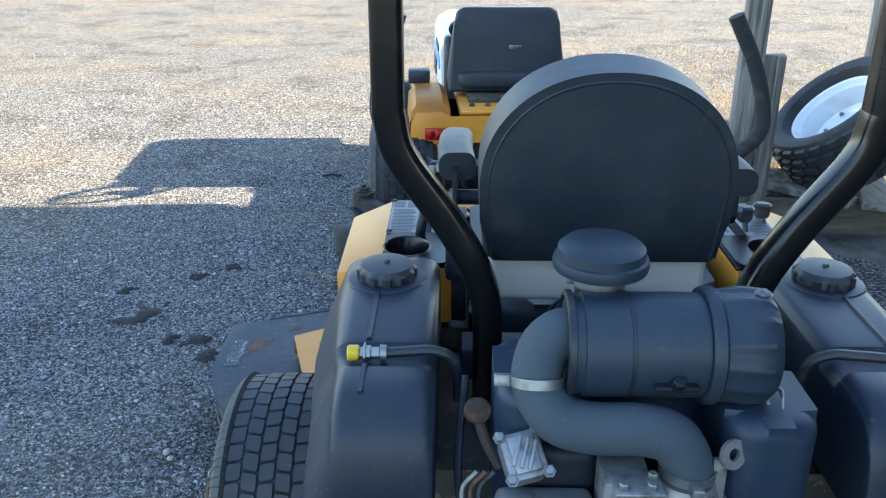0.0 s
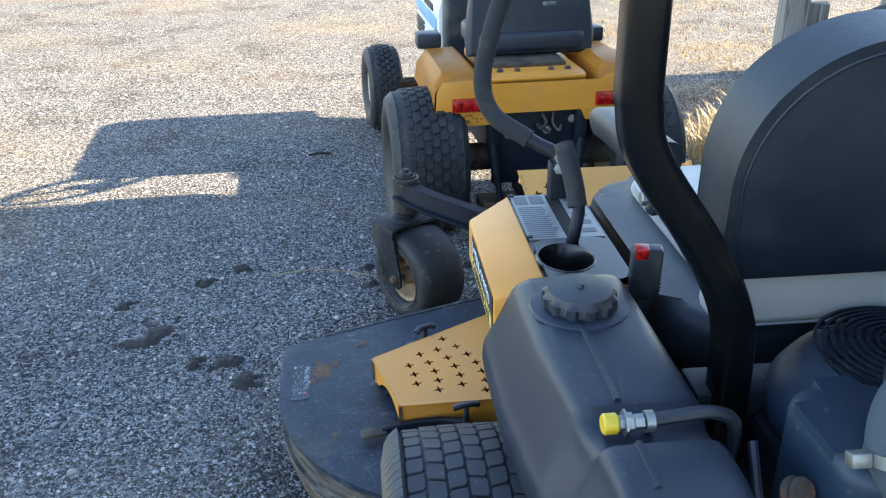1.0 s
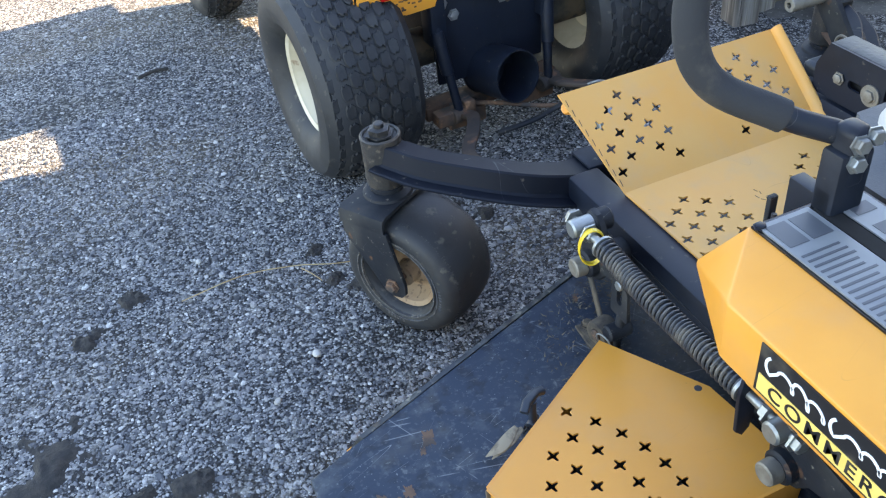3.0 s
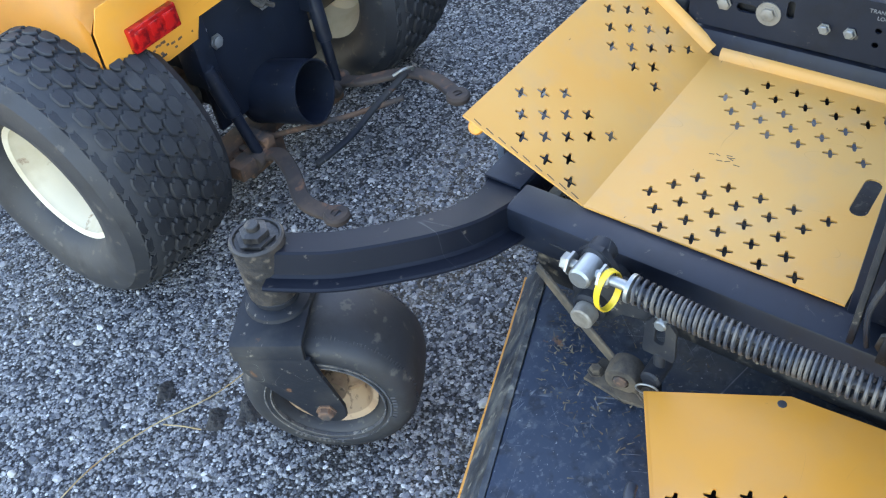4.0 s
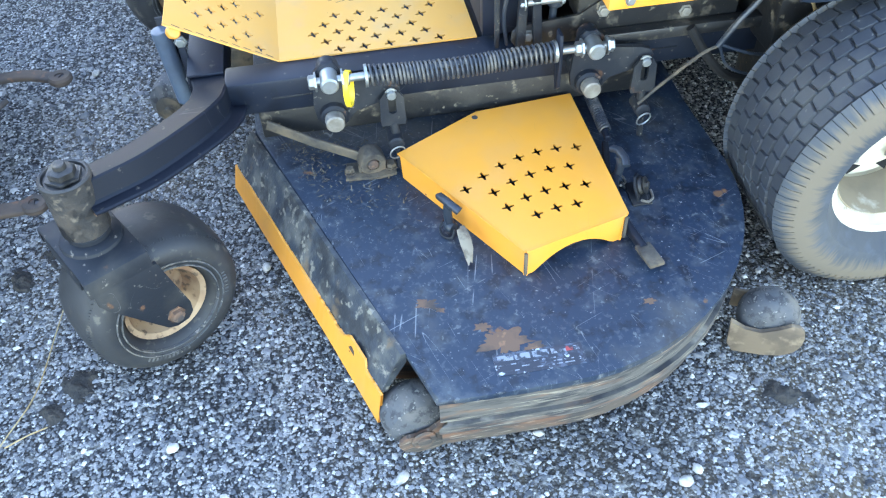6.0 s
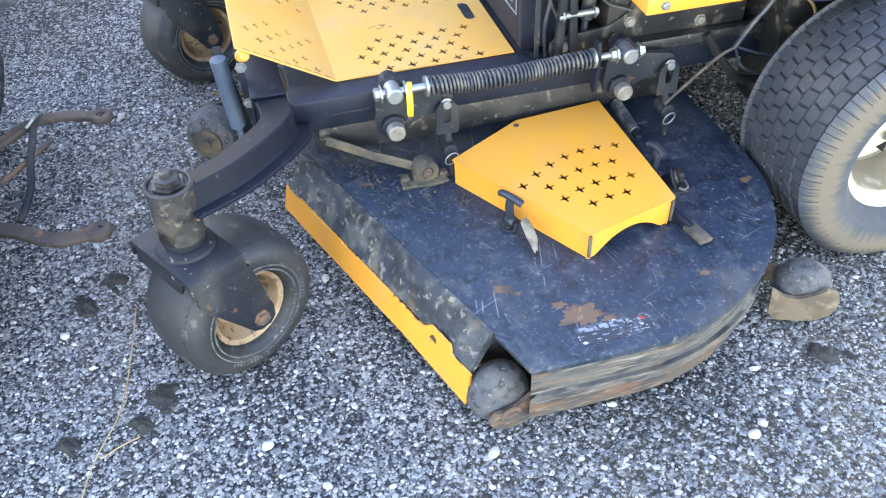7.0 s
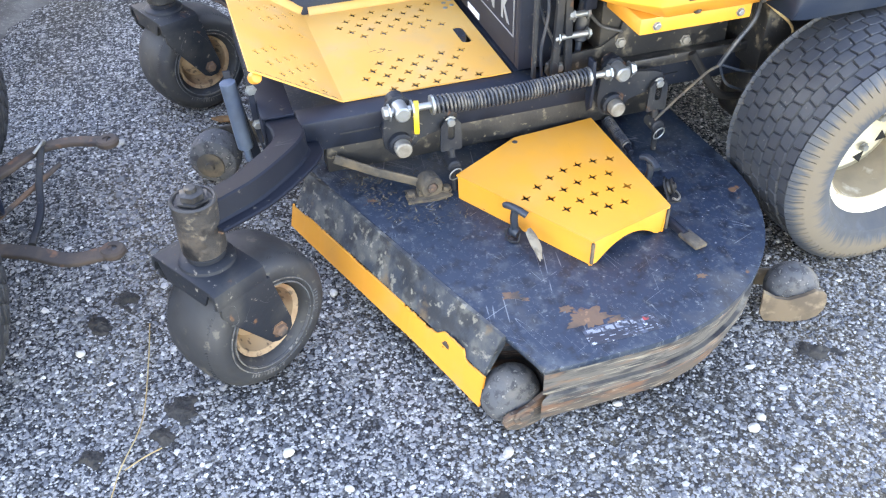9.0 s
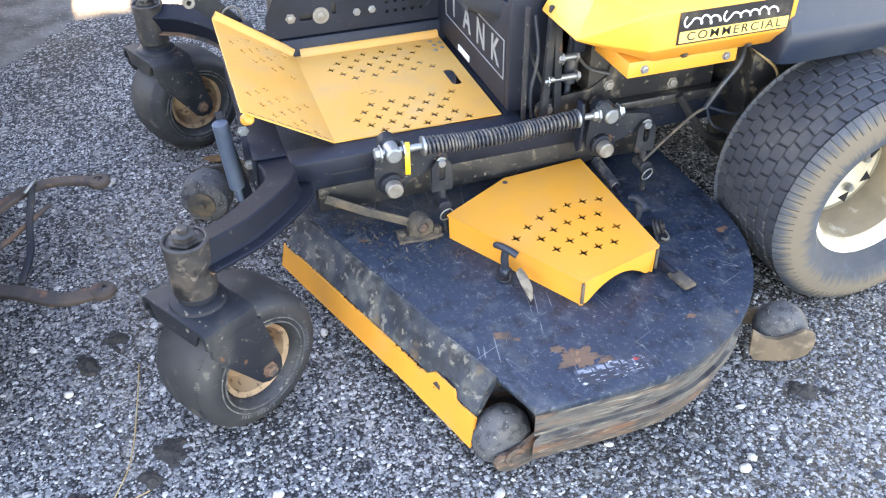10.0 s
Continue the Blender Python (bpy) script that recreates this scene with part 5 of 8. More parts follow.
    part("release_lever", lv, black_paint, link, "black release lever on the deck")
    tg = B()
    box(tg, -0.026, 0.026, -0.014, 0.014, -0.004, 0.004, 0.0025, Matrix.Translation((-0.718, 0.574, 0.197)) @ pose(0, 0, 0, 0, 0, 11))
    part("lever_end", tg, dirt_metal, link, "bare flattened lever end")
    ids = Matrix.Translation((-0.556, 0.534, 0.202)) @ pose(0, 0, 0, 66, 0, -32)
    bp = B()
    prism(bp, [(-0.024, -0.020), (0.024, -0.020), (0.022, 0.006), (0.012, 0.020), (-0.004, 0.022), (-0.016, 0.012)], -0.008, -0.004, 0.001, ids)
    box(bp, -0.585, -0.525, 0.520, 0.556, 0.180, 0.184, 0.0015)
    bkt = part("idler_bracket", bp, fork_paint, link, "dirty black bracket bolted to the deck")
    ip_ = B()
    lathe(ip_, [(0, -0.004), (0.016, -0.004), (0.017, 0.0), (0.013, 0.004), (0.016, 0.008), (0.006, 0.009), (0, 0.009)], ids, 24)
    bolt(ip_, ids @ Vector((0, 0, 0.008)), ids.to_3x3() @ Vector((0, 0, 1)), 0.007, 0.006)
    part("idler_wheel", ip_, oily_black, bkt)
    wr = B()
    pipe(wr, [(-0.592, 0.545, 0.20), (-0.583, 0.528, 0.186), (-0.572, 0.516, 0.184), (-0.552, 0.513, 0.184)], 0.0024, 8)
    pipe(wr, [(-0.545, 0.568, 0.198), (-0.525, 0.552, 0.188), (-0.505, 0.556, 0.188), (-0.512, 0.575, 0.192)], 0.0022, 8)
    part("bent_wire", wr, dull_steel, bkt)


build_linkage()


def build_console(s):
    """Side console: s = 1 left, -1 right."""
    y0, ZT = 0.285, 0.668
    # outline points: (x, z) and how far forward each edge runs
    sec = [(-0.297, ZT, 0.665), (-0.437, ZT, 0.665), (-0.52, 0.655, 0.592), (-0.52, 0.582, 0.592), (-0.488, 0.545, 0.56), (-0.40, 0.538, 0.56), (-0.297, 0.55, 0.56)]
    bm = B()
    ra = [bm.verts.new((x, y0, z)) for x, z, f in sec]
    rb = [bm.verts.new((x, f, z)) for x, z, f in sec]
    tip_o = bm.verts.new((-0.462, 0.712, 0.598))
    tip_i = bm.verts.new((-0.305, 0.712, 0.598))
    n = len(sec)
    for i in range(1, n):
        bm.faces.new((ra[i], ra[(i + 1) % n], rb[(i + 1) % n], rb[i]))
    bm.faces.new(ra[::-1])
    bm.faces.new((rb[0], rb[1], tip_o, tip_i))
    bm.faces.new((rb[1], rb[2], tip_o))
    bm.faces.new((rb[2], rb[3], tip_o))
    bm.faces.new((rb[3], rb[4], tip_o))
    bm.faces.new((rb[4], rb[5], tip_i, tip_o))
    bm.faces.new((rb[5], rb[6], tip_i))
    bm.faces.new((rb[6], rb[0], tip_i))
    bmesh.ops.bevel(bm, geom=bm.edges[:], offset=0.003, segments=2, affect="EDGES", profile=0.5)
    if s < 0:
        mirror(bm)
    con = part("side_console", bm, yellow, mower, "yellow steel side console with a decal")

    def add(name, b, mat, label="", parent=None):
        if s < 0:
            mirror(b)
        return part(name, b, mat, parent or con, label)

    tp = B()
    sheet(tp, [(-0.436, 0.287), (-0.294, 0.287), (-0.294, 0.662), (-0.436, 0.662)], [[(-0.388 + 0.047 * math.cos(2 * math.pi * i / 32), 0.372 + 0.054 * math.sin(2 * math.pi * i / 32)) for i in range(32)]], 0.005, pose(0, 0, ZT + 0.003))
    add("console_top", tp, gloss_black, "black console top plate with a cup opening")
    lb = B()
    sheet(lb, [(-0.433, 0.456), (-0.366, 0.456), (-0.366, 0.657), (-0.433, 0.657)], (), 0.002, pose(0, 0, ZT + 0.0052))
    lab = add("instruction_label", lb, label_white, "silver instruction label with fine print")
    rs_ = random.Random(6)
    for k in range(16):
        pr_ = B()
        y_ = 0.462 + 0.0088 * k
        box(pr_, -0.4285, -0.372 - rs_.uniform(0.0, 0.014), y_, y_ + 0.0030, ZT + 0.0050, ZT + 0.0057, 0)
        add("print_line", pr_, label_grey, "", lab)
    for x0_, x1_ in ((-0.4285, -0.404), (-0.399, -0.373)):
        hd = B()
        box(hd, x0_, x1_, 0.612, 0.650, ZT + 0.0050, ZT + 0.0058, 0)
        add("print_block", hd, label_grey, "", lab)
    sp_ = B()
    sheet(sp_, [(-0.341, 0.456), (-0.299, 0.456), (-0.299, 0.657), (-0.341, 0.657)], (), 0.002, pose(0, 0, ZT + 0.0052))
    lab2 = add("instruction_label", sp_, label_white, "narrow silver label beside the lever slot")
    for k in range(5):
        pr_ = B()
        box(pr_, -0.334, -0.308, 0.475 + 0.036 * k, 0.492 + 0.036 * k, ZT + 0.0050, ZT + 0.0058, 0)
        add("print_block", pr_, label_grey, "", lab2)
    sl = B()
    box(sl, -0.364, -0.344, 0.44, 0.652, ZT + 0.0025, ZT + 0.0046, 0)
    add("lever_slot", sl, slot_black, "dark lever slot")
    # moulded tray with a raised oval rim round the cup
    ch = B()
    tray = rounded(0.134, 0.160, 0.03, 5)
    hole_ = [(0.046 * math.cos(2 * math.pi * i / 32) - 0.023, 0.053 * math.sin(2 * math.pi * i / 32) + 0.006) for i in range(32)]
    sheet(ch, tray, [hole_], 0.006, pose(-0.365, 0.366, ZT + 0.0095))
    lathe(ch, [(0, -0.085), (0.034, -0.085), (0.0435, 0.004), (0.0455, 0.0075), (0.048, 0.0075), (0.050, 0.005), (0.047, 0.002), (0.037, -0.090), (0, -0.090)], pose(-0.388, 0.372, ZT + 0.003) @ Matrix.Diagonal((1.0, 1.15, 1, 1)), 36)
    add("cup_holder", ch, gloss_black, "glossy black moulded cup tray")
    for x, y in ((-0.430, 0.655), (-0.430, 0.465)):
        sb = B()
        bolt(sb, (x, y, ZT + 0.004), (0, 0, 1), 0.006, 0.004)
        add("screw", sb, black_paint)
    for y in (0.36, 0.50):
        sb = B()
        bolt(sb, (-0.497, y, 0.553), (-1, 0, -1), 0.006, 0.004)
        add("screw", sb, dirt_metal)
    if s > 0:
        face = Matrix(((0, 0, -1, -0.5205), (1, 0, 0, 0), (0, 1, 0, 0), (0, 0, 0, 1)))

        def plate(name, y_a, y_b, z_a, z_b, h, mat, label="", bev=0.0):
            b = B()
            box(b, y_a, y_b, z_a, z_b, 0, h, bev, face)
            return part(name, b, mat, con, label)

        plate("decal", 0.298, 0.538, 0.588, 0.650, 0.0012, label_black, "black and pale yellow decal")
        plate("decal_band", 0.302, 0.534, 0.591, 0.613, 0.0018, label_yellow)
        tx = text_mesh("COMMERCIAL", 0.0235, 0.0004, 1.14, 0.0, 0.0001, 1.28)
        put(tx, tx.verts[:], Matrix(((0, 0, -1, -0.5227), (-1, 0, 0, 0.418), (0, 1, 0, 0.602), (0, 0, 0, 1))))
        part("lettering", tx, label_black, con)
        # white looping flourishes stand in for the script wordmark
        for ya, yb, zc, loops, r_ in ((0.516, 0.458, 0.6315, 3, 0.0088), (0.434, 0.334, 0.6315, 5, 0.0080)):
            pts_ = [(-0.5220, ya + 0.012 * math.cos(a), zc + 0.012 * math.sin(a)) for a in [0.9 - 0.25 * k for k in range(9)]]
            n_ = loops * 14
            for k in range(n_ + 1):
                a = 2 * math.pi * loops * k / n_
                z_ = zc - 0.0015 + r_ * 0.85 * (1.25 if (k // 14) == loops - 2 else 0.85) * math.sin(a)
                pts_.append((-0.5220, ya - 0.008 + (yb - ya) * k / n_ + r_ * 0.55 * math.cos(a) + 0.28 * (z_ - zc), z_))
            b = B()
            sweep(b, pts_, rounded(0.0034, 0.0010, 0.0004, 2), up=(1, 0, 0))
            part("wordmark_stroke", b, white_paint, con)
    return con


build_console(1)
build_console(-1)


def build_levers():
    for s in (1, -1):
        bm = B()
        pts = [(-0.335, 0.66, 0.752), (-0.39, 0.69, 0.775), (-0.455, 0.73, 0.815), (-0.475, 0.745, 0.88), (-0.455, 0.75, 0.98), (-0.42, 0.75, 1.085)]
        if s < 0:
            pts[3:] = [(-0.465, 0.745, 0.87), (-0.435, 0.75, 0.97), (-0.375, 0.75, 1.085)]
        pipe(bm, pts[1:], 0.0175, 16, 8)
        if s < 0:
            mirror(bm)
        lv = part("control_lever", bm, foam, mower, "black control lever with a foam grip")
        st = B()
        pipe(st, pts[:3], 0.0135, 14, 6)
        box(st, -0.360, -0.316, 0.632, 0.662, 0.58, 0.745, 0.005)
        box(st, -0.352, -0.322, 0.630, 0.664, 0.70, 0.772, 0.010, None, 3)
        box(st, -0.360, -0.345, 0.635, 0.66, 0.52, 0.70, 0.003)
        if s < 0:
            mirror(st)
        part("lever_stem", st, black_paint, lv, "black steel lever stem")
        for x_, z in ((-0.343, 0.757), (-0.343, 0.735), (-0.326, 0.762), (-0.346, 0.66)):
            bl = B()
            bolt(bl, (x_, 0.631, z), (-0.2, -1, 0.2), 0.0085, 0.010)
            if s < 0:
                mirror(bl)
            part("lever_bolt", bl, zinc, lv)
    bk = B()
    pipe(bk, [(-0.365, 0.44, 0.66), (-0.36, 0.43, 0.70), (-0.352, 0.45, 0.745), (-0.365, 0.50, 0.81)], 0.011, 12, 6)
    b = part("brake_lever", bk, black_paint, mower, "black parking brake lever with a rubber grip")
    g = B()
    pipe(g, [(-0.354, 0.446, 0.735), (-0.358, 0.47, 0.775), (-0.368, 0.51, 0.825)], 0.0165, 14, 5)
    part("grip", g, foam, b)
    # controls on the right console
    kn = B()
    for x, y, z in ((0.33, 0.50, 0.700), (0.385, 0.55, 0.690)):
        rod(kn, (x, y - 0.03, 0.655), (x, y, z), 0.006)
        rod(kn, (x, y, z - 0.012), (x, y + 0.004, z + 0.022), 0.016, 14, 0.005, 0.02)
    part("throttle_knob", kn, soft_plastic, mower, "black throttle and choke knobs")
    sw = B()
    rod(sw, (0.41, 0.42, 0.66), (0.41, 0.42, 0.675), 0.016)
    part("ignition_switch", sw, alloy, mower)


build_levers()


def build_seat():
    # backrest: upright rounded shell
    w, z0, z1 = 0.209, 0.765, 1.095
    out = []
    for i in range(41):
        a = math.pi * i / 40
        k = 2.15
        out.append((math.copysign(abs(math.cos(a)) ** (2 / k), math.cos(a)) * w, 0.90 + math.copysign(abs(math.sin(a)) ** (2 / k), 1) * (z1 - 0.90)))
    out += [(-w * 0.99, 0.84), (-w * 0.95, z0), (w * 0.95, z0), (w * 0.99, 0.84)]
    m = Matrix(((1, 0, 0, CX - 0.024), (0, 0, -1, 0.0), (0, 1, 0, 0), (0, 0, 0, 1)))
    lean = Matrix.Translation((0, 0.135, 0.77)) @ pose(0, 0, 0, 6, 0, 0) @ Matrix.Translation((0, 0, -0.77))
    bm = B()
    prism(bm, out, -0.075, 0.028, 0.017, lean @ m, 5)
    seat = part("seat", bm, vinyl, mower, "black vinyl high-back seat")
    pn = B()
    prism(pn, [(x * 0.925, 0.765 + (z - 0.765) * 0.948) for x, z in out], 0.024, 0.0300, 0.004, lean @ m, 2)
    part("back_panel", pn, vinyl, seat, "dull black back panel with a stitched edge")
    pp = B()
    pts = [lean @ m @ Vector((x * 0.932, 0.765 + (z - 0.765) * 0.955, 0.0285)) for x, z in out[:41]]
    pipe(pp, [lean @ m @ Vector((w * 0.885, 0.77, 0.0285))] + pts + [lean @ m @ Vector((-w * 0.885, 0.77, 0.0285))], 0.0028, 6, 1, True)
    part("piping", pp, vinyl, seat)
    wb = B()
    box(wb, CX - 0.215, CX + 0.165, 0.125, 0.20, 0.675, 0.772, 0.016, None, 3)
    part("lumbar_panel", wb, white_vinyl, seat, "white vinyl lower back panel")
    cu = B()
    cs = rounded(0.47, 0.63, 0.11, 7)
    prism(cu, [(CX + x, 0.492 + y) for x, y in cs], 0.545, 0.645, 0.03, None, 4)
    part("cushion", cu, vinyl, seat, "black seat cushion side")
    cw = B()
    prism(cw, [(CX + 0.012 + x * 0.70, 0.520 + y * 0.88) for x, y in cs], 0.60, 0.666, 0.026, None, 4)
    part("cushion_top", cw, white_vinyl, seat, "pale grey-white vinyl seat centre")
    for s in (1, -1):
        ab = B()
        sweep(ab, smooth_path([(-0.268, 0.26, 0.875), (-0.272, 0.36, 0.872), (-0.27, 0.47, 0.861), (-0.264, 0.565, 0.845)], 5), rounded(0.068, 0.052, 0.02, 4), scale=lambda u: 1.0 - 0.25 * max(0, u - 0.8) / 0.2)
        bmesh.ops.translate(ab, vec=(-0.02, 0, 0.006), verts=ab.verts[:])
        if s < 0:
            mirror(ab)
            bmesh.ops.translate(ab, vec=(-0.03, -0.02, -0.02), verts=ab.verts[:])
        ar = part("armrest", ab, vinyl, mower, "padded black armrest")
        hb = B()
        prism(hb, [(0.205, 0.765), (0.225, 0.760), (0.245, 0.772), (0.300, 0.838), (0.470, 0.838), (0.470, 0.852), (0.235, 0.858), (0.200, 0.84), (0.190, 0.785)], -0.005, 0.005, 0.0015, Matrix(((0, 0, 1, -0.292), (1, 0, 0, 0), (0, 1, 0, 0), (0, 0, 0, 1))))
        rod(hb, (-0.235, 0.218, 0.788), (-0.292, 0.218, 0.788), 0.014)
        hbt = B()
        lathe(hbt, [(0, 0), (0.016, 0), (0.016, 0.003), (0, 0.003)], Matrix.Translation((-0.297, 0.218, 0.788)) @ pose(0, 0, 0, 0, -90, 0), 20)
        bolt(hbt, (-0.299, 0.218, 0.788), (-1, 0, 0), 0.0115, 0.012)
        for b_ in (hb, hbt):
            bmesh.ops.translate(b_, vec=(0, 0.044, 0.034), verts=b_.verts[:])
            if s < 0:
                mirror(b_)
                bmesh.ops.translate(b_, vec=(-0.035, 0, -0.02), verts=b_.verts[:])
        hp = part("armrest_hinge", hb, black_paint, ar)
        part("hinge_bolt", hbt, zinc, hp)
    bs = B()
    box(bs, CX - 0.20, CX + 0.20, 0.12, 0.70, 0.50, 0.555, 0.01)
    box(bs, CX - 0.26, CX + 0.26, 0.05, 0.12, 0.56, 0.62, 0.006)
    part("seat_base", bs, black_paint, seat)
    bu = B()
    M = Matrix.Translation((-0.283, 0.292, 0.60)) @ pose(0, 0, 0, 6, 0, -10)
    box(bu, -0.024, 0.024, -0.013, 0.013, 0.045, 0.135, 0.006, M, 3)
    box(bu, -0.014, 0.014, -0.007, 0.007, -0.05, 0.05, 0.004, M)
    for z in (0.064, 0.070, 0.076):
        box(bu, -0.0245, 0.0245, -0.0138, 0.0138, z, z + 0.002, 0, M)
    bk = part("seat_belt_buckle", bu, soft_plastic, mower, "black seat belt buckle")
    rb = B()
    box(rb, -0.020, 0.002, -0.0135, 0.008, 0.118, 0.1375, 0.003, M)
    part("release_button", rb, red_lens, bk, "red release button")
    tb_ = B()
    box(tb_, -0.276, -0.262, 0.335, 0.375, 0.628, 0.638, 0.004, None, 3)
    part("seat_latch_tab", tb_, pale_tab, seat, "pale yellow-green latch tab")


build_seat()


def build_rollbar():
    for s in (1, -1):
        bm = B()
        pts = [(-0.235, 0.06, 0.42), (-0.236, 0.06, 0.66), (-0.25, 0.06, 0.75), (-0.30, 0.06, 0.845), (-0.375, 0.06, 0.955), (-0.394, 0.06, 1.02), (-0.397, 0.06, 1.12), (-0.397, 0.06, 1.75)]
        sweep(bm, smooth_path(pts, 7), rounded(0.05, 0.05, 0.012, 3), up=(0, 1, 0))
        if s < 0:
            mirror(bm)
        part("roll_bar", bm, gloss_black, mower, "glossy black square-tube roll bar")


build_rollbar()


CAP_Y = 0.183


def build_tank(s):
    bm = B()
    # rings from front to rear: y, top height, share of the width
    rows_ = [(0.306, 0.640, 0.86), (0.303, 0.664, 0.92), (0.294, 0.682, 0.965), (0.280, 0.691, 0.99), (0.260, 0.694, 1.0), (0.10, 0.694, 1.0), (-0.045, 0.694, 1.0), (-0.055, 0.692, 1.0), (-0.062, 0.680, 1.0), (-0.068, 0.676, 1.0), (-0.116, 0.676, 1.0), (-0.122, 0.680, 1.0), (-0.129, 0.692, 1.0), (-0.140, 0.694, 1.0), (-0.185, 0.693, 1.0), (-0.215, 0.686, 0.998), (-0.238, 0.670, 0.99), (-0.254, 0.646, 0.983), (-0.264, 0.612, 0.978), (-0.270, 0.575, 0.972), (-0.274, 0.535, 0.965)]
    low = 0.515
    rings = []
    for y, zt, k in rows_:
        u_ = min(1.0, max(0.0, (0.15 - y) / 0.4))
        t_ = 0.032 * u_ * u_ * (3 - 2 * u_)
        belly = min(zt - 0.085, 0.597)
        outer = smooth_path([(-0.350, zt, 0), (-0.452 + t_ * 0.5, zt, 0), (-0.474 + t_ * 0.6, zt - 0.003, 0), (-0.490 + t_ * 0.85, zt - 0.013, 0), (-0.501 + t_, zt - 0.032, 0), (-0.528 + t_, belly, 0), (-0.538 + t_, belly - 0.022, 0), (-0.540 + t_, belly - 0.045, 0), (-0.532 + t_, low - 0.004, 0)], 4)
        inner = smooth_path([(-0.318, low, 0), (-0.318, zt - 0.036, 0), (-0.322, zt - 0.016, 0), (-0.333, zt - 0.004, 0), (-0.350, zt, 0)], 3)
        rings.append([bm.verts.new((-0.43 + (p.x + 0.43) * k, y, max(p.y, low))) for p in inner[:-1] + outer])
    n = len(rings[0])
    for a, b in zip(rings, rings[1:]):
        for i in range(n):
            bm.faces.new((a[i], a[(i + 1) % n], b[(i + 1) % n], b[i]))
    bm.faces.new(rings[0][::-1])
    bm.faces.new(rings[-1])
    bmesh.ops.remove_doubles(bm, verts=bm.verts[:], dist=0.0004)
    if s < 0:
        mirror(bm)
    tk = part("fuel_tank", bm, tank_plastic, mower, "black moulded plastic fuel tank")
    rd = B()
    sweep(rd, [(-0.425, 0.20, 0.694), (-0.425, -0.05, 0.694)], [(-0.006, -0.004), (0.006, -0.004), (0.003, 0.004), (-0.003, 0.004)])
    sweep(rd, [(-0.425, -0.13, 0.694), (-0.425, -0.20, 0.690)], [(-0.006, -0.004), (0.006, -0.004), (0.003, 0.004), (-0.003, 0.004)])
    lathe(rd, [(0.0, 0.0), (0.073, 0.0), (0.070, 0.004), (0.062, 0.006), (0, 0.006)], pose(-0.414, CAP_Y, 0.692), 40)
    if s < 0:
        mirror(rd)
    part("moulded_rib", rd, tank_plastic, tk)
    cp = B()
    lathe(cp, [(0, 0), (0.050, 0), (0.050, 0.016), (0.0485, 0.020), (0.046, 0.026), (0.030, 0.0285), (0.006, 0.029), (0.005, 0.033), (0, 0.034)], None, 72)
    for v in cp.verts:
        if v.co.z < 0.018 and round(math.atan2(v.co.y, v.co.x) / (2 * math.pi) * 72) % 6 < 3:
            v.co.x, v.co.y = v.co.x * 1.09, v.co.y * 1.09
    put(cp, cp.verts[:], pose(-0.414, CAP_Y, 0.696))
    if s < 0:
        mirror(cp)
    part("fuel_cap", cp, soft_plastic, tk, "black ribbed screw cap")
    if s > 0:
        vl = B()
        rod(vl, (-0.455, -0.09, 0.692), (-0.437, -0.09, 0.692), 0.0125, 14, 0.002)
        part("valve_knob", vl, bright_yellow, tk, "yellow fuel valve knob")
        v2 = B()
        rod(v2, (-0.437, -0.09, 0.692), (-0.405, -0.09, 0.692), 0.0095, 6)
        bolt(v2, (-0.43, -0.09, 0.692), (1, 0, 0), 0.012, 0.012)
        lathe(v2, [(0.009, -0.005), (0.013, -0.005), (0.013, 0.005), (0.009, 0.005)], Matrix.Translation((-0.40, -0.09, 0.692)) @ pose(0, 0, 0, 0, 90, 0), 16, True)
        part("hose_fitting", v2, zinc, tk)
    hs = B()
    pipe(hs, [(-0.405, -0.09, 0.692), (-0.36, -0.088, 0.695), (-0.32, -0.085, 0.694), (-0.29, -0.08, 0.67), (-0.285, -0.07, 0.60)], 0.0085, 10)
    if s < 0:
        mirror(hs)
    part("fuel_hose", hs, soft_plastic, tk, "black rubber fuel hose")


build_tank(1)
build_tank(-1)


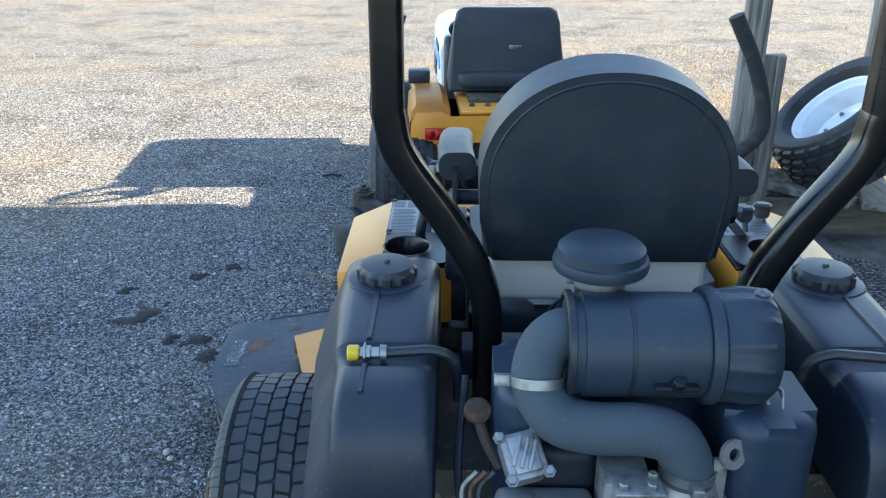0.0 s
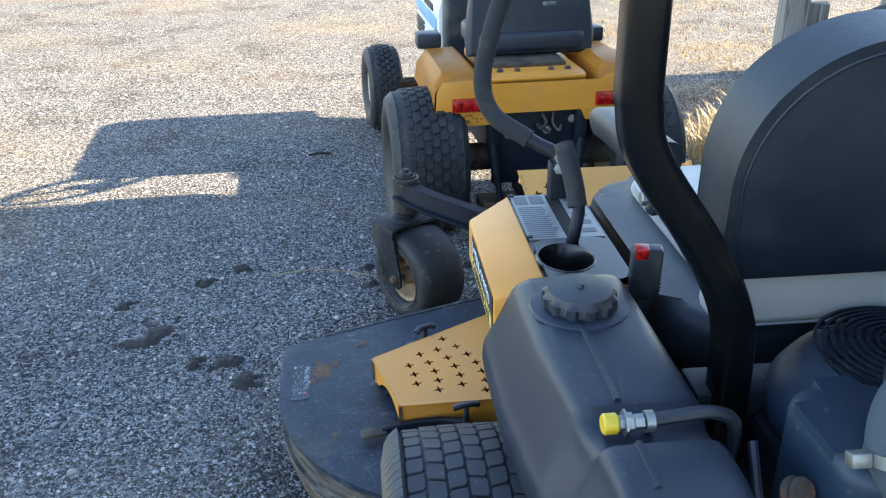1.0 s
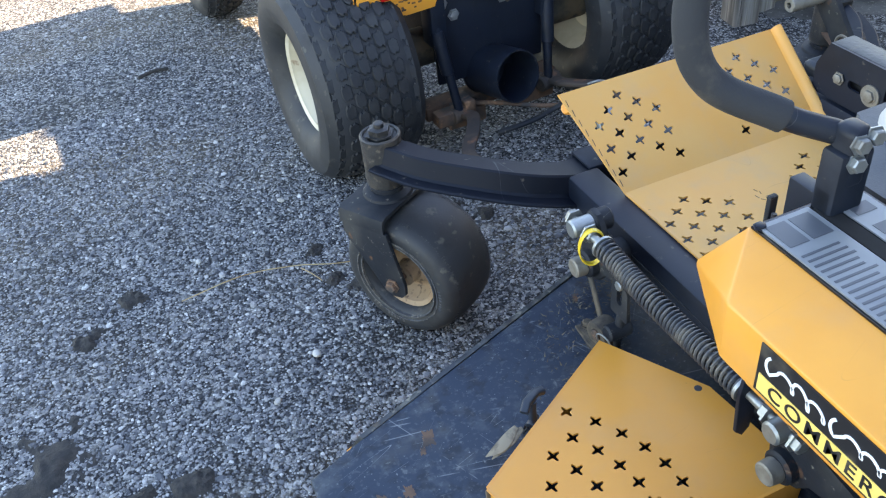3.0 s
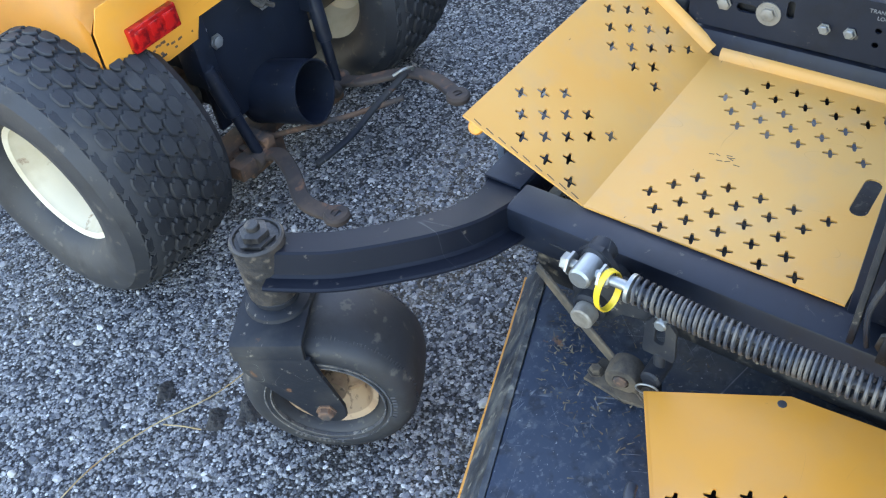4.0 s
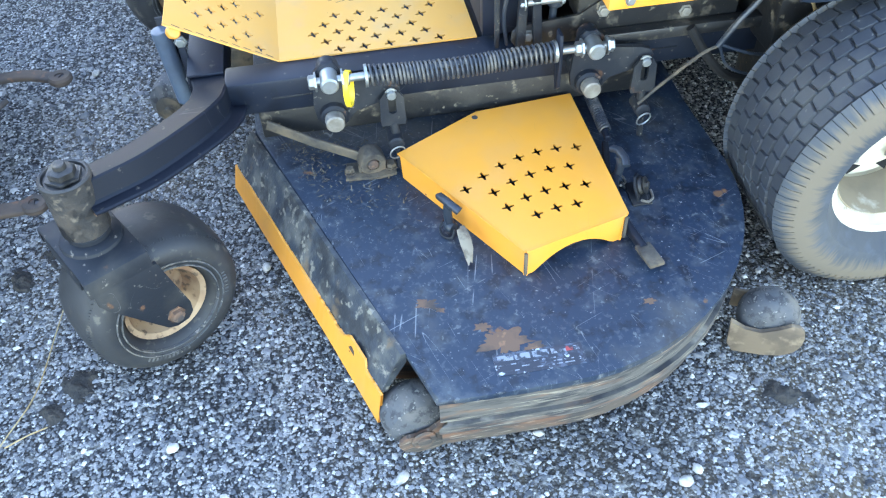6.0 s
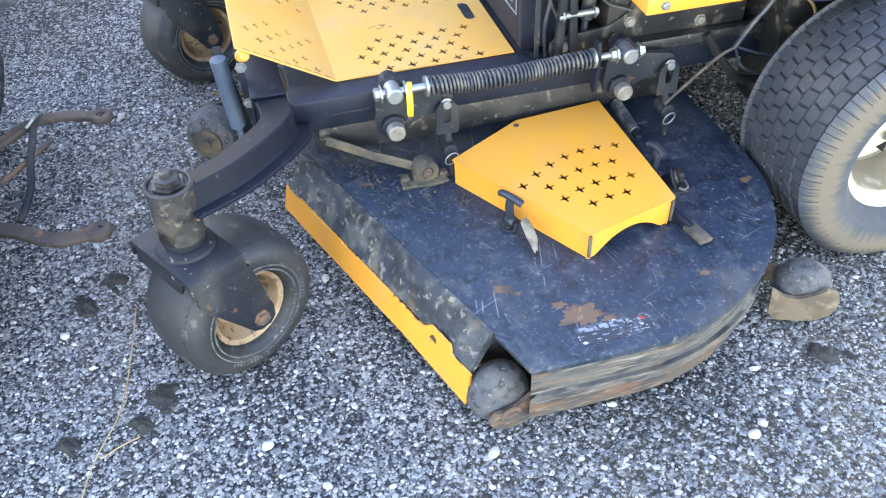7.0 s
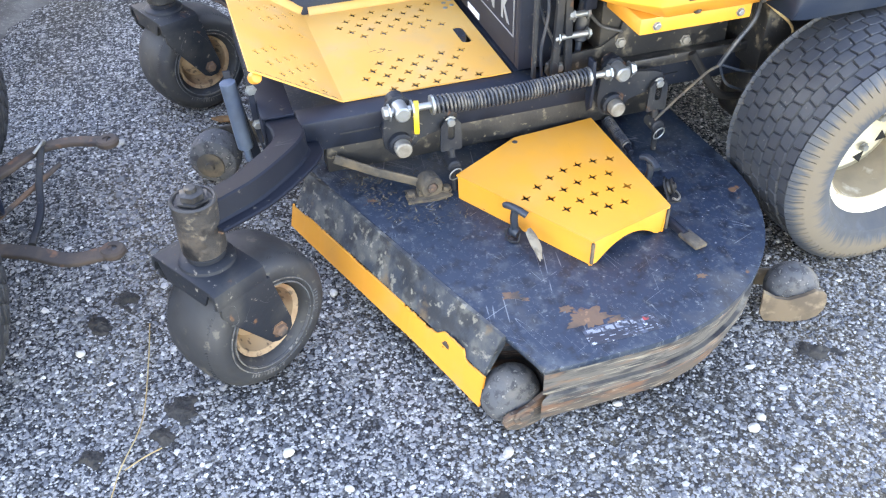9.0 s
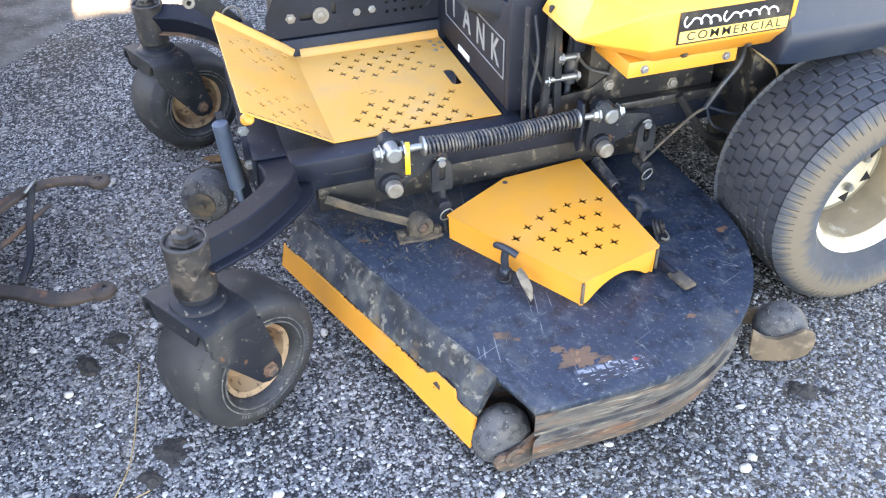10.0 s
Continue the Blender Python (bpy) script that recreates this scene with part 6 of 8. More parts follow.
def build_engine():
    bk = B()
    prism(bk, [(CX + x, -0.05 + y) for x, y in rounded(0.36, 0.34, 0.08, 5)], 0.38, 0.585, 0.03, None, 3)
    eng = part("engine", bk, black_paint, mower, "black twin-cylinder engine with canister air cleaner")
    bh = B()
    lathe(bh, [(0, 0.0), (0.175, 0.0), (0.175, 0.03), (0.155, 0.06), (0.12, 0.085), (0.115, 0.09), (0, 0.09)], pose(-0.02, -0.01, 0.60), 40)
    part("blower_housing", bh, shroud_plastic, eng, "black blower housing")
    fg = B()
    lathe(fg, [(0, 0.006), (0.014, 0.006), (0.016, 0.010), (0.014, 0.0135), (0, 0.014)], pose(-0.03, 0.0, 0.70), 24)
    guard = part("fan_guard", fg, black_paint, eng, "black wire ring fan guard")
    for k in range(10):
        r_ = 0.018 + 0.0105 * k
        rg = B()
        lathe(rg, [(r_ - 0.002, 0), (r_ + 0.002, 0), (r_ + 0.002, 0.004), (r_ - 0.002, 0.004)], pose(-0.03, 0.0, 0.70 + 0.012 * (1 - (r_ / 0.12) ** 2)), 40, True)
        part("guard_ring", rg, black_paint, guard)
    for a in range(0, 360, 45):
        sk = B()
        rod(sk, (-0.03, 0.0, 0.708), (-0.03 + 0.115 * math.cos(radians(a)), 0.115 * math.sin(radians(a)), 0.698), 0.003, 6)
        part("guard_spoke", sk, black_paint, guard)
    # canister air cleaner
    cn = B()
    X = Matrix(((0, 0, 1, 0), (0, 1, 0, -0.185), (-1, 0, 0, 0.765), (0, 0, 0, 1)))
    lathe(cn, [(0, -0.138), (0.064, -0.138), (0.070, -0.132), (0.070, -0.12), (0.073, -0.118), (0.073, -0.02), (0.0735, 0.0), (0.073, 0.045), (0.0, 0.045)], X, 40)
    can = part("air_cleaner", cn, canister_plastic, mower, "black canister air cleaner")
    ec = B()
    lathe(ec, [(0, 0.046), (0.080, 0.046), (0.082, 0.050), (0.082, 0.062), (0.078, 0.066), (0.079, 0.10), (0.078, 0.125), (0.070, 0.140), (0, 0.144)], None, 90)
    for v in ec.verts:
        if 0.09 < v.co.z < 0.13 and round(math.atan2(v.co.y, v.co.x) / (2 * math.pi) * 90) % 6 < 2:
            v.co.x, v.co.y = v.co.x * 1.05, v.co.y * 1.05
    put(ec, ec.verts[:], X)
    part("end_cap", ec, canister_plastic, can)
    lip = B()
    lathe(lip, [(0.068, -0.142), (0.0755, -0.140), (0.0755, -0.132), (0.068, -0.130)], X, 40, True)
    lathe(lip, [(0.07, -0.06), (0.0745, -0.058), (0.0745, -0.054), (0.07, -0.052)], X, 40, True)
    part("band", lip, soft_plastic, can)
    ck = B()
    lathe(ck, [(0, -0.01), (0.034, -0.01), (0.034, 0.038), (0.03, 0.04), (0, 0.04)], pose(-0.088, -0.13, 0.825), 24)
    part("intake_neck", ck, soft_plastic, can)
    cl = B()
    lathe(cl, [(0.034, 0.008), (0.038, 0.008), (0.038, 0.020), (0.034, 0.020)], pose(-0.088, -0.13, 0.825), 28, True)
    box(cl, -0.135, -0.118, -0.137, -0.122, 0.833, 0.845, 0.002)
    part("hose_clamp", cl, zinc, can)
    cp = B()
    lathe(cp, [(0, 0), (0.058, 0), (0.066, 0.004), (0.068, 0.012), (0.066, 0.020), (0.062, 0.022), (0.061, 0.034), (0.052, 0.042), (0.03, 0.046), (0, 0.0465)], pose(-0.088, -0.13, 0.854), 48)
    part("rain_cap", cp, canister_plastic, can, "black mushroom-shaped intake cap")
    hs = B()
    pts = [(-0.125, -0.19, 0.785), (-0.150, -0.195, 0.783), (-0.172, -0.205, 0.762), (-0.178, -0.225, 0.72), (-0.15, -0.25, 0.685), (-0.10, -0.262, 0.678), (-0.04, -0.268, 0.681), (0.0, -0.272, 0.670), (0.022, -0.275, 0.635), (0.026, -0.275, 0.59)]
    pipe(hs, pts, 0.0355, 20, 6)
    hose = part("intake_hose", hs, hose_rubber, mower, "black rubber S-shaped intake hose")
    for p, d in (((-0.178, -0.222, 0.728), (0.0, -0.35, -1)), ((0.025, -0.275, 0.624), (0.05, 0, 1))):
        hc = B()
        m, _ = axis_frame(p, Vector(p) + Vector(d))
        lathe(hc, [(0.0355, -0.007), (0.0385, -0.007), (0.0385, 0.007), (0.0355, 0.007)], m, 30, True)
        box(hc, -0.06, -0.038, -0.008, 0.008, -0.008, 0.008, 0.002, m)
        part("hose_clamp", hc, zinc, hose, "bright metal hose clamp")
    br = B()
    box(br, -0.028, 0.03, -0.268, -0.245, 0.738, 0.746, 0.003)
    bolt(br, (0.003, -0.262, 0.745), (0, -0.4, 1), 0.0095, 0.012)
    part("clamp_bracket", br, black_paint, can)
    wb = B()
    bolt(wb, (0.125, -0.185, 0.842), (0, -0.2, 1), 0.010, 0.006)
    part("cap_clip", wb, alloy, can)
    cy = B()
    for xa, xb, ya, yb, zt in ((0.075, 0.20, -0.29, -0.10, 0.70), (-0.235, -0.10, -0.24, -0.06, 0.715)):
        cy = B()
        prism(cy, [((xa + xb) / 2 + x, (ya + yb) / 2 + y) for x, y in rounded(xb - xa, yb - ya, 0.045, 7)], 0.44, zt, 0.026, None, 5)
        part("cylinder_shroud", cy, shroud_plastic, eng, "black moulded cylinder shroud")
    cb = B()
    box(cb, -0.095, -0.03, -0.32, -0.25, 0.52, 0.632, 0.006)
    box(cb, -0.03, 0.085, -0.315, -0.235, 0.48, 0.585, 0.012)
    lathe(cb, [(0.028, -0.03), (0.050, -0.03), (0.052, 0.0), (0.042, 0.02), (0.038, 0.035), (0.028, 0.035)], pose(0.026, -0.275, 0.575), 28, True)
    cr = part("carburettor", cb, alloy, mower, "cast aluminium carburettor")
    for x, y, z in ((-0.075, -0.32, 0.60), (-0.075, -0.32, 0.545), (-0.02, -0.318, 0.56), (0.07, -0.318, 0.565), (0.078, -0.318, 0.52), (-0.012, -0.318, 0.52)):
        nb = B()
        bolt(nb, (x, y, z), (0, -1, 0.5), 0.009, 0.012)
        part("bolt", nb, zinc, cr)
    lk = B()
    pipe(lk, [(-0.09, -0.325, 0.58), (-0.085, -0.335, 0.55), (-0.08, -0.33, 0.51)], 0.005, 8)
    box(lk, -0.098, -0.068, -0.335, -0.32, 0.515, 0.565, 0.004)
    part("throttle_arm", lk, alloy, cr)
    M = Matrix.Translation((-0.197, -0.27, 0.638)) @ pose(0, 0, 0, 38, -8, 14)
    fp = B()
    prism(fp, [(x, y) for x, y in rounded(0.056, 0.066, 0.012, 3)], -0.03, 0.006, 0.004, M)
    box(fp, -0.019, 0.019, -0.026, 0.026, 0.006, 0.014, 0.004, M)
    for k in (-1, 0, 1):
        box(fp, k * 0.011 - 0.003, k * 0.011 + 0.003, -0.022, 0.022, 0.013, 0.018, 0.002, M @ pose(0, 0, 0, 0, 0, -30))
    pump = part("fuel_pump", fp, alloy, mower, "cast metal fuel pump")
    for a, b in ((-0.026, -0.03), (0.026, -0.03), (-0.026, 0.03), (0.026, 0.03)):
        nb = B()
        bolt(nb, M @ Vector((a, b, 0.004)), M.to_3x3() @ Vector((0, 0, 1)), 0.007, 0.010)
        part("bolt", nb, zinc, pump)
    ib = B()
    box(ib, -0.085, -0.02, -0.345, -0.30, 0.628, 0.634, 0.002)
    box(ib, -0.085, -0.079, -0.345, -0.30, 0.59, 0.63, 0.002)
    part("intake_bracket", ib, alloy, eng, "bare metal bracket under the intake hose")
    for x, y, z in ((-0.072, -0.332, 0.633), (-0.035, -0.332, 0.633), (-0.03, -0.31, 0.633)):
        nb = B()
        bolt(nb, (x, y, z), (0, 0, 1), 0.007, 0.010)
        part("bolt", nb, zinc, cr)
    for x0, y0, x1, y1 in ((0.10, -0.20, 0.135, -0.24), (0.135, -0.21, 0.15, -0.25), (0.11, -0.235, 0.16, -0.22)):
        wr = B()
        pipe(wr, [(x0, y0, 0.705), ((x0 + x1) / 2 + 0.01, (y0 + y1) / 2, 0.722), (x1, y1, 0.704)], 0.0022, 6)
        part("wire_clip", wr, zinc, mower)
    for k, (mt, off) in enumerate(((soft_plastic, 0.0), (rust, 0.012), (zinc, 0.024))):
        wr = B()
        pipe(wr, [(-0.235 - off, -0.255, 0.60), (-0.255 - off, -0.26, 0.575), (-0.25 - off, -0.28, 0.55), (-0.22 - off, -0.29, 0.52)], 0.0035, 8)
        part("wire", wr, mt, pump)
    vc = B()
    box(vc, -0.235, -0.10, -0.36, -0.26, 0.50, 0.585, 0.014, None, 3)
    part("valve_cover", vc, alloy, eng, "grey metal valve cover")
    bl = B()
    box(bl, -0.20, -0.09, -0.26, -0.18, 0.46, 0.64, 0.02, None, 3)
    part("cylinder", bl, black_paint, eng)
    lf = B()
    lathe(lf, [(0.009, -0.003), (0.021, -0.003), (0.021, 0.003), (0.009, 0.003)], Matrix.Translation((0.080, -0.285, 0.655)) @ pose(0, 0, 0, 75, 0, 25), 20, True)
    box(lf, 0.055, 0.075, -0.288, -0.280, 0.57, 0.648, 0.002)
    part("lifting_eye", lf, alloy, eng, "steel lifting eye")
    ps = B()
    lathe(ps, [(0, -0.01), (0.017, -0.01), (0.019, -0.006), (0.015, 0), (0.019, 0.006), (0.017, 0.01), (0, 0.01)], Matrix.Translation((-0.258, -0.18, 0.65)) @ pose(0, 0, 0, 60, 0, 25), 24)
    pipe(ps, [(-0.257, -0.185, 0.642), (-0.245, -0.20, 0.61), (-0.225, -0.22, 0.58)], 0.008, 10)
    part("idler_arm", ps, arm_rust, eng, "dirty arm with a round end")
    sp = B()
    for x in (-0.275, -0.19):
        pipe(sp, [(x, -0.1, 0.66), (x - 0.01, -0.2, 0.55), (x + 0.01, -0.25, 0.45)], 0.006, 8)
    part("wiring", sp, soft_plastic, eng)


build_engine()


def build_rear_wheels():
    for s in (1, -1):
        m = Matrix.Translation((CX - s * 0.555, 0.10, 0.25))
        if s < 0:
            m = m @ pose(0, 0, 0, 0, 0, 180)
        tr = turf_tread(0.2435, 0.252)
        sl = B()
        shoulder_lugs(sl, 0.244, 0.265, 0.135)
        wh = wheel(mower, 0.244, 0.265, 0.135, m, tr, "rear_wheel", cream, dust_sidewall, dish=-0.2)
        rot = m @ pose(0, 0, 0, 0, -90, 0)
        put(sl, sl.verts[:], rot)
        tagged(part("shoulder_tread", sl, dust_sidewall, wh), "dust-fringed shoulder ribs", kind="stuff")
        br = B()
        lathe(br, [(0.1125, -0.026), (0.1190, 0.068), (0.1172, 0.068), (0.1105, -0.026)], rot, 40, True)
        part("barrel", br, barrel_dirt, wh, "dust-caked inner rim barrel")
    ax = B()
    rod(ax, (-0.45, 0.10, 0.25), (0.41, 0.10, 0.25), 0.06)
    box(ax, -0.40, 0.36, -0.12, 0.26, 0.33, 0.50, 0.01)
    box(ax, -0.36, -0.25, 0.0, 0.24, 0.17, 0.36, 0.02)
    lathe(ax, [(0, 0), (0.05, 0), (0.055, 0.008), (0.055, 0.035), (0.03, 0.045), (0.028, 0.08), (0, 0.08)], Matrix.Translation((-0.30, 0.22, 0.30)) @ pose(0, 0, 0, 90, 180, 0), 24)
    # plates added under the frame to keep light off the gravel below
    bsh = B()
    box(bsh, -0.262, 0.225, -0.40, 0.74, 0.262, 0.270, 0.002)
    box(bsh, -0.30, 0.26, -0.44, -0.40, 0.14, 0.40, 0.004)
    box(bsh, -0.26, 0.22, -0.10, -0.05, 0.10, 0.262, 0.004)
    box(bsh, 0.24, 0.25, -0.38, 0.70, 0.12, 0.30, 0.002)
    box(bsh, -0.24, 0.20, 0.10, 0.40, 0.272, 0.34, 0.02)
    part("light_block_plates", bsh, oily_black, mower, "dirty black plates added under the frame to block light")
    part("drive_axle", ax, oily_black, mower, "oily drive axle housing")


build_rear_wheels()


def build_floor_panel():
    p = B()
    box(p, -0.285, -0.262, 0.66, 0.766, 0.372, 0.62, 0.003)
    pn = part("front_panel", p, black_paint, mower, "black upright seat panel")
    f = B()
    box(f, -0.262, 0.215, 0.745, 0.766, 0.372, 0.60, 0.004)
    part("seat_riser", f, black_paint, pn)
    for (x_, ch_) in ((0.062, "T"), (-0.028, "A"), (-0.118, "N"), (-0.204, "K")):
        tx = text_mesh(ch_, 0.083, 0.0006, 0.86, 0.0, 0.0016, 1.0)
        put(tx, tx.verts[:], Matrix(((-1, 0, 0, x_), (0, 0, 1, 0.7672), (0, 1, 0, 0.478), (0, 0, 0, 1))))
        part("lettering", tx, label_white, pn)
    for x0_, x1_, z0_, z1_ in ((-0.252, 0.12, 0.434, 0.4365), (-0.252, 0.12, 0.5195, 0.522), (-0.2545, -0.252, 0.434, 0.522), (0.12, 0.1225, 0.434, 0.522)):
        nm = B()
        box(nm, x0_, x1_, 0.7655, 0.7675, z0_, z1_, 0)
        part("emblem_line", nm, label_white, pn)
    nm = B()
    box(nm, -0.045, 0.03, 0.7655, 0.768, 0.381, 0.395, 0.0005)
    part("white_sticker", nm, white_paint, pn, "blank white sticker")
    side = B()
    prism(side, [(0.172, 0.30), (0.172, 0.384), (0.180, 0.398), (0.25, 0.398), (0.25, 0.30)], -1.205, -0.45, 0.003, Matrix(((1, 0, 0, 0), (0, 0, -1, 0), (0, 1, 0, 0), (0, 0, 0, 1))))
    rs = part("right_rail_cover", side, black_paint, mower, "black side rail with an indexed lock plate")
    lp = B()
    slot = [(1.029 + a, 0.462 + b) for a, b in rounded(0.012, 0.030, 0.005)]
    gap = [(1.098 + a, 0.448 + b) for a, b in rounded(0.034, 0.016, 0.007)]
    idx = [[(0.812 + 0.0215 * i + a, z_ + b) for a, b in circle(0.0052, 8)] for i in range(5) for z_ in (0.436, 0.460)]
    sheet(lp, [(0.46, 0.402), (1.185, 0.402), (1.195, 0.412), (1.195, 0.455), (1.17, 0.505), (0.46, 0.505)], [slot, gap] + idx, 0.005, Matrix(((0, 0, -1, 0.186), (1, 0, 0, 0), (0, 1, 0, 0), (0, 0, 0, 1))))
    ix = part("lock_plate", lp, black_paint, rs, "black steel plate with punched index holes")
    for y, z, r_, mt in ((1.062, 0.448, 0.0115, dull_steel), (1.135, 0.450, 0.0095, dull_steel), (0.974, 0.445, 0.0075, zinc), (0.936, 0.447, 0.0075, zinc), (0.70, 0.44, 0.0075, zinc), (0.62, 0.44, 0.0075, zinc)):
        bt = B()
        if r_ > 0.011:
            lathe(bt, [(0, 0), (0.020, 0), (0.020, 0.003), (0, 0.003)], Matrix.Translation((0.186, y, z)) @ pose(0, 0, 0, 0, -90, 0), 24)
        bolt(bt, (0.184, y, z), (-1, 0, 0), r_, 0.007)
        part("rail_bolt", bt, mt, ix)
    for word, z_ in (("TRANSPORT", 0.490), ("LOCK", 0.480)):
        tx = text_mesh(word, 0.0085, 0.0003, 1.0)
        put(tx, tx.verts[:], Matrix(((0, 0, -1, 0.1855), (-1, 0, 0, 0.893), (0, 1, 0, z_), (0, 0, 0, 1))))
        part("lettering", tx, label_white, ix)
    bk_ = B()
    box(bk_, 0.20, 0.25, 0.46, 1.18, 0.40, 0.50, 0.003)
    part("rail_backing", bk_, oily_black, rs)
    inn = B()
    mount = [(0.712, 0.366), (0.722, 0.380), (0.720, 0.398), (0.706, 0.410), (0.600, 0.416), (0.560, 0.440), (0.545, 0.51), (0.30, 0.515), (0.30, 0.362)]
    prism(inn, mount, -0.0035, 0.0035, 0.001, Matrix(((0, 0, 1, -0.3225), (1, 0, 0, 0), (0, 1, 0, 0), (0, 0, 0, 1))))
    box(inn, -0.318, -0.26, 0.30, 0.60, 0.40, 0.53, 0.004)
    ip = part("console_mount", inn, oily_black, mower, "dirty black console mounting plate")
    for y, z in ((0.692, 0.388), (0.555, 0.420), (0.40, 0.40)):
        bt = B()
        bolt(bt, (-0.326, y, z), (-1, 0, 0), 0.0095, 0.008)
        part("mount_bolt", bt, dull_steel, ip)
    for z, y0, y1 in ((0.459, 0.705, 0.634), (0.503, 0.676, 0.640)):
        rb = B()
        rod(rb, (-0.334, y0, z), (-0.334, y1, z), 0.0065, 12)
        bolt(rb, (-0.334, y0 - 0.004, z), (0, 1, 0), 0.0105, 0.010)
        bolt(rb, (-0.334, y1 + 0.004, z), (0, -1, 0), 0.0095, 0.008)
        part("damper_stud", rb, zinc, ip)
    for y0, y1, x0, lean_ in ((0.700, 0.716, -0.342, 2), (0.668, 0.684, -0.340, -3), (0.744, 0.752, -0.330, 0)):
        up = B()
        box(up, -0.006, 0.006, (y0 - y1) / 2, (y1 - y0) / 2, 0.0, 0.245, 0.002, Matrix.Translation((x0 + 0.006, (y0 + y1) / 2, 0.372)) @ pose(0, 0, 0, lean_, 0, 0))
        part("damper_bracket", up, fork_paint, ip, "thin upright bracket strip")
    cyl = B()
    rod(cyl, (-0.305, 0.640, 0.43), (-0.300, 0.622, 0.585), 0.014, 18, 0.003)
    rod(cyl, (-0.306, 0.643, 0.40), (-0.305, 0.640, 0.44), 0.007, 12)
    part("lever_damper", cyl, soft_plastic, ip, "slim black lever damper")
    for pts in ([(-0.33, 0.735, 0.60), (-0.338, 0.728, 0.52), (-0.334, 0.738, 0.44), (-0.325, 0.73, 0.375)], [(-0.325, 0.66, 0.60), (-0.335, 0.652, 0.53), (-0.328, 0.61, 0.47), (-0.335, 0.56, 0.45)], [(-0.30, 0.735, 0.59), (-0.285, 0.72, 0.50), (-0.30, 0.69, 0.42)]):
        wr = B()
        pipe(wr, pts, 0.0035, 8)
        part("control_wire", wr, soft_plastic, ip)
    gr = B()
    lathe(gr, [(0, -0.034), (0.03, -0.034), (0.048, -0.026), (0.052, -0.01), (0.052, 0.01), (0.048, 0.026), (0.03, 0.034), (0, 0.034)], Matrix.Translation((0.10, 1.405, 0.063)) @ pose(0, 0, 0, 0, 0, -22) @ pose(0, 0, 0, 0, 90, 0) @ Matrix.Scale(1.2, 4), 32)
    gw = part("gauge_roller", gr, dusty_rubber, mower, "worn grey rubber gauge roller")
    gb = B()
    box(gb, 0.148, 0.156, 1.20, 1.43, 0.045, 0.11, 0.003)
    box(gb, 0.10, 0.156, 1.20, 1.30, 0.10, 0.17, 0.006)
    rod(gb, (0.055, 1.423, 0.063), (0.15, 1.385, 0.063), 0.008)
    lathe(gb, [(0.0, -0.002), (0.030, -0.002), (0.034, 0.004), (0.034, 0.008), (0.012, 0.010), (0.011, 0.020), (0, 0.021)], Matrix.Translation((0.061, 1.421, 0.063)) @ pose(0, 0, 0, 0, 0, -22) @ pose(0, 0, 0, 0, -90, 0), 24)
    part("roller_bracket", gb, dirt_metal, gw, "dirty steel hub and bracket")
    gs = B()
    rod(gs, (-0.15, 1.340, 0.225), (-0.15, 1.352, 0.385), 0.017, 16)
    rod(gs, (-0.15, 1.337, 0.19), (-0.15, 1.340, 0.226), 0.0075, 12)
    part("lift_damper", gs, strut_paint, mower, "blue-grey cylindrical damper strut")
    gk = B()
    prism(gk, [(1.358, 0.40), (1.335, 0.16), (1.32, 0.14), (1.30, 0.14), (1.343, 0.40)], -0.003, 0.003, 0.001, Matrix(((0, 0, 1, -0.130), (1, 0, 0, 0), (0, 1, 0, 0), (0, 0, 0, 1))))
    prism(gk, [(1.318, 0.432), (1.306, 0.432), (1.306, 0.25), (1.262, 0.19), (1.30, 0.20), (1.318, 0.30)], -0.004, 0.004, 0.001, Matrix(((0, 0, 1, -0.195), (1, 0, 0, 0), (0, 1, 0, 0), (0, 0, 0, 1))))
    gp = part("damper_plate", gk, black_paint, mower, "black steel damper side plates")
    for y, z in ((1.311, 0.385), (1.309, 0.305)):
        nb = B()
        bolt(nb, (-0.199, y, z), (-1, 0, 0), 0.009, 0.009)
        part("plate_bolt", nb, zinc, gp)
    fl = B()
    box(fl, -0.470, -0.33, 0.36, 0.60, 0.507, 0.540, 0.003)
    for y in (0.385, 0.565):
        fb = B()
        bolt(fb, (-0.470, y, 0.522), (-1, 0, 0), 0.007, 0.006)
        part("flange_bolt", fb, zinc, ip)
    part("console_flange", fl, yellow, ip)
    tie = B()
    box(tie, -0.352, -0.327, 0.25, 0.58, 0.362, 0.385, 0.004)
    part("rail_gusset", tie, oily_black, ip)


build_floor_panel()


# ---- garden tractor ----
TRACTOR = pose(-0.12, 2.29, 0, 0, 0, 3.5)
tractor = thing("garden_tractor", TRACTOR, "yellow garden tractor with a white hood, parked on gravel", "tractor")


def tpart(name, bm, mat, parent=None, label=""):
    return part(name, bm, mat, parent or tractor, label, True)


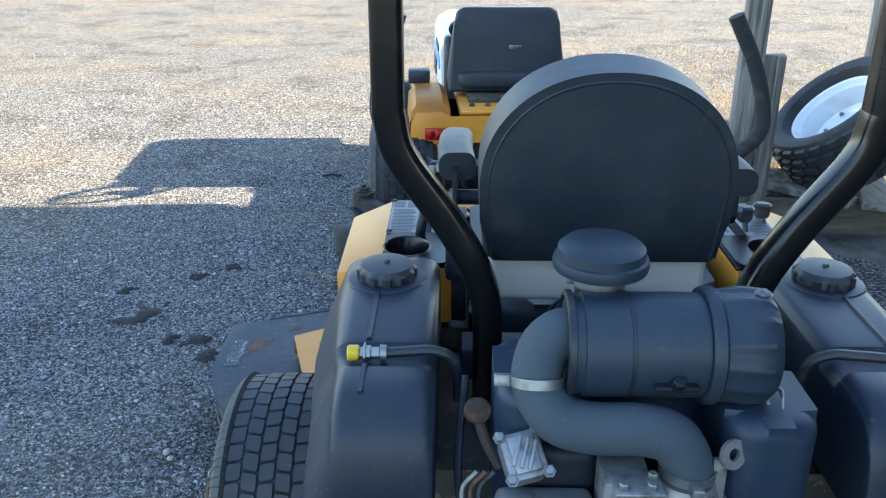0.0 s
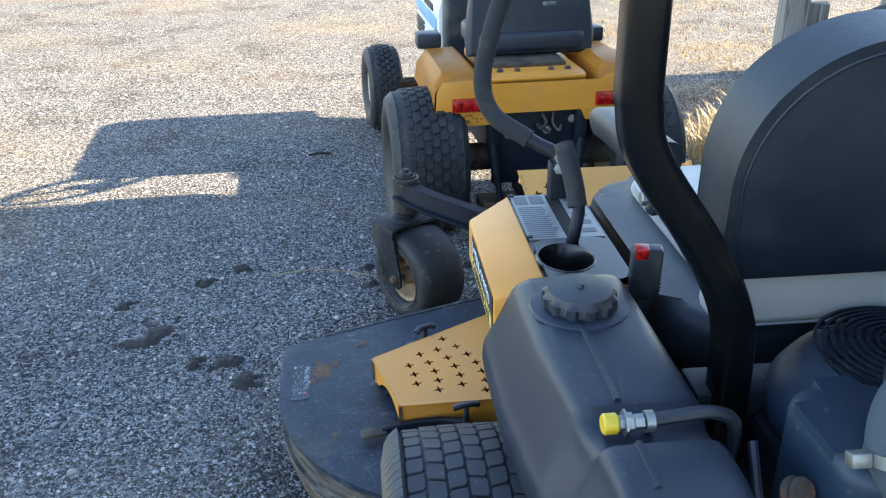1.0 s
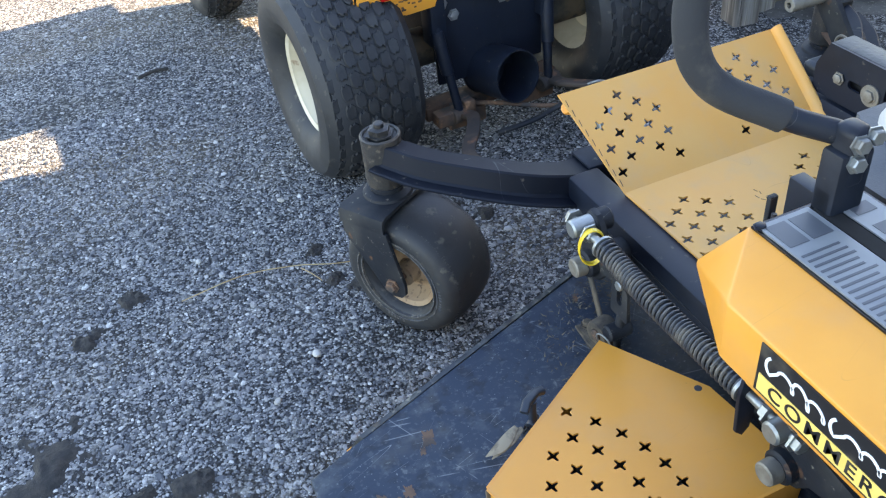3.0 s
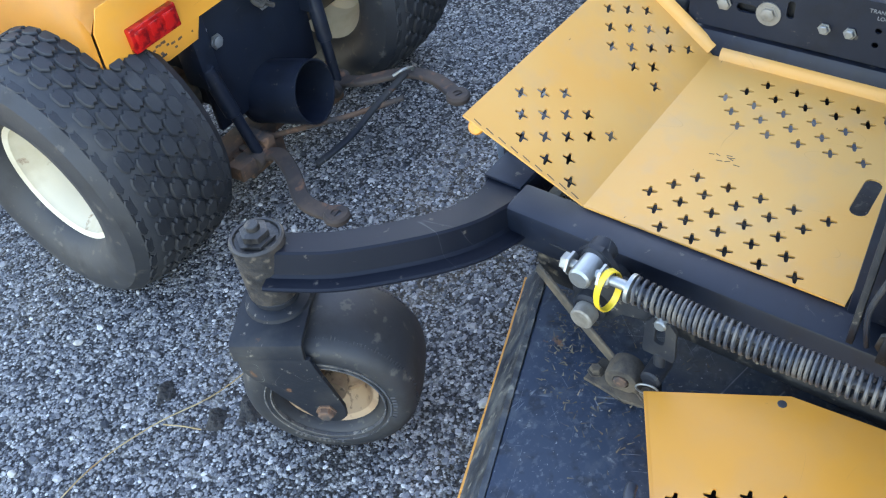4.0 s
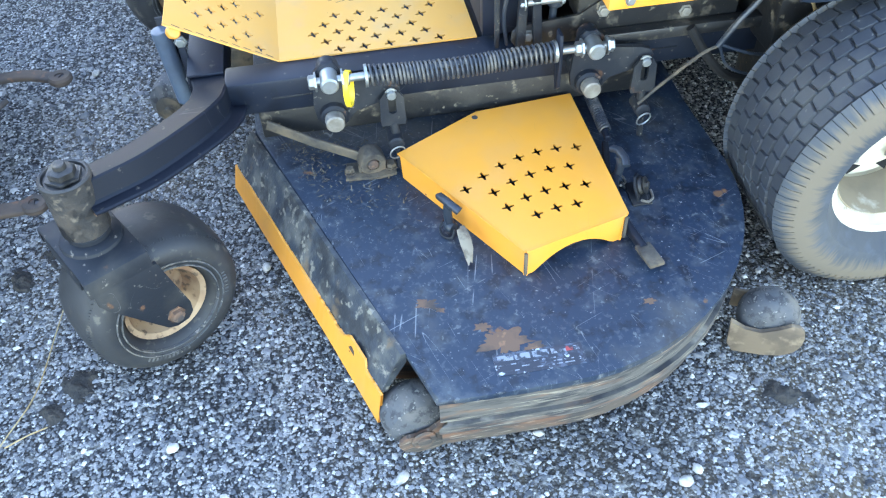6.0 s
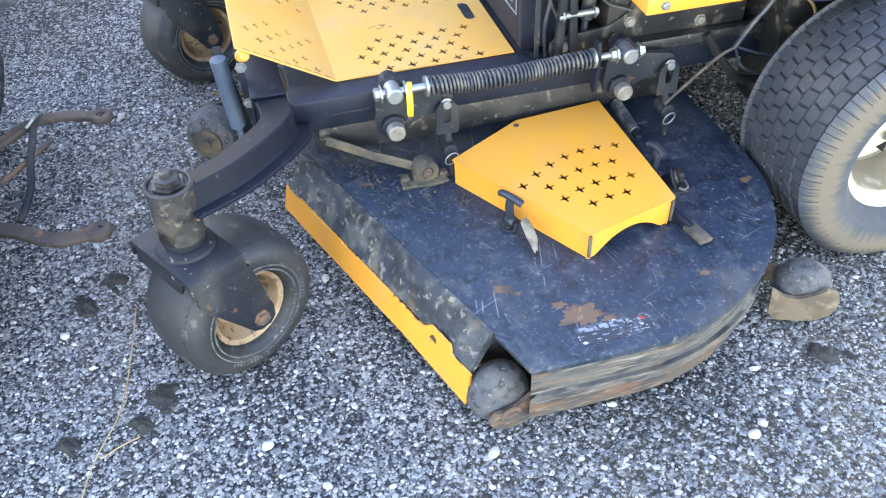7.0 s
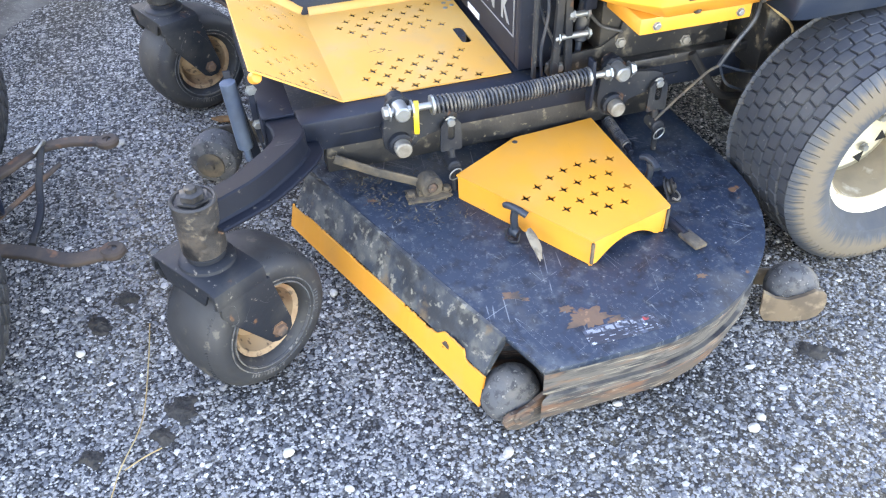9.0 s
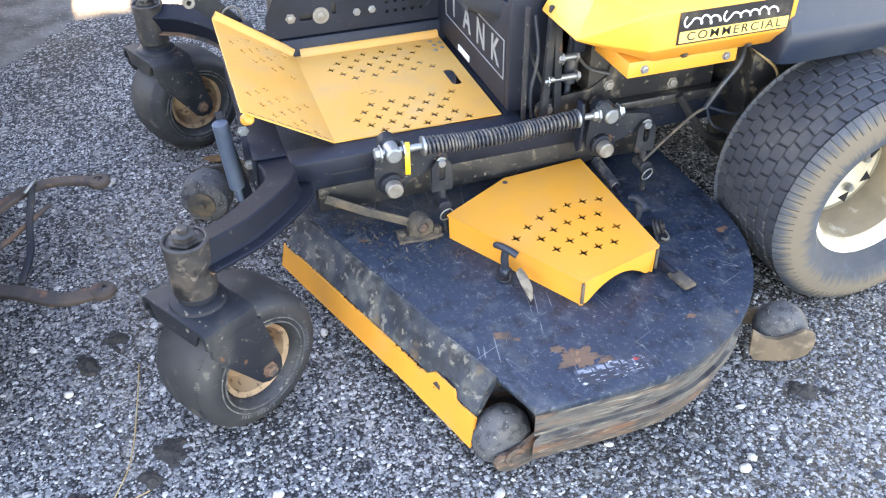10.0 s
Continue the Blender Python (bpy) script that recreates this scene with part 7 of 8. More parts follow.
def build_tractor():
    # rear fender pan in one pressed sheet
    bm = B()
    half = [(-0.365, 0.46), (-0.36, 0.565), (-0.335, 0.598), (-0.235, 0.603), (-0.208, 0.58), (-0.198, 0.50)]
    sec = half + [(-x, z) for x, z in reversed(half)]
    rings = []
    for y, dz, k in ((-0.336, -0.035, 1.0), (-0.326, -0.014, 1.0), (-0.306, -0.002, 1.0), (-0.15, 0.0, 1.0), (0.05, -0.005, 1.0), (0.14, -0.04, 1.0), (0.18, -0.10, 1.0)):
        rings.append([(bm.verts.new((x * k, y, z + (dz if z > 0.52 else 0)))) for x, z in sec])
    for a, b in zip(rings, rings[1:]):
        for i in range(len(sec) - 1):
            bm.faces.new((a[i], a[i + 1], b[i + 1], b[i]))
    bmesh.ops.solidify(bm, geom=bm.faces[:], thickness=0.004)
    fender = tpart("fender", bm, yellow, None, "yellow pressed steel fender with surface rust")
    rear = B()
    pl = [(-0.36, 0.45), (-0.355, 0.53), (-0.335, 0.565), (-0.24, 0.57), (-0.208, 0.55)]
    low = [(0.24, 0.41), (0.165, 0.412), (0.148, 0.45), (-0.148, 0.45), (-0.165, 0.412), (-0.24, 0.41)]
    pl = pl + [(-x, z) for x, z in reversed(pl)] + low
    prism(rear, pl, 0, 0.004, 0.001, Matrix(((1, 0, 0, 0), (0, 0, 1, -0.338), (0, 1, 0, 0), (0, 0, 0, 1))))
    tpart("rear_panel", rear, yellow, fender)
    for s in (-1, 1):
        tl = B()
        box(tl, s * 0.25 - 0.053, s * 0.25 + 0.053, -0.352, -0.336, 0.463, 0.508, 0.003)
        for k in (-1, 0, 1):
            box(tl, s * 0.25 + k * 0.033 - 0.013, s * 0.25 + k * 0.033 + 0.013, -0.355, -0.35, 0.470, 0.501, 0.003)
        tpart("tail_light", tl, red_lens, None, "red rectangular tail light")
        rb = B()
        rr = random.Random(3)
        for k in range(26):
            x, z = s * 0.25 + rr.uniform(-0.08, 0.05), 0.438 + rr.uniform(-0.015, 0.012)
            box(rb, x - 0.003, x + 0.003, -0.3385, -0.337, z - 0.002, z + 0.002, 0)
        tpart("rust_patch", rb, rust, fender)
    sp = B()
    box(sp, -0.17, 0.17, -0.30, 0.16, 0.54, 0.57, 0.006)
    box(sp, -0.165, 0.165, -0.325, -0.30, 0.555, 0.568, 0.004)
    tpart("seat_pan", sp, yellow, None, "yellow seat pan")
    sh = B()
    box(sh, -0.13, 0.13, -0.20, -0.05, 0.569, 0.585, 0.004)
    for x in (-0.12, -0.06, 0.06, 0.12):
        bolt(sh, (x, -0.25, 0.568), (0, 0, 1), 0.010, 0.012)
    tpart("seat_bracket", sh, dirt_metal, None, "dusty seat bracket")
    # seat
    w = 0.236
    out = [(-w, 0.66), (-w * 0.88, 0.86), (-w * 0.84, 0.905), (-w * 0.72, 0.92), (w * 0.72, 0.92), (w * 0.84, 0.905), (w * 0.88, 0.86), (w, 0.66), (w * 0.97, 0.592), (-w * 0.97, 0.592)]
    sb = B()
    prism(sb, out, -0.055, 0.02, 0.018, Matrix(((1, 0, 0, 0.03), (0, 0, -1, -0.16), (0, 1, 0, 0), (0, 0, 0, 1))) @ pose(0, 0, 0, -8, 0, 0), 4)
    seat = tpart("tractor_seat", sb, vinyl, None, "plain black tractor seat")
    tg = B()
    box(tg, 0.01, 0.055, -0.003, 0.001, 0.0, 0.012, 0.001, Matrix.Translation((0, -0.2915, 0.795)) @ pose(0, 0, 0, 8, 0, 0))
    tpart("maker_plate", tg, alloy, seat, "small bare metal plate")
    cu = B()
    prism(cu, [(0.03 + x, 0.06 + y) for x, y in rounded(0.42, 0.34, 0.06, 4)], 0.60, 0.67, 0.02, None, 3)
    tpart("cushion", cu, vinyl, seat)
    # chassis plate with hitch parts
    ch = B()
    box(ch, -0.155, 0.155, -0.30, -0.285, 0.18, 0.44, 0.004)
    box(ch, -0.14, 0.14, -0.285, 1.0, 0.22, 0.42, 0.01)
    chassis = tpart("chassis", ch, black_paint, None, "black steel rear plate and chassis")
    for x, z in ((-0.13, 0.395), (0.13, 0.405), (-0.10, 0.36), (0.04, 0.37)):
        hb = B()
        bolt(hb, (x, -0.30, z), (0, -1, 0), 0.012, 0.008)
        tpart("plate_bolt", hb, alloy, chassis)
    pp = B()
    m = Matrix.Translation((-0.01, -0.27, 0.178)) @ pose(0, 0, 0, 80, 0, 8)
    lathe(pp, [(0.064, 0), (0.068, 0), (0.068, 0.15), (0.064, 0.15)], m, 36, True)
    lathe(pp, [(0, 0.01), (0.069, 0.01), (0.069, 0.0), (0, 0.0)], m, 36)
    tpart("guard_tube", pp, black_paint, chassis, "open black steel guard tube")
    for s in (-1, 1):
        st = B()
        rod(st, (s * 0.17, -0.30, 0.45), (s * 0.135, -0.36, 0.13), 0.012, 12)
        rod(st, (s * 0.16, -0.32, 0.34), (s * 0.148, -0.34, 0.23), 0.017, 12)
        box(st, s * 0.155 - 0.02, s * 0.155 + 0.02, -0.33, -0.27, 0.30, 0.46, 0.003)
        tpart("lift_link", st, black_paint, chassis, "black threaded lift link")
    for pts in ([(-0.115, -0.28, 0.115), (-0.125, -0.36, 0.120), (-0.120, -0.405, 0.128), (-0.158, -0.474, 0.132), (-0.212, -0.550, 0.130), (-0.215, -0.632, 0.130)], [(0.12, -0.28, 0.12), (0.145, -0.38, 0.135), (0.150, -0.43, 0.148), (0.205, -0.505, 0.154), (0.208, -0.580, 0.156), (0.174, -0.660, 0.156)]):
        ar = B()
        sweep(ar, smooth_path(pts, 6), rounded(0.034, 0.013, 0.004))
        ex, ey, ez = pts[-1]
        lathe(ar, [(0.010, -0.009), (0.022, -0.009), (0.026, -0.004), (0.026, 0.004), (0.022, 0.009), (0.010, 0.009)], pose(ex, ey, ez), 24, True)
        la = tpart("draft_arm", ar, arm_rust, None, "rusty bent hitch arm with an eye")
        ho = B()
        lathe(ho, [(0, -0.004), (0.0105, -0.004), (0.0105, 0.004), (0, 0.004)], pose(ex, ey, ez), 14)
        tpart("pin_hole", ho, soft_plastic, la)
    sb_ = B()
    sweep(sb_, smooth_path([(-0.085, -0.47, 0.10), (0.0, -0.495, 0.118), (0.09, -0.50, 0.138), (0.19, -0.515, 0.165)], 5), rounded(0.016, 0.010, 0.004))
    sb_ = tpart("stabiliser_bar", sb_, fork_paint, chassis, "dark bent stabiliser bar")
    wl = B()
    pipe(wl, [(0.165, -0.50, 0.17), (0.18, -0.52, 0.182), (0.205, -0.525, 0.172), (0.21, -0.51, 0.150), (0.19, -0.50, 0.145)], 0.0035, 8)
    tpart("linch_pin", wl, zinc, sb_)
    for (x_, y_, z_) in ((-0.125, -0.355, 0.118), (0.14, -0.355, 0.125)):
        cv_ = B()
        lathe(cv_, [(0, -0.034), (0.017, -0.034), (0.020, -0.030), (0.020, 0.030), (0.017, 0.034), (0, 0.034)], Matrix.Translation((x_, y_, z_)) @ pose(0, 0, 0, 0, 90, 15), 20)
        tpart("link_clevis", cv_, arm_rust, chassis, "rusty link clevis")
    for pts, r_ in (([(0.02, -0.305, 0.43), (0.03, -0.325, 0.405), (0.01, -0.33, 0.385), (0.0, -0.32, 0.40), (0.04, -0.33, 0.37)], 0.005), ([(0.06, -0.305, 0.44), (0.055, -0.32, 0.40), (0.075, -0.33, 0.375), (0.085, -0.32, 0.39)], 0.0045)):
        hk = B()
        pipe(hk, pts, r_, 8, 6)
        tpart("hook", hk, dirt_metal, chassis, "bent wire hook")
    rb = B()
    box(rb, -0.20, -0.09, -0.37, -0.33, 0.10, 0.135, 0.004)
    box(rb, -0.12, -0.09, -0.37, -0.30, 0.09, 0.15, 0.004)
    tpart("hitch_bracket", rb, rust, chassis, "rusty hitch bracket")
    bs = B()
    box(bs, -0.20, 0.20, -0.30, -0.24, 0.085, 0.125, 0.006)
    box(bs, -0.16, -0.05, -0.35, -0.28, 0.07, 0.115, 0.006)
    box(bs, 0.05, 0.16, -0.35, -0.28, 0.075, 0.115, 0.006)
    pipe(bs, [(-0.08, -0.33, 0.12), (-0.03, -0.40, 0.135), (0.06, -0.45, 0.12), (0.13, -0.55, 0.15)], 0.006, 8)
    tpart("drawbar", bs, rust, chassis, "rusty drawbar and linkage")
    # wheels
    for s in (-1, 1):
        m = Matrix.Translation((s * 0.383, -0.20, 0.252))
        if s > 0:
            m = m @ pose(0, 0, 0, 0, 0, 180)
        tr = block_tread(0.250, 0.255, 34, 8, 0.010, True, 0.93, True)
        wheel(tractor, 0.252, 0.265, 0.125, m, tr, "rear_wheel", cream, rubber, True, True, 0.1, 0, worn_tread)
        m = Matrix.Translation((s * 0.412, 1.037, 0.197)) @ pose(0, 0, 0, 0, 0, 3)
        if s > 0:
            m = m @ pose(0, 0, 0, 0, 0, 180)
        tr = block_tread(0.194, 0.15, 36, 6, 0.011, True, 0.86, True)
        wheel(tractor, 0.195, 0.16, 0.10, m, tr, "front_wheel", cream, rubber, False, True, 0.1, 0, worn_tread)
    ax = B()
    rod(ax, (-0.36, 1.037, 0.21), (0.36, 1.037, 0.21), 0.028)
    ra = B()
    rod(ra, (-0.34, -0.2, 0.252), (0.34, -0.2, 0.252), 0.05)
    tpart("rear_axle", ra, dirt_metal, chassis)
    pipe(ax, [(-0.30, 1.0, 0.22), (-0.2, 0.9, 0.26), (-0.12, 0.7, 0.30)], 0.012, 8)
    tpart("axle", ax, dirt_metal, chassis)
    # hood, dash and steering wheel
    hd = B()
    prof = [(0.565, 0.45, 0.715), (0.60, 0.43, 0.735), (1.08, 0.41, 0.735), (1.25, 0.40, 0.735), (1.32, 0.40, 0.70), (1.35, 0.40, 0.61)]
    rings = []
    for y, zl, zt in prof:
        k = 1.0 if y < 1.31 else 0.92
        rings.append([hd.verts.new((x * k, y, z)) for x, z in ((-0.20, zl), (-0.205, zt - 0.08), (-0.185, zt - 0.025), (-0.13, zt), (0.13, zt), (0.185, zt - 0.025), (0.205, zt - 0.08), (0.20, zl))])
    for a, b in zip(rings, rings[1:]):
        for i in range(8):
            hd.faces.new((a[i], a[(i + 1) % 8], b[(i + 1) % 8], b[i]))
    hd.faces.new(rings[0][::-1])
    hd.faces.new(rings[-1])
    bmesh.ops.bevel(hd, geom=hd.edges[:], offset=0.008, segments=2, affect="EDGES", profile=0.5)
    hood = tpart("hood", hd, white_paint, None, "white hood with a light blue stripe")
    for s in (-1, 1):
        stp = B()
        box(stp, s * 0.206 - 0.003, s * 0.206 + 0.003, 0.62, 1.23, 0.54, 0.595, 0.001)
        tpart("stripe", stp, blue_paint, hood)
        lb = B()
        for k in range(5):
            box(lb, s * 0.206 - 0.004, s * 0.206 + 0.004, 0.71 + 0.05 * k, 0.745 + 0.05 * k, 0.61, 0.64, 0.001)
        tpart("wordmark_bar", lb, label_black, hood)
        gr = B()
        for k in range(4):
            box(gr, s * 0.206 - 0.003, s * 0.206 + 0.003, 0.99, 1.23, 0.44 + 0.02 * k, 0.45 + 0.02 * k, 0)
        tpart("louvre", gr, soft_plastic, hood)
    ds = B()
    box(ds, -0.19, 0.19, 0.475, 0.566, 0.40, 0.715, 0.02, None, 3)
    tpart("dashboard", ds, soft_plastic, None, "black dashboard")
    stw = B()
    c = Matrix.Translation((0.02, 0.40, 0.765)) @ pose(0, 0, 0, -28, 0, 0)
    lathe(stw, [(0.185 + 0.012 * math.cos(a), 0.012 * math.sin(a)) for a in [2 * math.pi * i / 10 for i in range(10)]], c, 44, True)
    for a in (90, 210, 330):
        rod(stw, c @ Vector((0, 0, -0.02)), c @ Vector((0.18 * math.cos(radians(a)), 0.18 * math.sin(radians(a)), 0)), 0.009, 8)
    rod(stw, c @ Vector((0, 0, -0.05)), c @ Vector((0, 0, 0.012)), 0.03, 20, 0.006)
    sw = tpart("steering_wheel", stw, soft_plastic, None, "black three-spoke steering wheel")
    col = B()
    rod(col, c @ Vector((0, 0, -0.05)), (0.0, 0.49, 0.70), 0.018)
    tpart("column", col, black_paint, sw)
    for s in (-1, 1):
        ft = B()
        box(ft, s * 0.14, s * 0.27, 0.42, 0.80, 0.27, 0.285, 0.005)
        tpart("footrest", ft, black_paint, None, "black footrest")
        ft = B()
        box(ft, s * 0.27, s * 0.36, 0.08, 0.16, 0.585, 0.64, 0.008)
        tpart("fender_grip", ft, soft_plastic, None, "black fender grip")


build_tractor()


# ---- spare tyre leaning by the post ----
def build_spare():
    m = Matrix.Translation((1.36, 2.335, 0.428)) @ Vector((-0.67, -0.03, 0.74)).to_track_quat("-X", "Z").to_matrix().to_4x4() @ Matrix.Scale(0.96, 4)
    sp = thing("spare_wheel", m, "large knobbly tyre on a white rim leaning on boards", "wheel")
    tr = block_tread(0.298, 0.30, 26, 6, 0.024, True, 0.66, shoulder=0.92)
    wheel(sp, 0.302, 0.30, 0.195, Matrix(), tr, "rim", white_paint, rubber, True, True, 0.0, 0)
    return sp


build_spare()



def timber(p, q, w, h, mat, label, roll=0.0):
    """A board from p to q with its lower face on that line."""
    p, q = Vector(p), Vector(q)
    m = (q - p).to_track_quat("Y", "Z").to_matrix().to_4x4()
    bm = B()
    n = 10
    L = (q - p).length
    rings = []
    for i in range(n + 1):
        u = L * i / n
        ring = []
        for a, b in rounded(w, h, 0.005, 2):
            k = 0.004 * noise.noise(Vector((a * 20 + p.x * 5, b * 20, u * 4 + p.z * 9)))
            e = 0.008 * noise.noise(Vector((a * 50, b * 50, p.y))) if i in (0, n) else 0.0
            ring.append(bm.verts.new((a + k, u + e, b + h / 2 + k)))
        rings.append(ring)
    for r0, r1 in zip(rings, rings[1:]):
        for i in range(len(r0)):
            j = (i + 1) % len(r0)
            bm.faces.new((r0[i], r1[i], r1[j], r0[j]))
    bm.faces.new(rings[0])
    bm.faces.new(rings[-1][::-1])
    put(bm, bm.verts[:], Matrix.Translation(p) @ m @ pose(0, 0, 0, 0, roll, 0))
    return solo("wooden_plank", bm, mat, label, "plank", "shed sill planks")


timber((0.985, 2.215, -0.01), (2.0, 2.115, -0.01), 0.04, 0.155, sill_wood, "brown weathered sill board standing on edge")
timber((0.99, 2.43, -0.01), (2.0, 2.33, -0.01), 0.04, 0.125, plank_wood, "grey weathered board on edge behind the post")
timber((0.945, 2.36, 0.118), (1.16, 2.34, 0.118), 0.04, 0.11, plank_wood, "grey weathered board end stacked behind the post")
timber((1.035, 2.40, 0.145), (1.335, 2.10, 0.147), 0.085, 0.035, plank_wood, "pale weathered plank lying across the sill boards")
timber((1.42, 2.06, 0.145), (1.56, 2.48, 0.147), 0.12, 0.035, plank_wood, "weathered plank lying under the spare wheel")
bm = B()
bmesh.ops.create_grid(bm, x_segments=60, y_segments=150, size=1.0)
for v in bm.verts:
    x, y = 2.72 + v.co.x * 1.86, -2.05 + v.co.y * 4.9
    edge = min(x - 1.56 + 0.62 * min(1.0, max(0.0, (y - 1.75) / 0.35)) - 0.16 * noise.noise(Vector((0, y * 1.3, 0))) - 0.05 * noise.noise(Vector((x * 5, y * 5, 0))), 2.62 - y + 0.2 * noise.noise(Vector((x * 1.5, 0, 1))))
    v.co = Vector((x, y, max(-0.01, min(0.008, edge * 0.15)) + 0.006 * noise.noise(Vector((x * 14, y * 14, 0)))))
tagged(new("soil_strip", mesh_of("soil_strip", bm, soil)), "dark bare soil strip beside the gravel", "soil", kind="structure")


# ---- loose stones, clods, stems ----
def chips():
    verts, faces = [], []
    rr = random.Random(11)
    base = [(1, 0, 0), (0.3, 0.95, 0), (-0.8, 0.6, 0), (-0.8, -0.6, 0), (0.3, -0.95, 0), (0.5, 0.3, 0.7), (-0.4, 0.45, 0.75), (-0.3, -0.5, 0.7), (0.45, -0.4, 0.65)]
    tri = ((0, 1, 5), (1, 6, 5), (1, 2, 6), (2, 7, 6), (2, 3, 7), (3, 4, 7), (4, 8, 7), (4, 0, 8), (0, 5, 8), (5, 6, 7, 8))
    for x0, x1, y0, y1, count, big in ((-1.9, 0.6, 0.1, 2.7, 62000, 1.0), (-2.4, 1.0, -0.2, 3.8, 24000, 1.0), (-2.9, 0.5, -0.6, 5.0, 9000, 1.75)):
        for _ in range(count):
            x, y, r = rr.uniform(x0, x1), rr.uniform(y0, y1), rr.choice((0.0022, 0.0026, 0.0030, 0.0034, 0.0038, 0.0043, 0.0050, 0.0062)) * big
            ca, sa = math.cos(rr.random() * 6.28), 0.0
            sa = math.sqrt(max(0.0, 1 - ca * ca)) * rr.choice((-1, 1))
            ex, ey, ez = rr.uniform(0.8, 1.4) * r, rr.uniform(0.65, 1.0) * r, rr.uniform(0.5, 0.95) * r
            n = len(verts)
            for px, py, pz in base:
                k = rr.uniform(0.8, 1.15)
                px, py = px * ex * k, py * ey * k
                verts.append((x + px * ca - py * sa, y + px * sa + py * ca, pz * ez * k - 0.12 * r))
            faces += [tuple(n + q for q in f) for f in tri]
    me = bpy.data.meshes.new("gravel_chips")
    me.from_pydata(verts, [], faces)
    me.materials.append(pebble_mat.m)
    tagged(new("gravel_chips", me), "loose grey and white gravel chips", "gravel", kind="stuff")


chips()

for x, y, r in ((-0.44, 1.743, 0.012), (-0.811, 1.394, 0.013), (-0.935, 1.028, 0.014), (-1.024, 0.594, 0.014), (-0.895, 0.798, 0.011), (0.341, 1.639, 0.013), (-0.428, 1.228, 0.013), (-0.727, 1.964, 0.011), (-0.968, 1.822, 0.010), (-0.918, 1.308, 0.010), (-1.406, 0.761, 0.014), (-1.007, 0.568, 0.012)):
    bm = B()
    rr = random.Random(int(1000 * abs(x * y)))
    bmesh.ops.create_icosphere(bm, subdivisions=1, radius=r)
    lx, ly = rr.uniform(0.95, 1.15), rr.uniform(0.65, 0.9)
    for v in bm.verts:
        v.co = Vector((v.co.x * lx, v.co.y * ly, v.co.z * 0.6)) * rr.uniform(0.78, 1.12)
    bmesh.ops.bevel(bm, geom=bm.edges[:], offset=r * 0.1, segments=1, affect="EDGES")
    put(bm, bm.verts[:], pose(x, y, r * 0.38, 0, 0, rr.uniform(0, 180)))
    solo("stone", bm, stone_white, "small pale rounded stone on the gravel", "stone", "pale stones")

for x, y, s in ((-1.34, 1.36, 0.085), (-1.112, 1.196, 0.05), (-1.052, 1.089, 0.05), (-1.133, 1.76, 0.04), (-1.236, 1.675, 0.035), (-1.20, 1.195, 0.035), (-1.464, 1.55, 0.03), (-0.646, 1.567, 0.035), (-0.70, 1.605, 0.025), (-0.368, 1.703, 0.03), (-0.302, 1.64, 0.03), (-0.894, 0.375, 0.04), (-0.712, 1.729, 0.025)):
    bm = B()
    rr = random.Random(int(1000 * abs(x + y)))
    bmesh.ops.create_grid(bm, x_segments=26, y_segments=26, size=s * 1.5)
    for v in bm.verts:
        edge = 1.0 + 0.9 * noise.noise(Vector((v.co.x / s * 1.3 + x * 9, v.co.y / s * 1.3 + y * 7, 0.3)))
        d = math.hypot(v.co.x, v.co.y * 1.35) / (s * max(0.3, edge))
        v.co.z = max(-0.006, 0.010 * (1 - d * d) + 0.006 * noise.noise(Vector((v.co.x * 70 + x * 9, v.co.y * 70, 0))) + 0.004 * noise.noise(Vector((v.co.x * 190, v.co.y * 190, x))))
        v.co.x += rr.uniform(-0.0015, 0.0015)
    put(bm, bm.verts[:], pose(x, y, 0.0, 0, 0, rr.uniform(0, 90)))
    solo("soil_clod", bm, clod, "dark crumbly soil clod on the gravel", "soil", "soil clods")

for pts in ([(-1.03, 1.694, 0.008), (-0.89, 1.702, 0.016), (-0.77, 1.68, 0.012), (-0.66, 1.635, 0.010), (-0.52, 1.615, 0.014), (-0.40, 1.607, 0.008)], [(-0.76, 1.669, 0.009), (-0.745, 1.635, 0.012), (-0.73, 1.605, 0.007)]):
    bm = B()
    pipe(bm, pts, 0.0013, 6, 6)
    solo("dry_straw", bm, straw, "long dry straw stalk lying on the gravel", "plant", "dry stalks")

bm = B()
pipe(bm, [(-0.95, 2.882, 0.006), (-0.90, 2.892, 0.011), (-0.85, 2.896, 0.006)], 0.006, 8, 5)
solo("twig", bm, clod, "short dark twig on sunlit gravel", "twig")


def blade(bm, x, y, a, L, reach, w):
    """A bent grass stem of two quads and a tip."""
    px, py = -math.sin(a) * w, math.cos(a) * w
    dx, dy = math.cos(a) * reach, math.sin(a) * reach
    c = [(0, 0), (0.22, 0.55), (0.60, 0.88)]
    v = [bm.verts.new((x + dx * u + q * px, y + dy * u + q * py, L * z)) for u, z in c for q in (-1, 1)]
    tip = bm.verts.new((x + dx, y + dy, L * 0.97))
    bm.faces.new((v[0], v[1], v[3], v[2]))
    bm.faces.new((v[2], v[3], v[5], v[4]))
    bm.faces.new((v[4], v[5], tip))


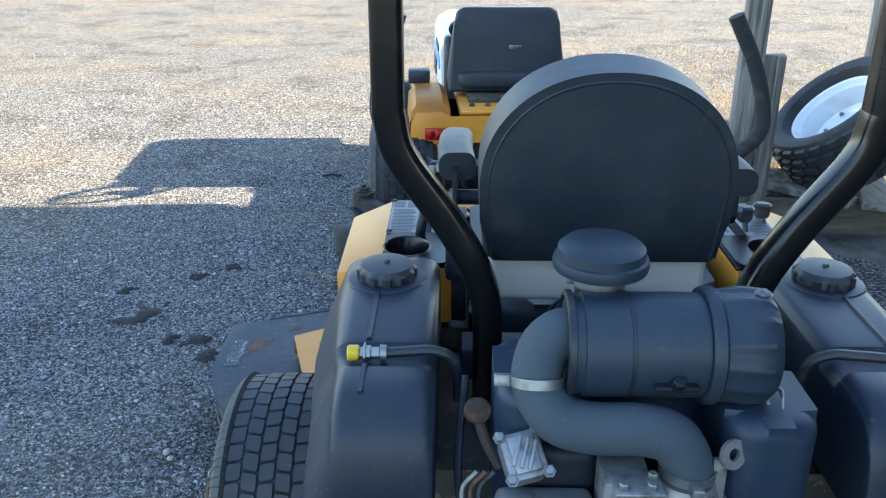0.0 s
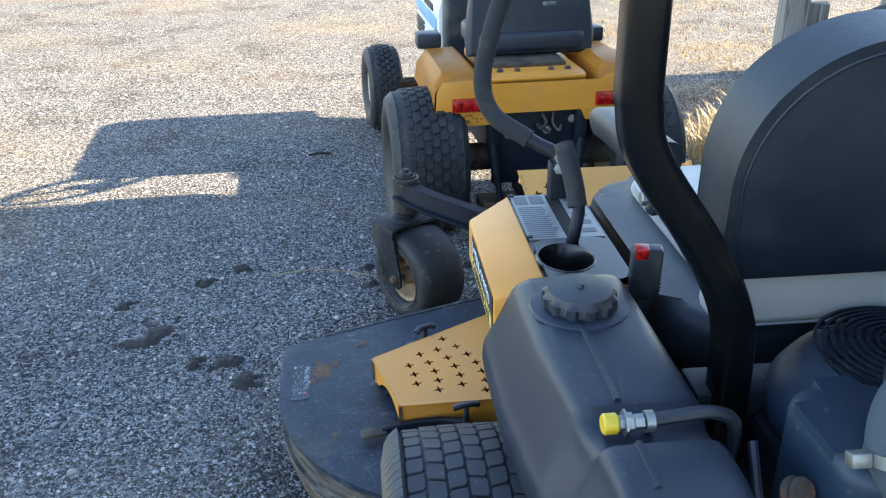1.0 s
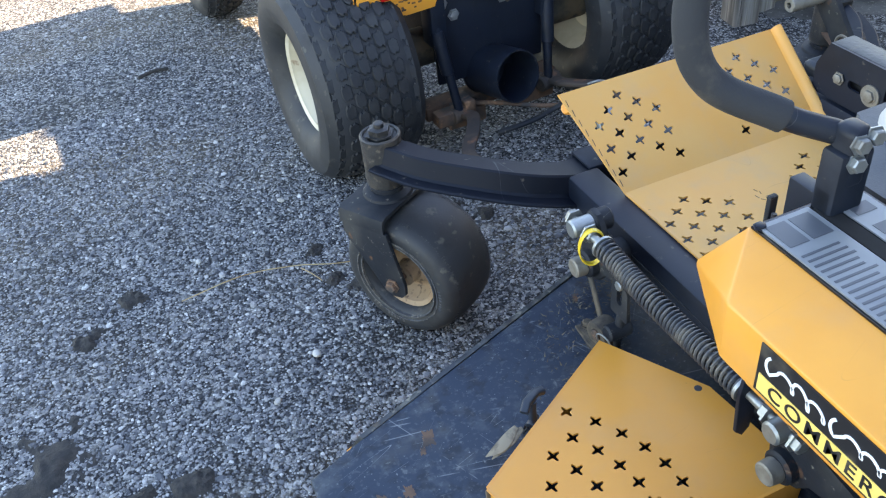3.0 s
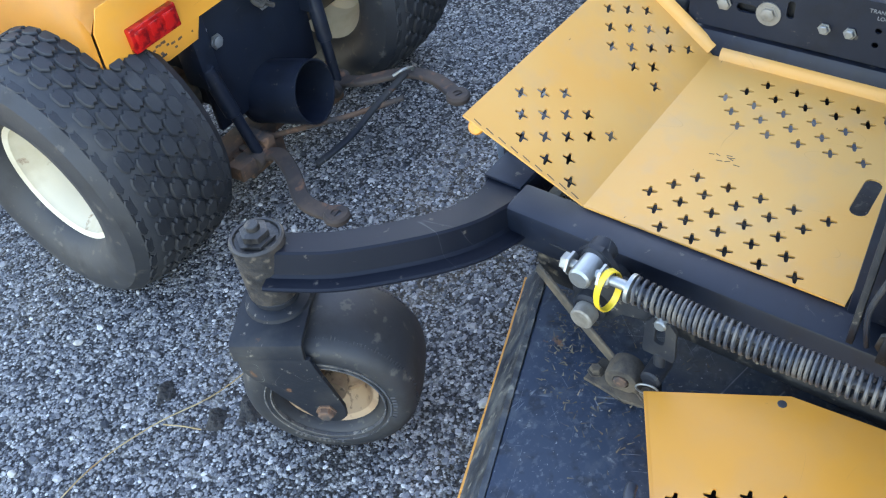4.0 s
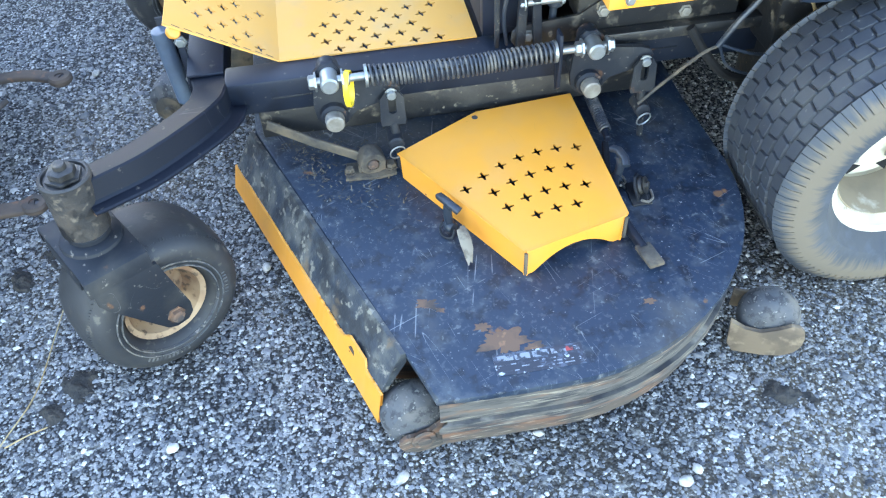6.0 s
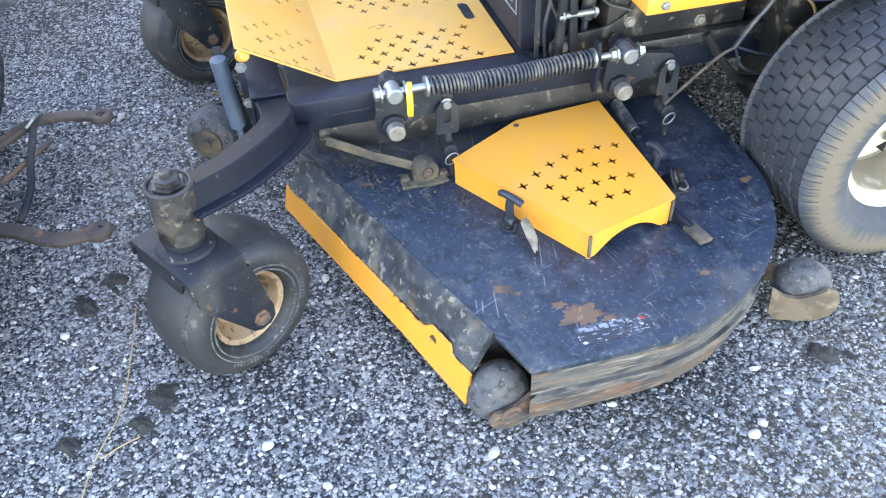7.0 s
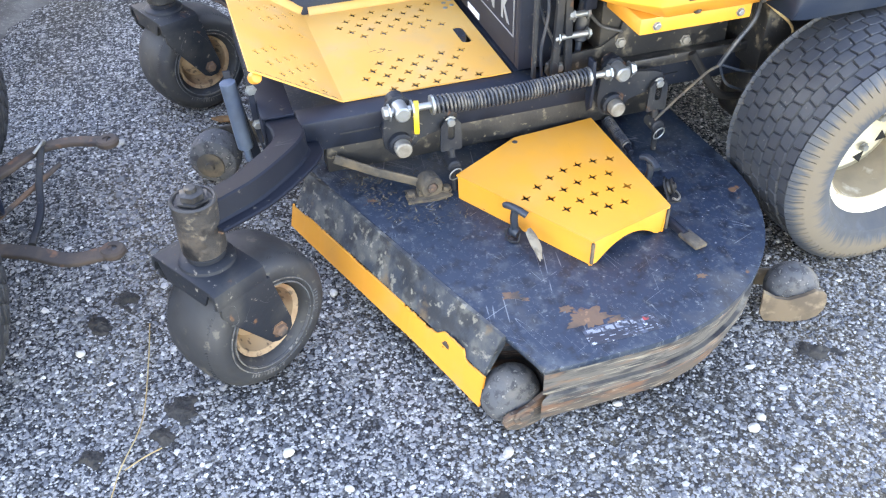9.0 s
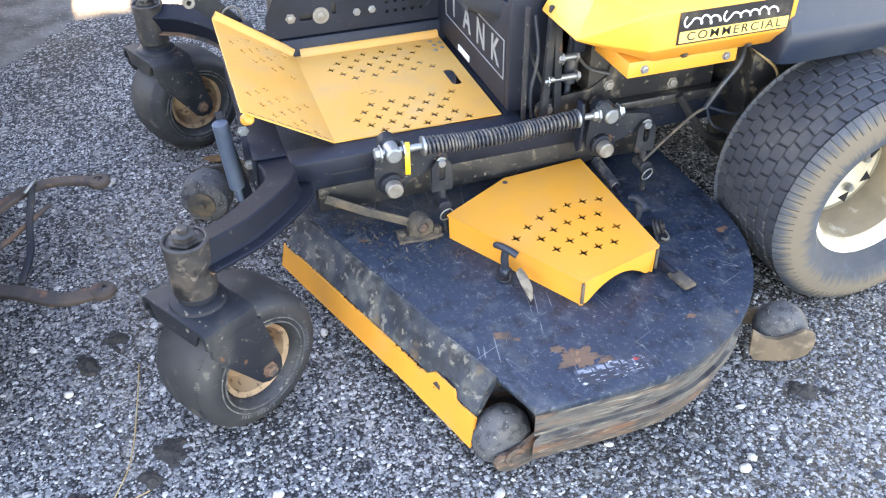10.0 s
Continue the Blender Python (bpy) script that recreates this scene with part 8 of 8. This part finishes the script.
def dry_grass():
    low, tall = B(), B()
    rr = random.Random(5)
    tufts = [(rr.gauss(1.15, 0.35), rr.gauss(3.1, 0.3), rr.uniform(0.04, 0.09)) for _ in range(70)] + [(rr.uniform(0.75, 4.0), rr.uniform(3.2, 6.6), rr.uniform(0.04, 0.13)) for _ in range(150)]
    for cx, cy, sp in tufts:
        if cx < 0.72 or cy < 2.6:
            continue
        for _ in range(int(520 * sp)):
            L = rr.uniform(0.008, 0.032)
            blade(low, cx + rr.gauss(0, sp * 1.4), cy + rr.gauss(0, sp), rr.uniform(0, 6.28), L, rr.uniform(0.02, 0.075), 0.0016)
    tagged(new("dry_grass", mesh_of("dry_grass", low, straw)), "dry straw-coloured grass by the posts", "grass", kind="stuff")
    for cx, cy, sp, n, h0 in ((0.84, 2.56, 0.06, 420, 0.13), (0.96, 2.68, 0.08, 460, 0.16), (1.05, 2.80, 0.09, 420, 0.16), (0.88, 2.76, 0.07, 200, 0.08), (0.96, 2.54, 0.06, 260, 0.15), (1.16, 2.86, 0.09, 300, 0.17), (0.80, 2.42, 0.04, 120, 0.07)):
        for _ in range(n):
            x, y = cx + rr.gauss(0, sp), cy + rr.gauss(0, sp)
            if x < 0.69 or (y < 2.36 and x > 0.84):
                continue
            a = math.atan2(y - cy, x - cx) + rr.gauss(0, 0.9)
            L = h0 * rr.uniform(0.35, 1.1)
            blade(tall, x, y, a, L, L * rr.uniform(0.15, 1.0), rr.uniform(0.0010, 0.0022))
    tagged(new("dry_grass", mesh_of("dry_grass", tall, golden_straw)), "tall golden clump of dry grass beside the fence post", "grass", kind="stuff")


dry_grass()

bm = B()
prism(bm, [(-0.05, 0), (-0.02, 0.012), (0.02, 0.018), (0.05, 0.0), (0.03, -0.014), (-0.01, -0.016)], 0, 0.004, 0.001)
for v in bm.verts:
    v.co.z += 0.10 * v.co.x ** 2 * 20 * 0.2 + 0.004
put(bm, bm.verts[:], pose(0.357, 1.351, 0.003, 0, 0, 70))
solo("dry_leaf", bm, leaf, "curled brown dry leaf on the gravel", "leaf")
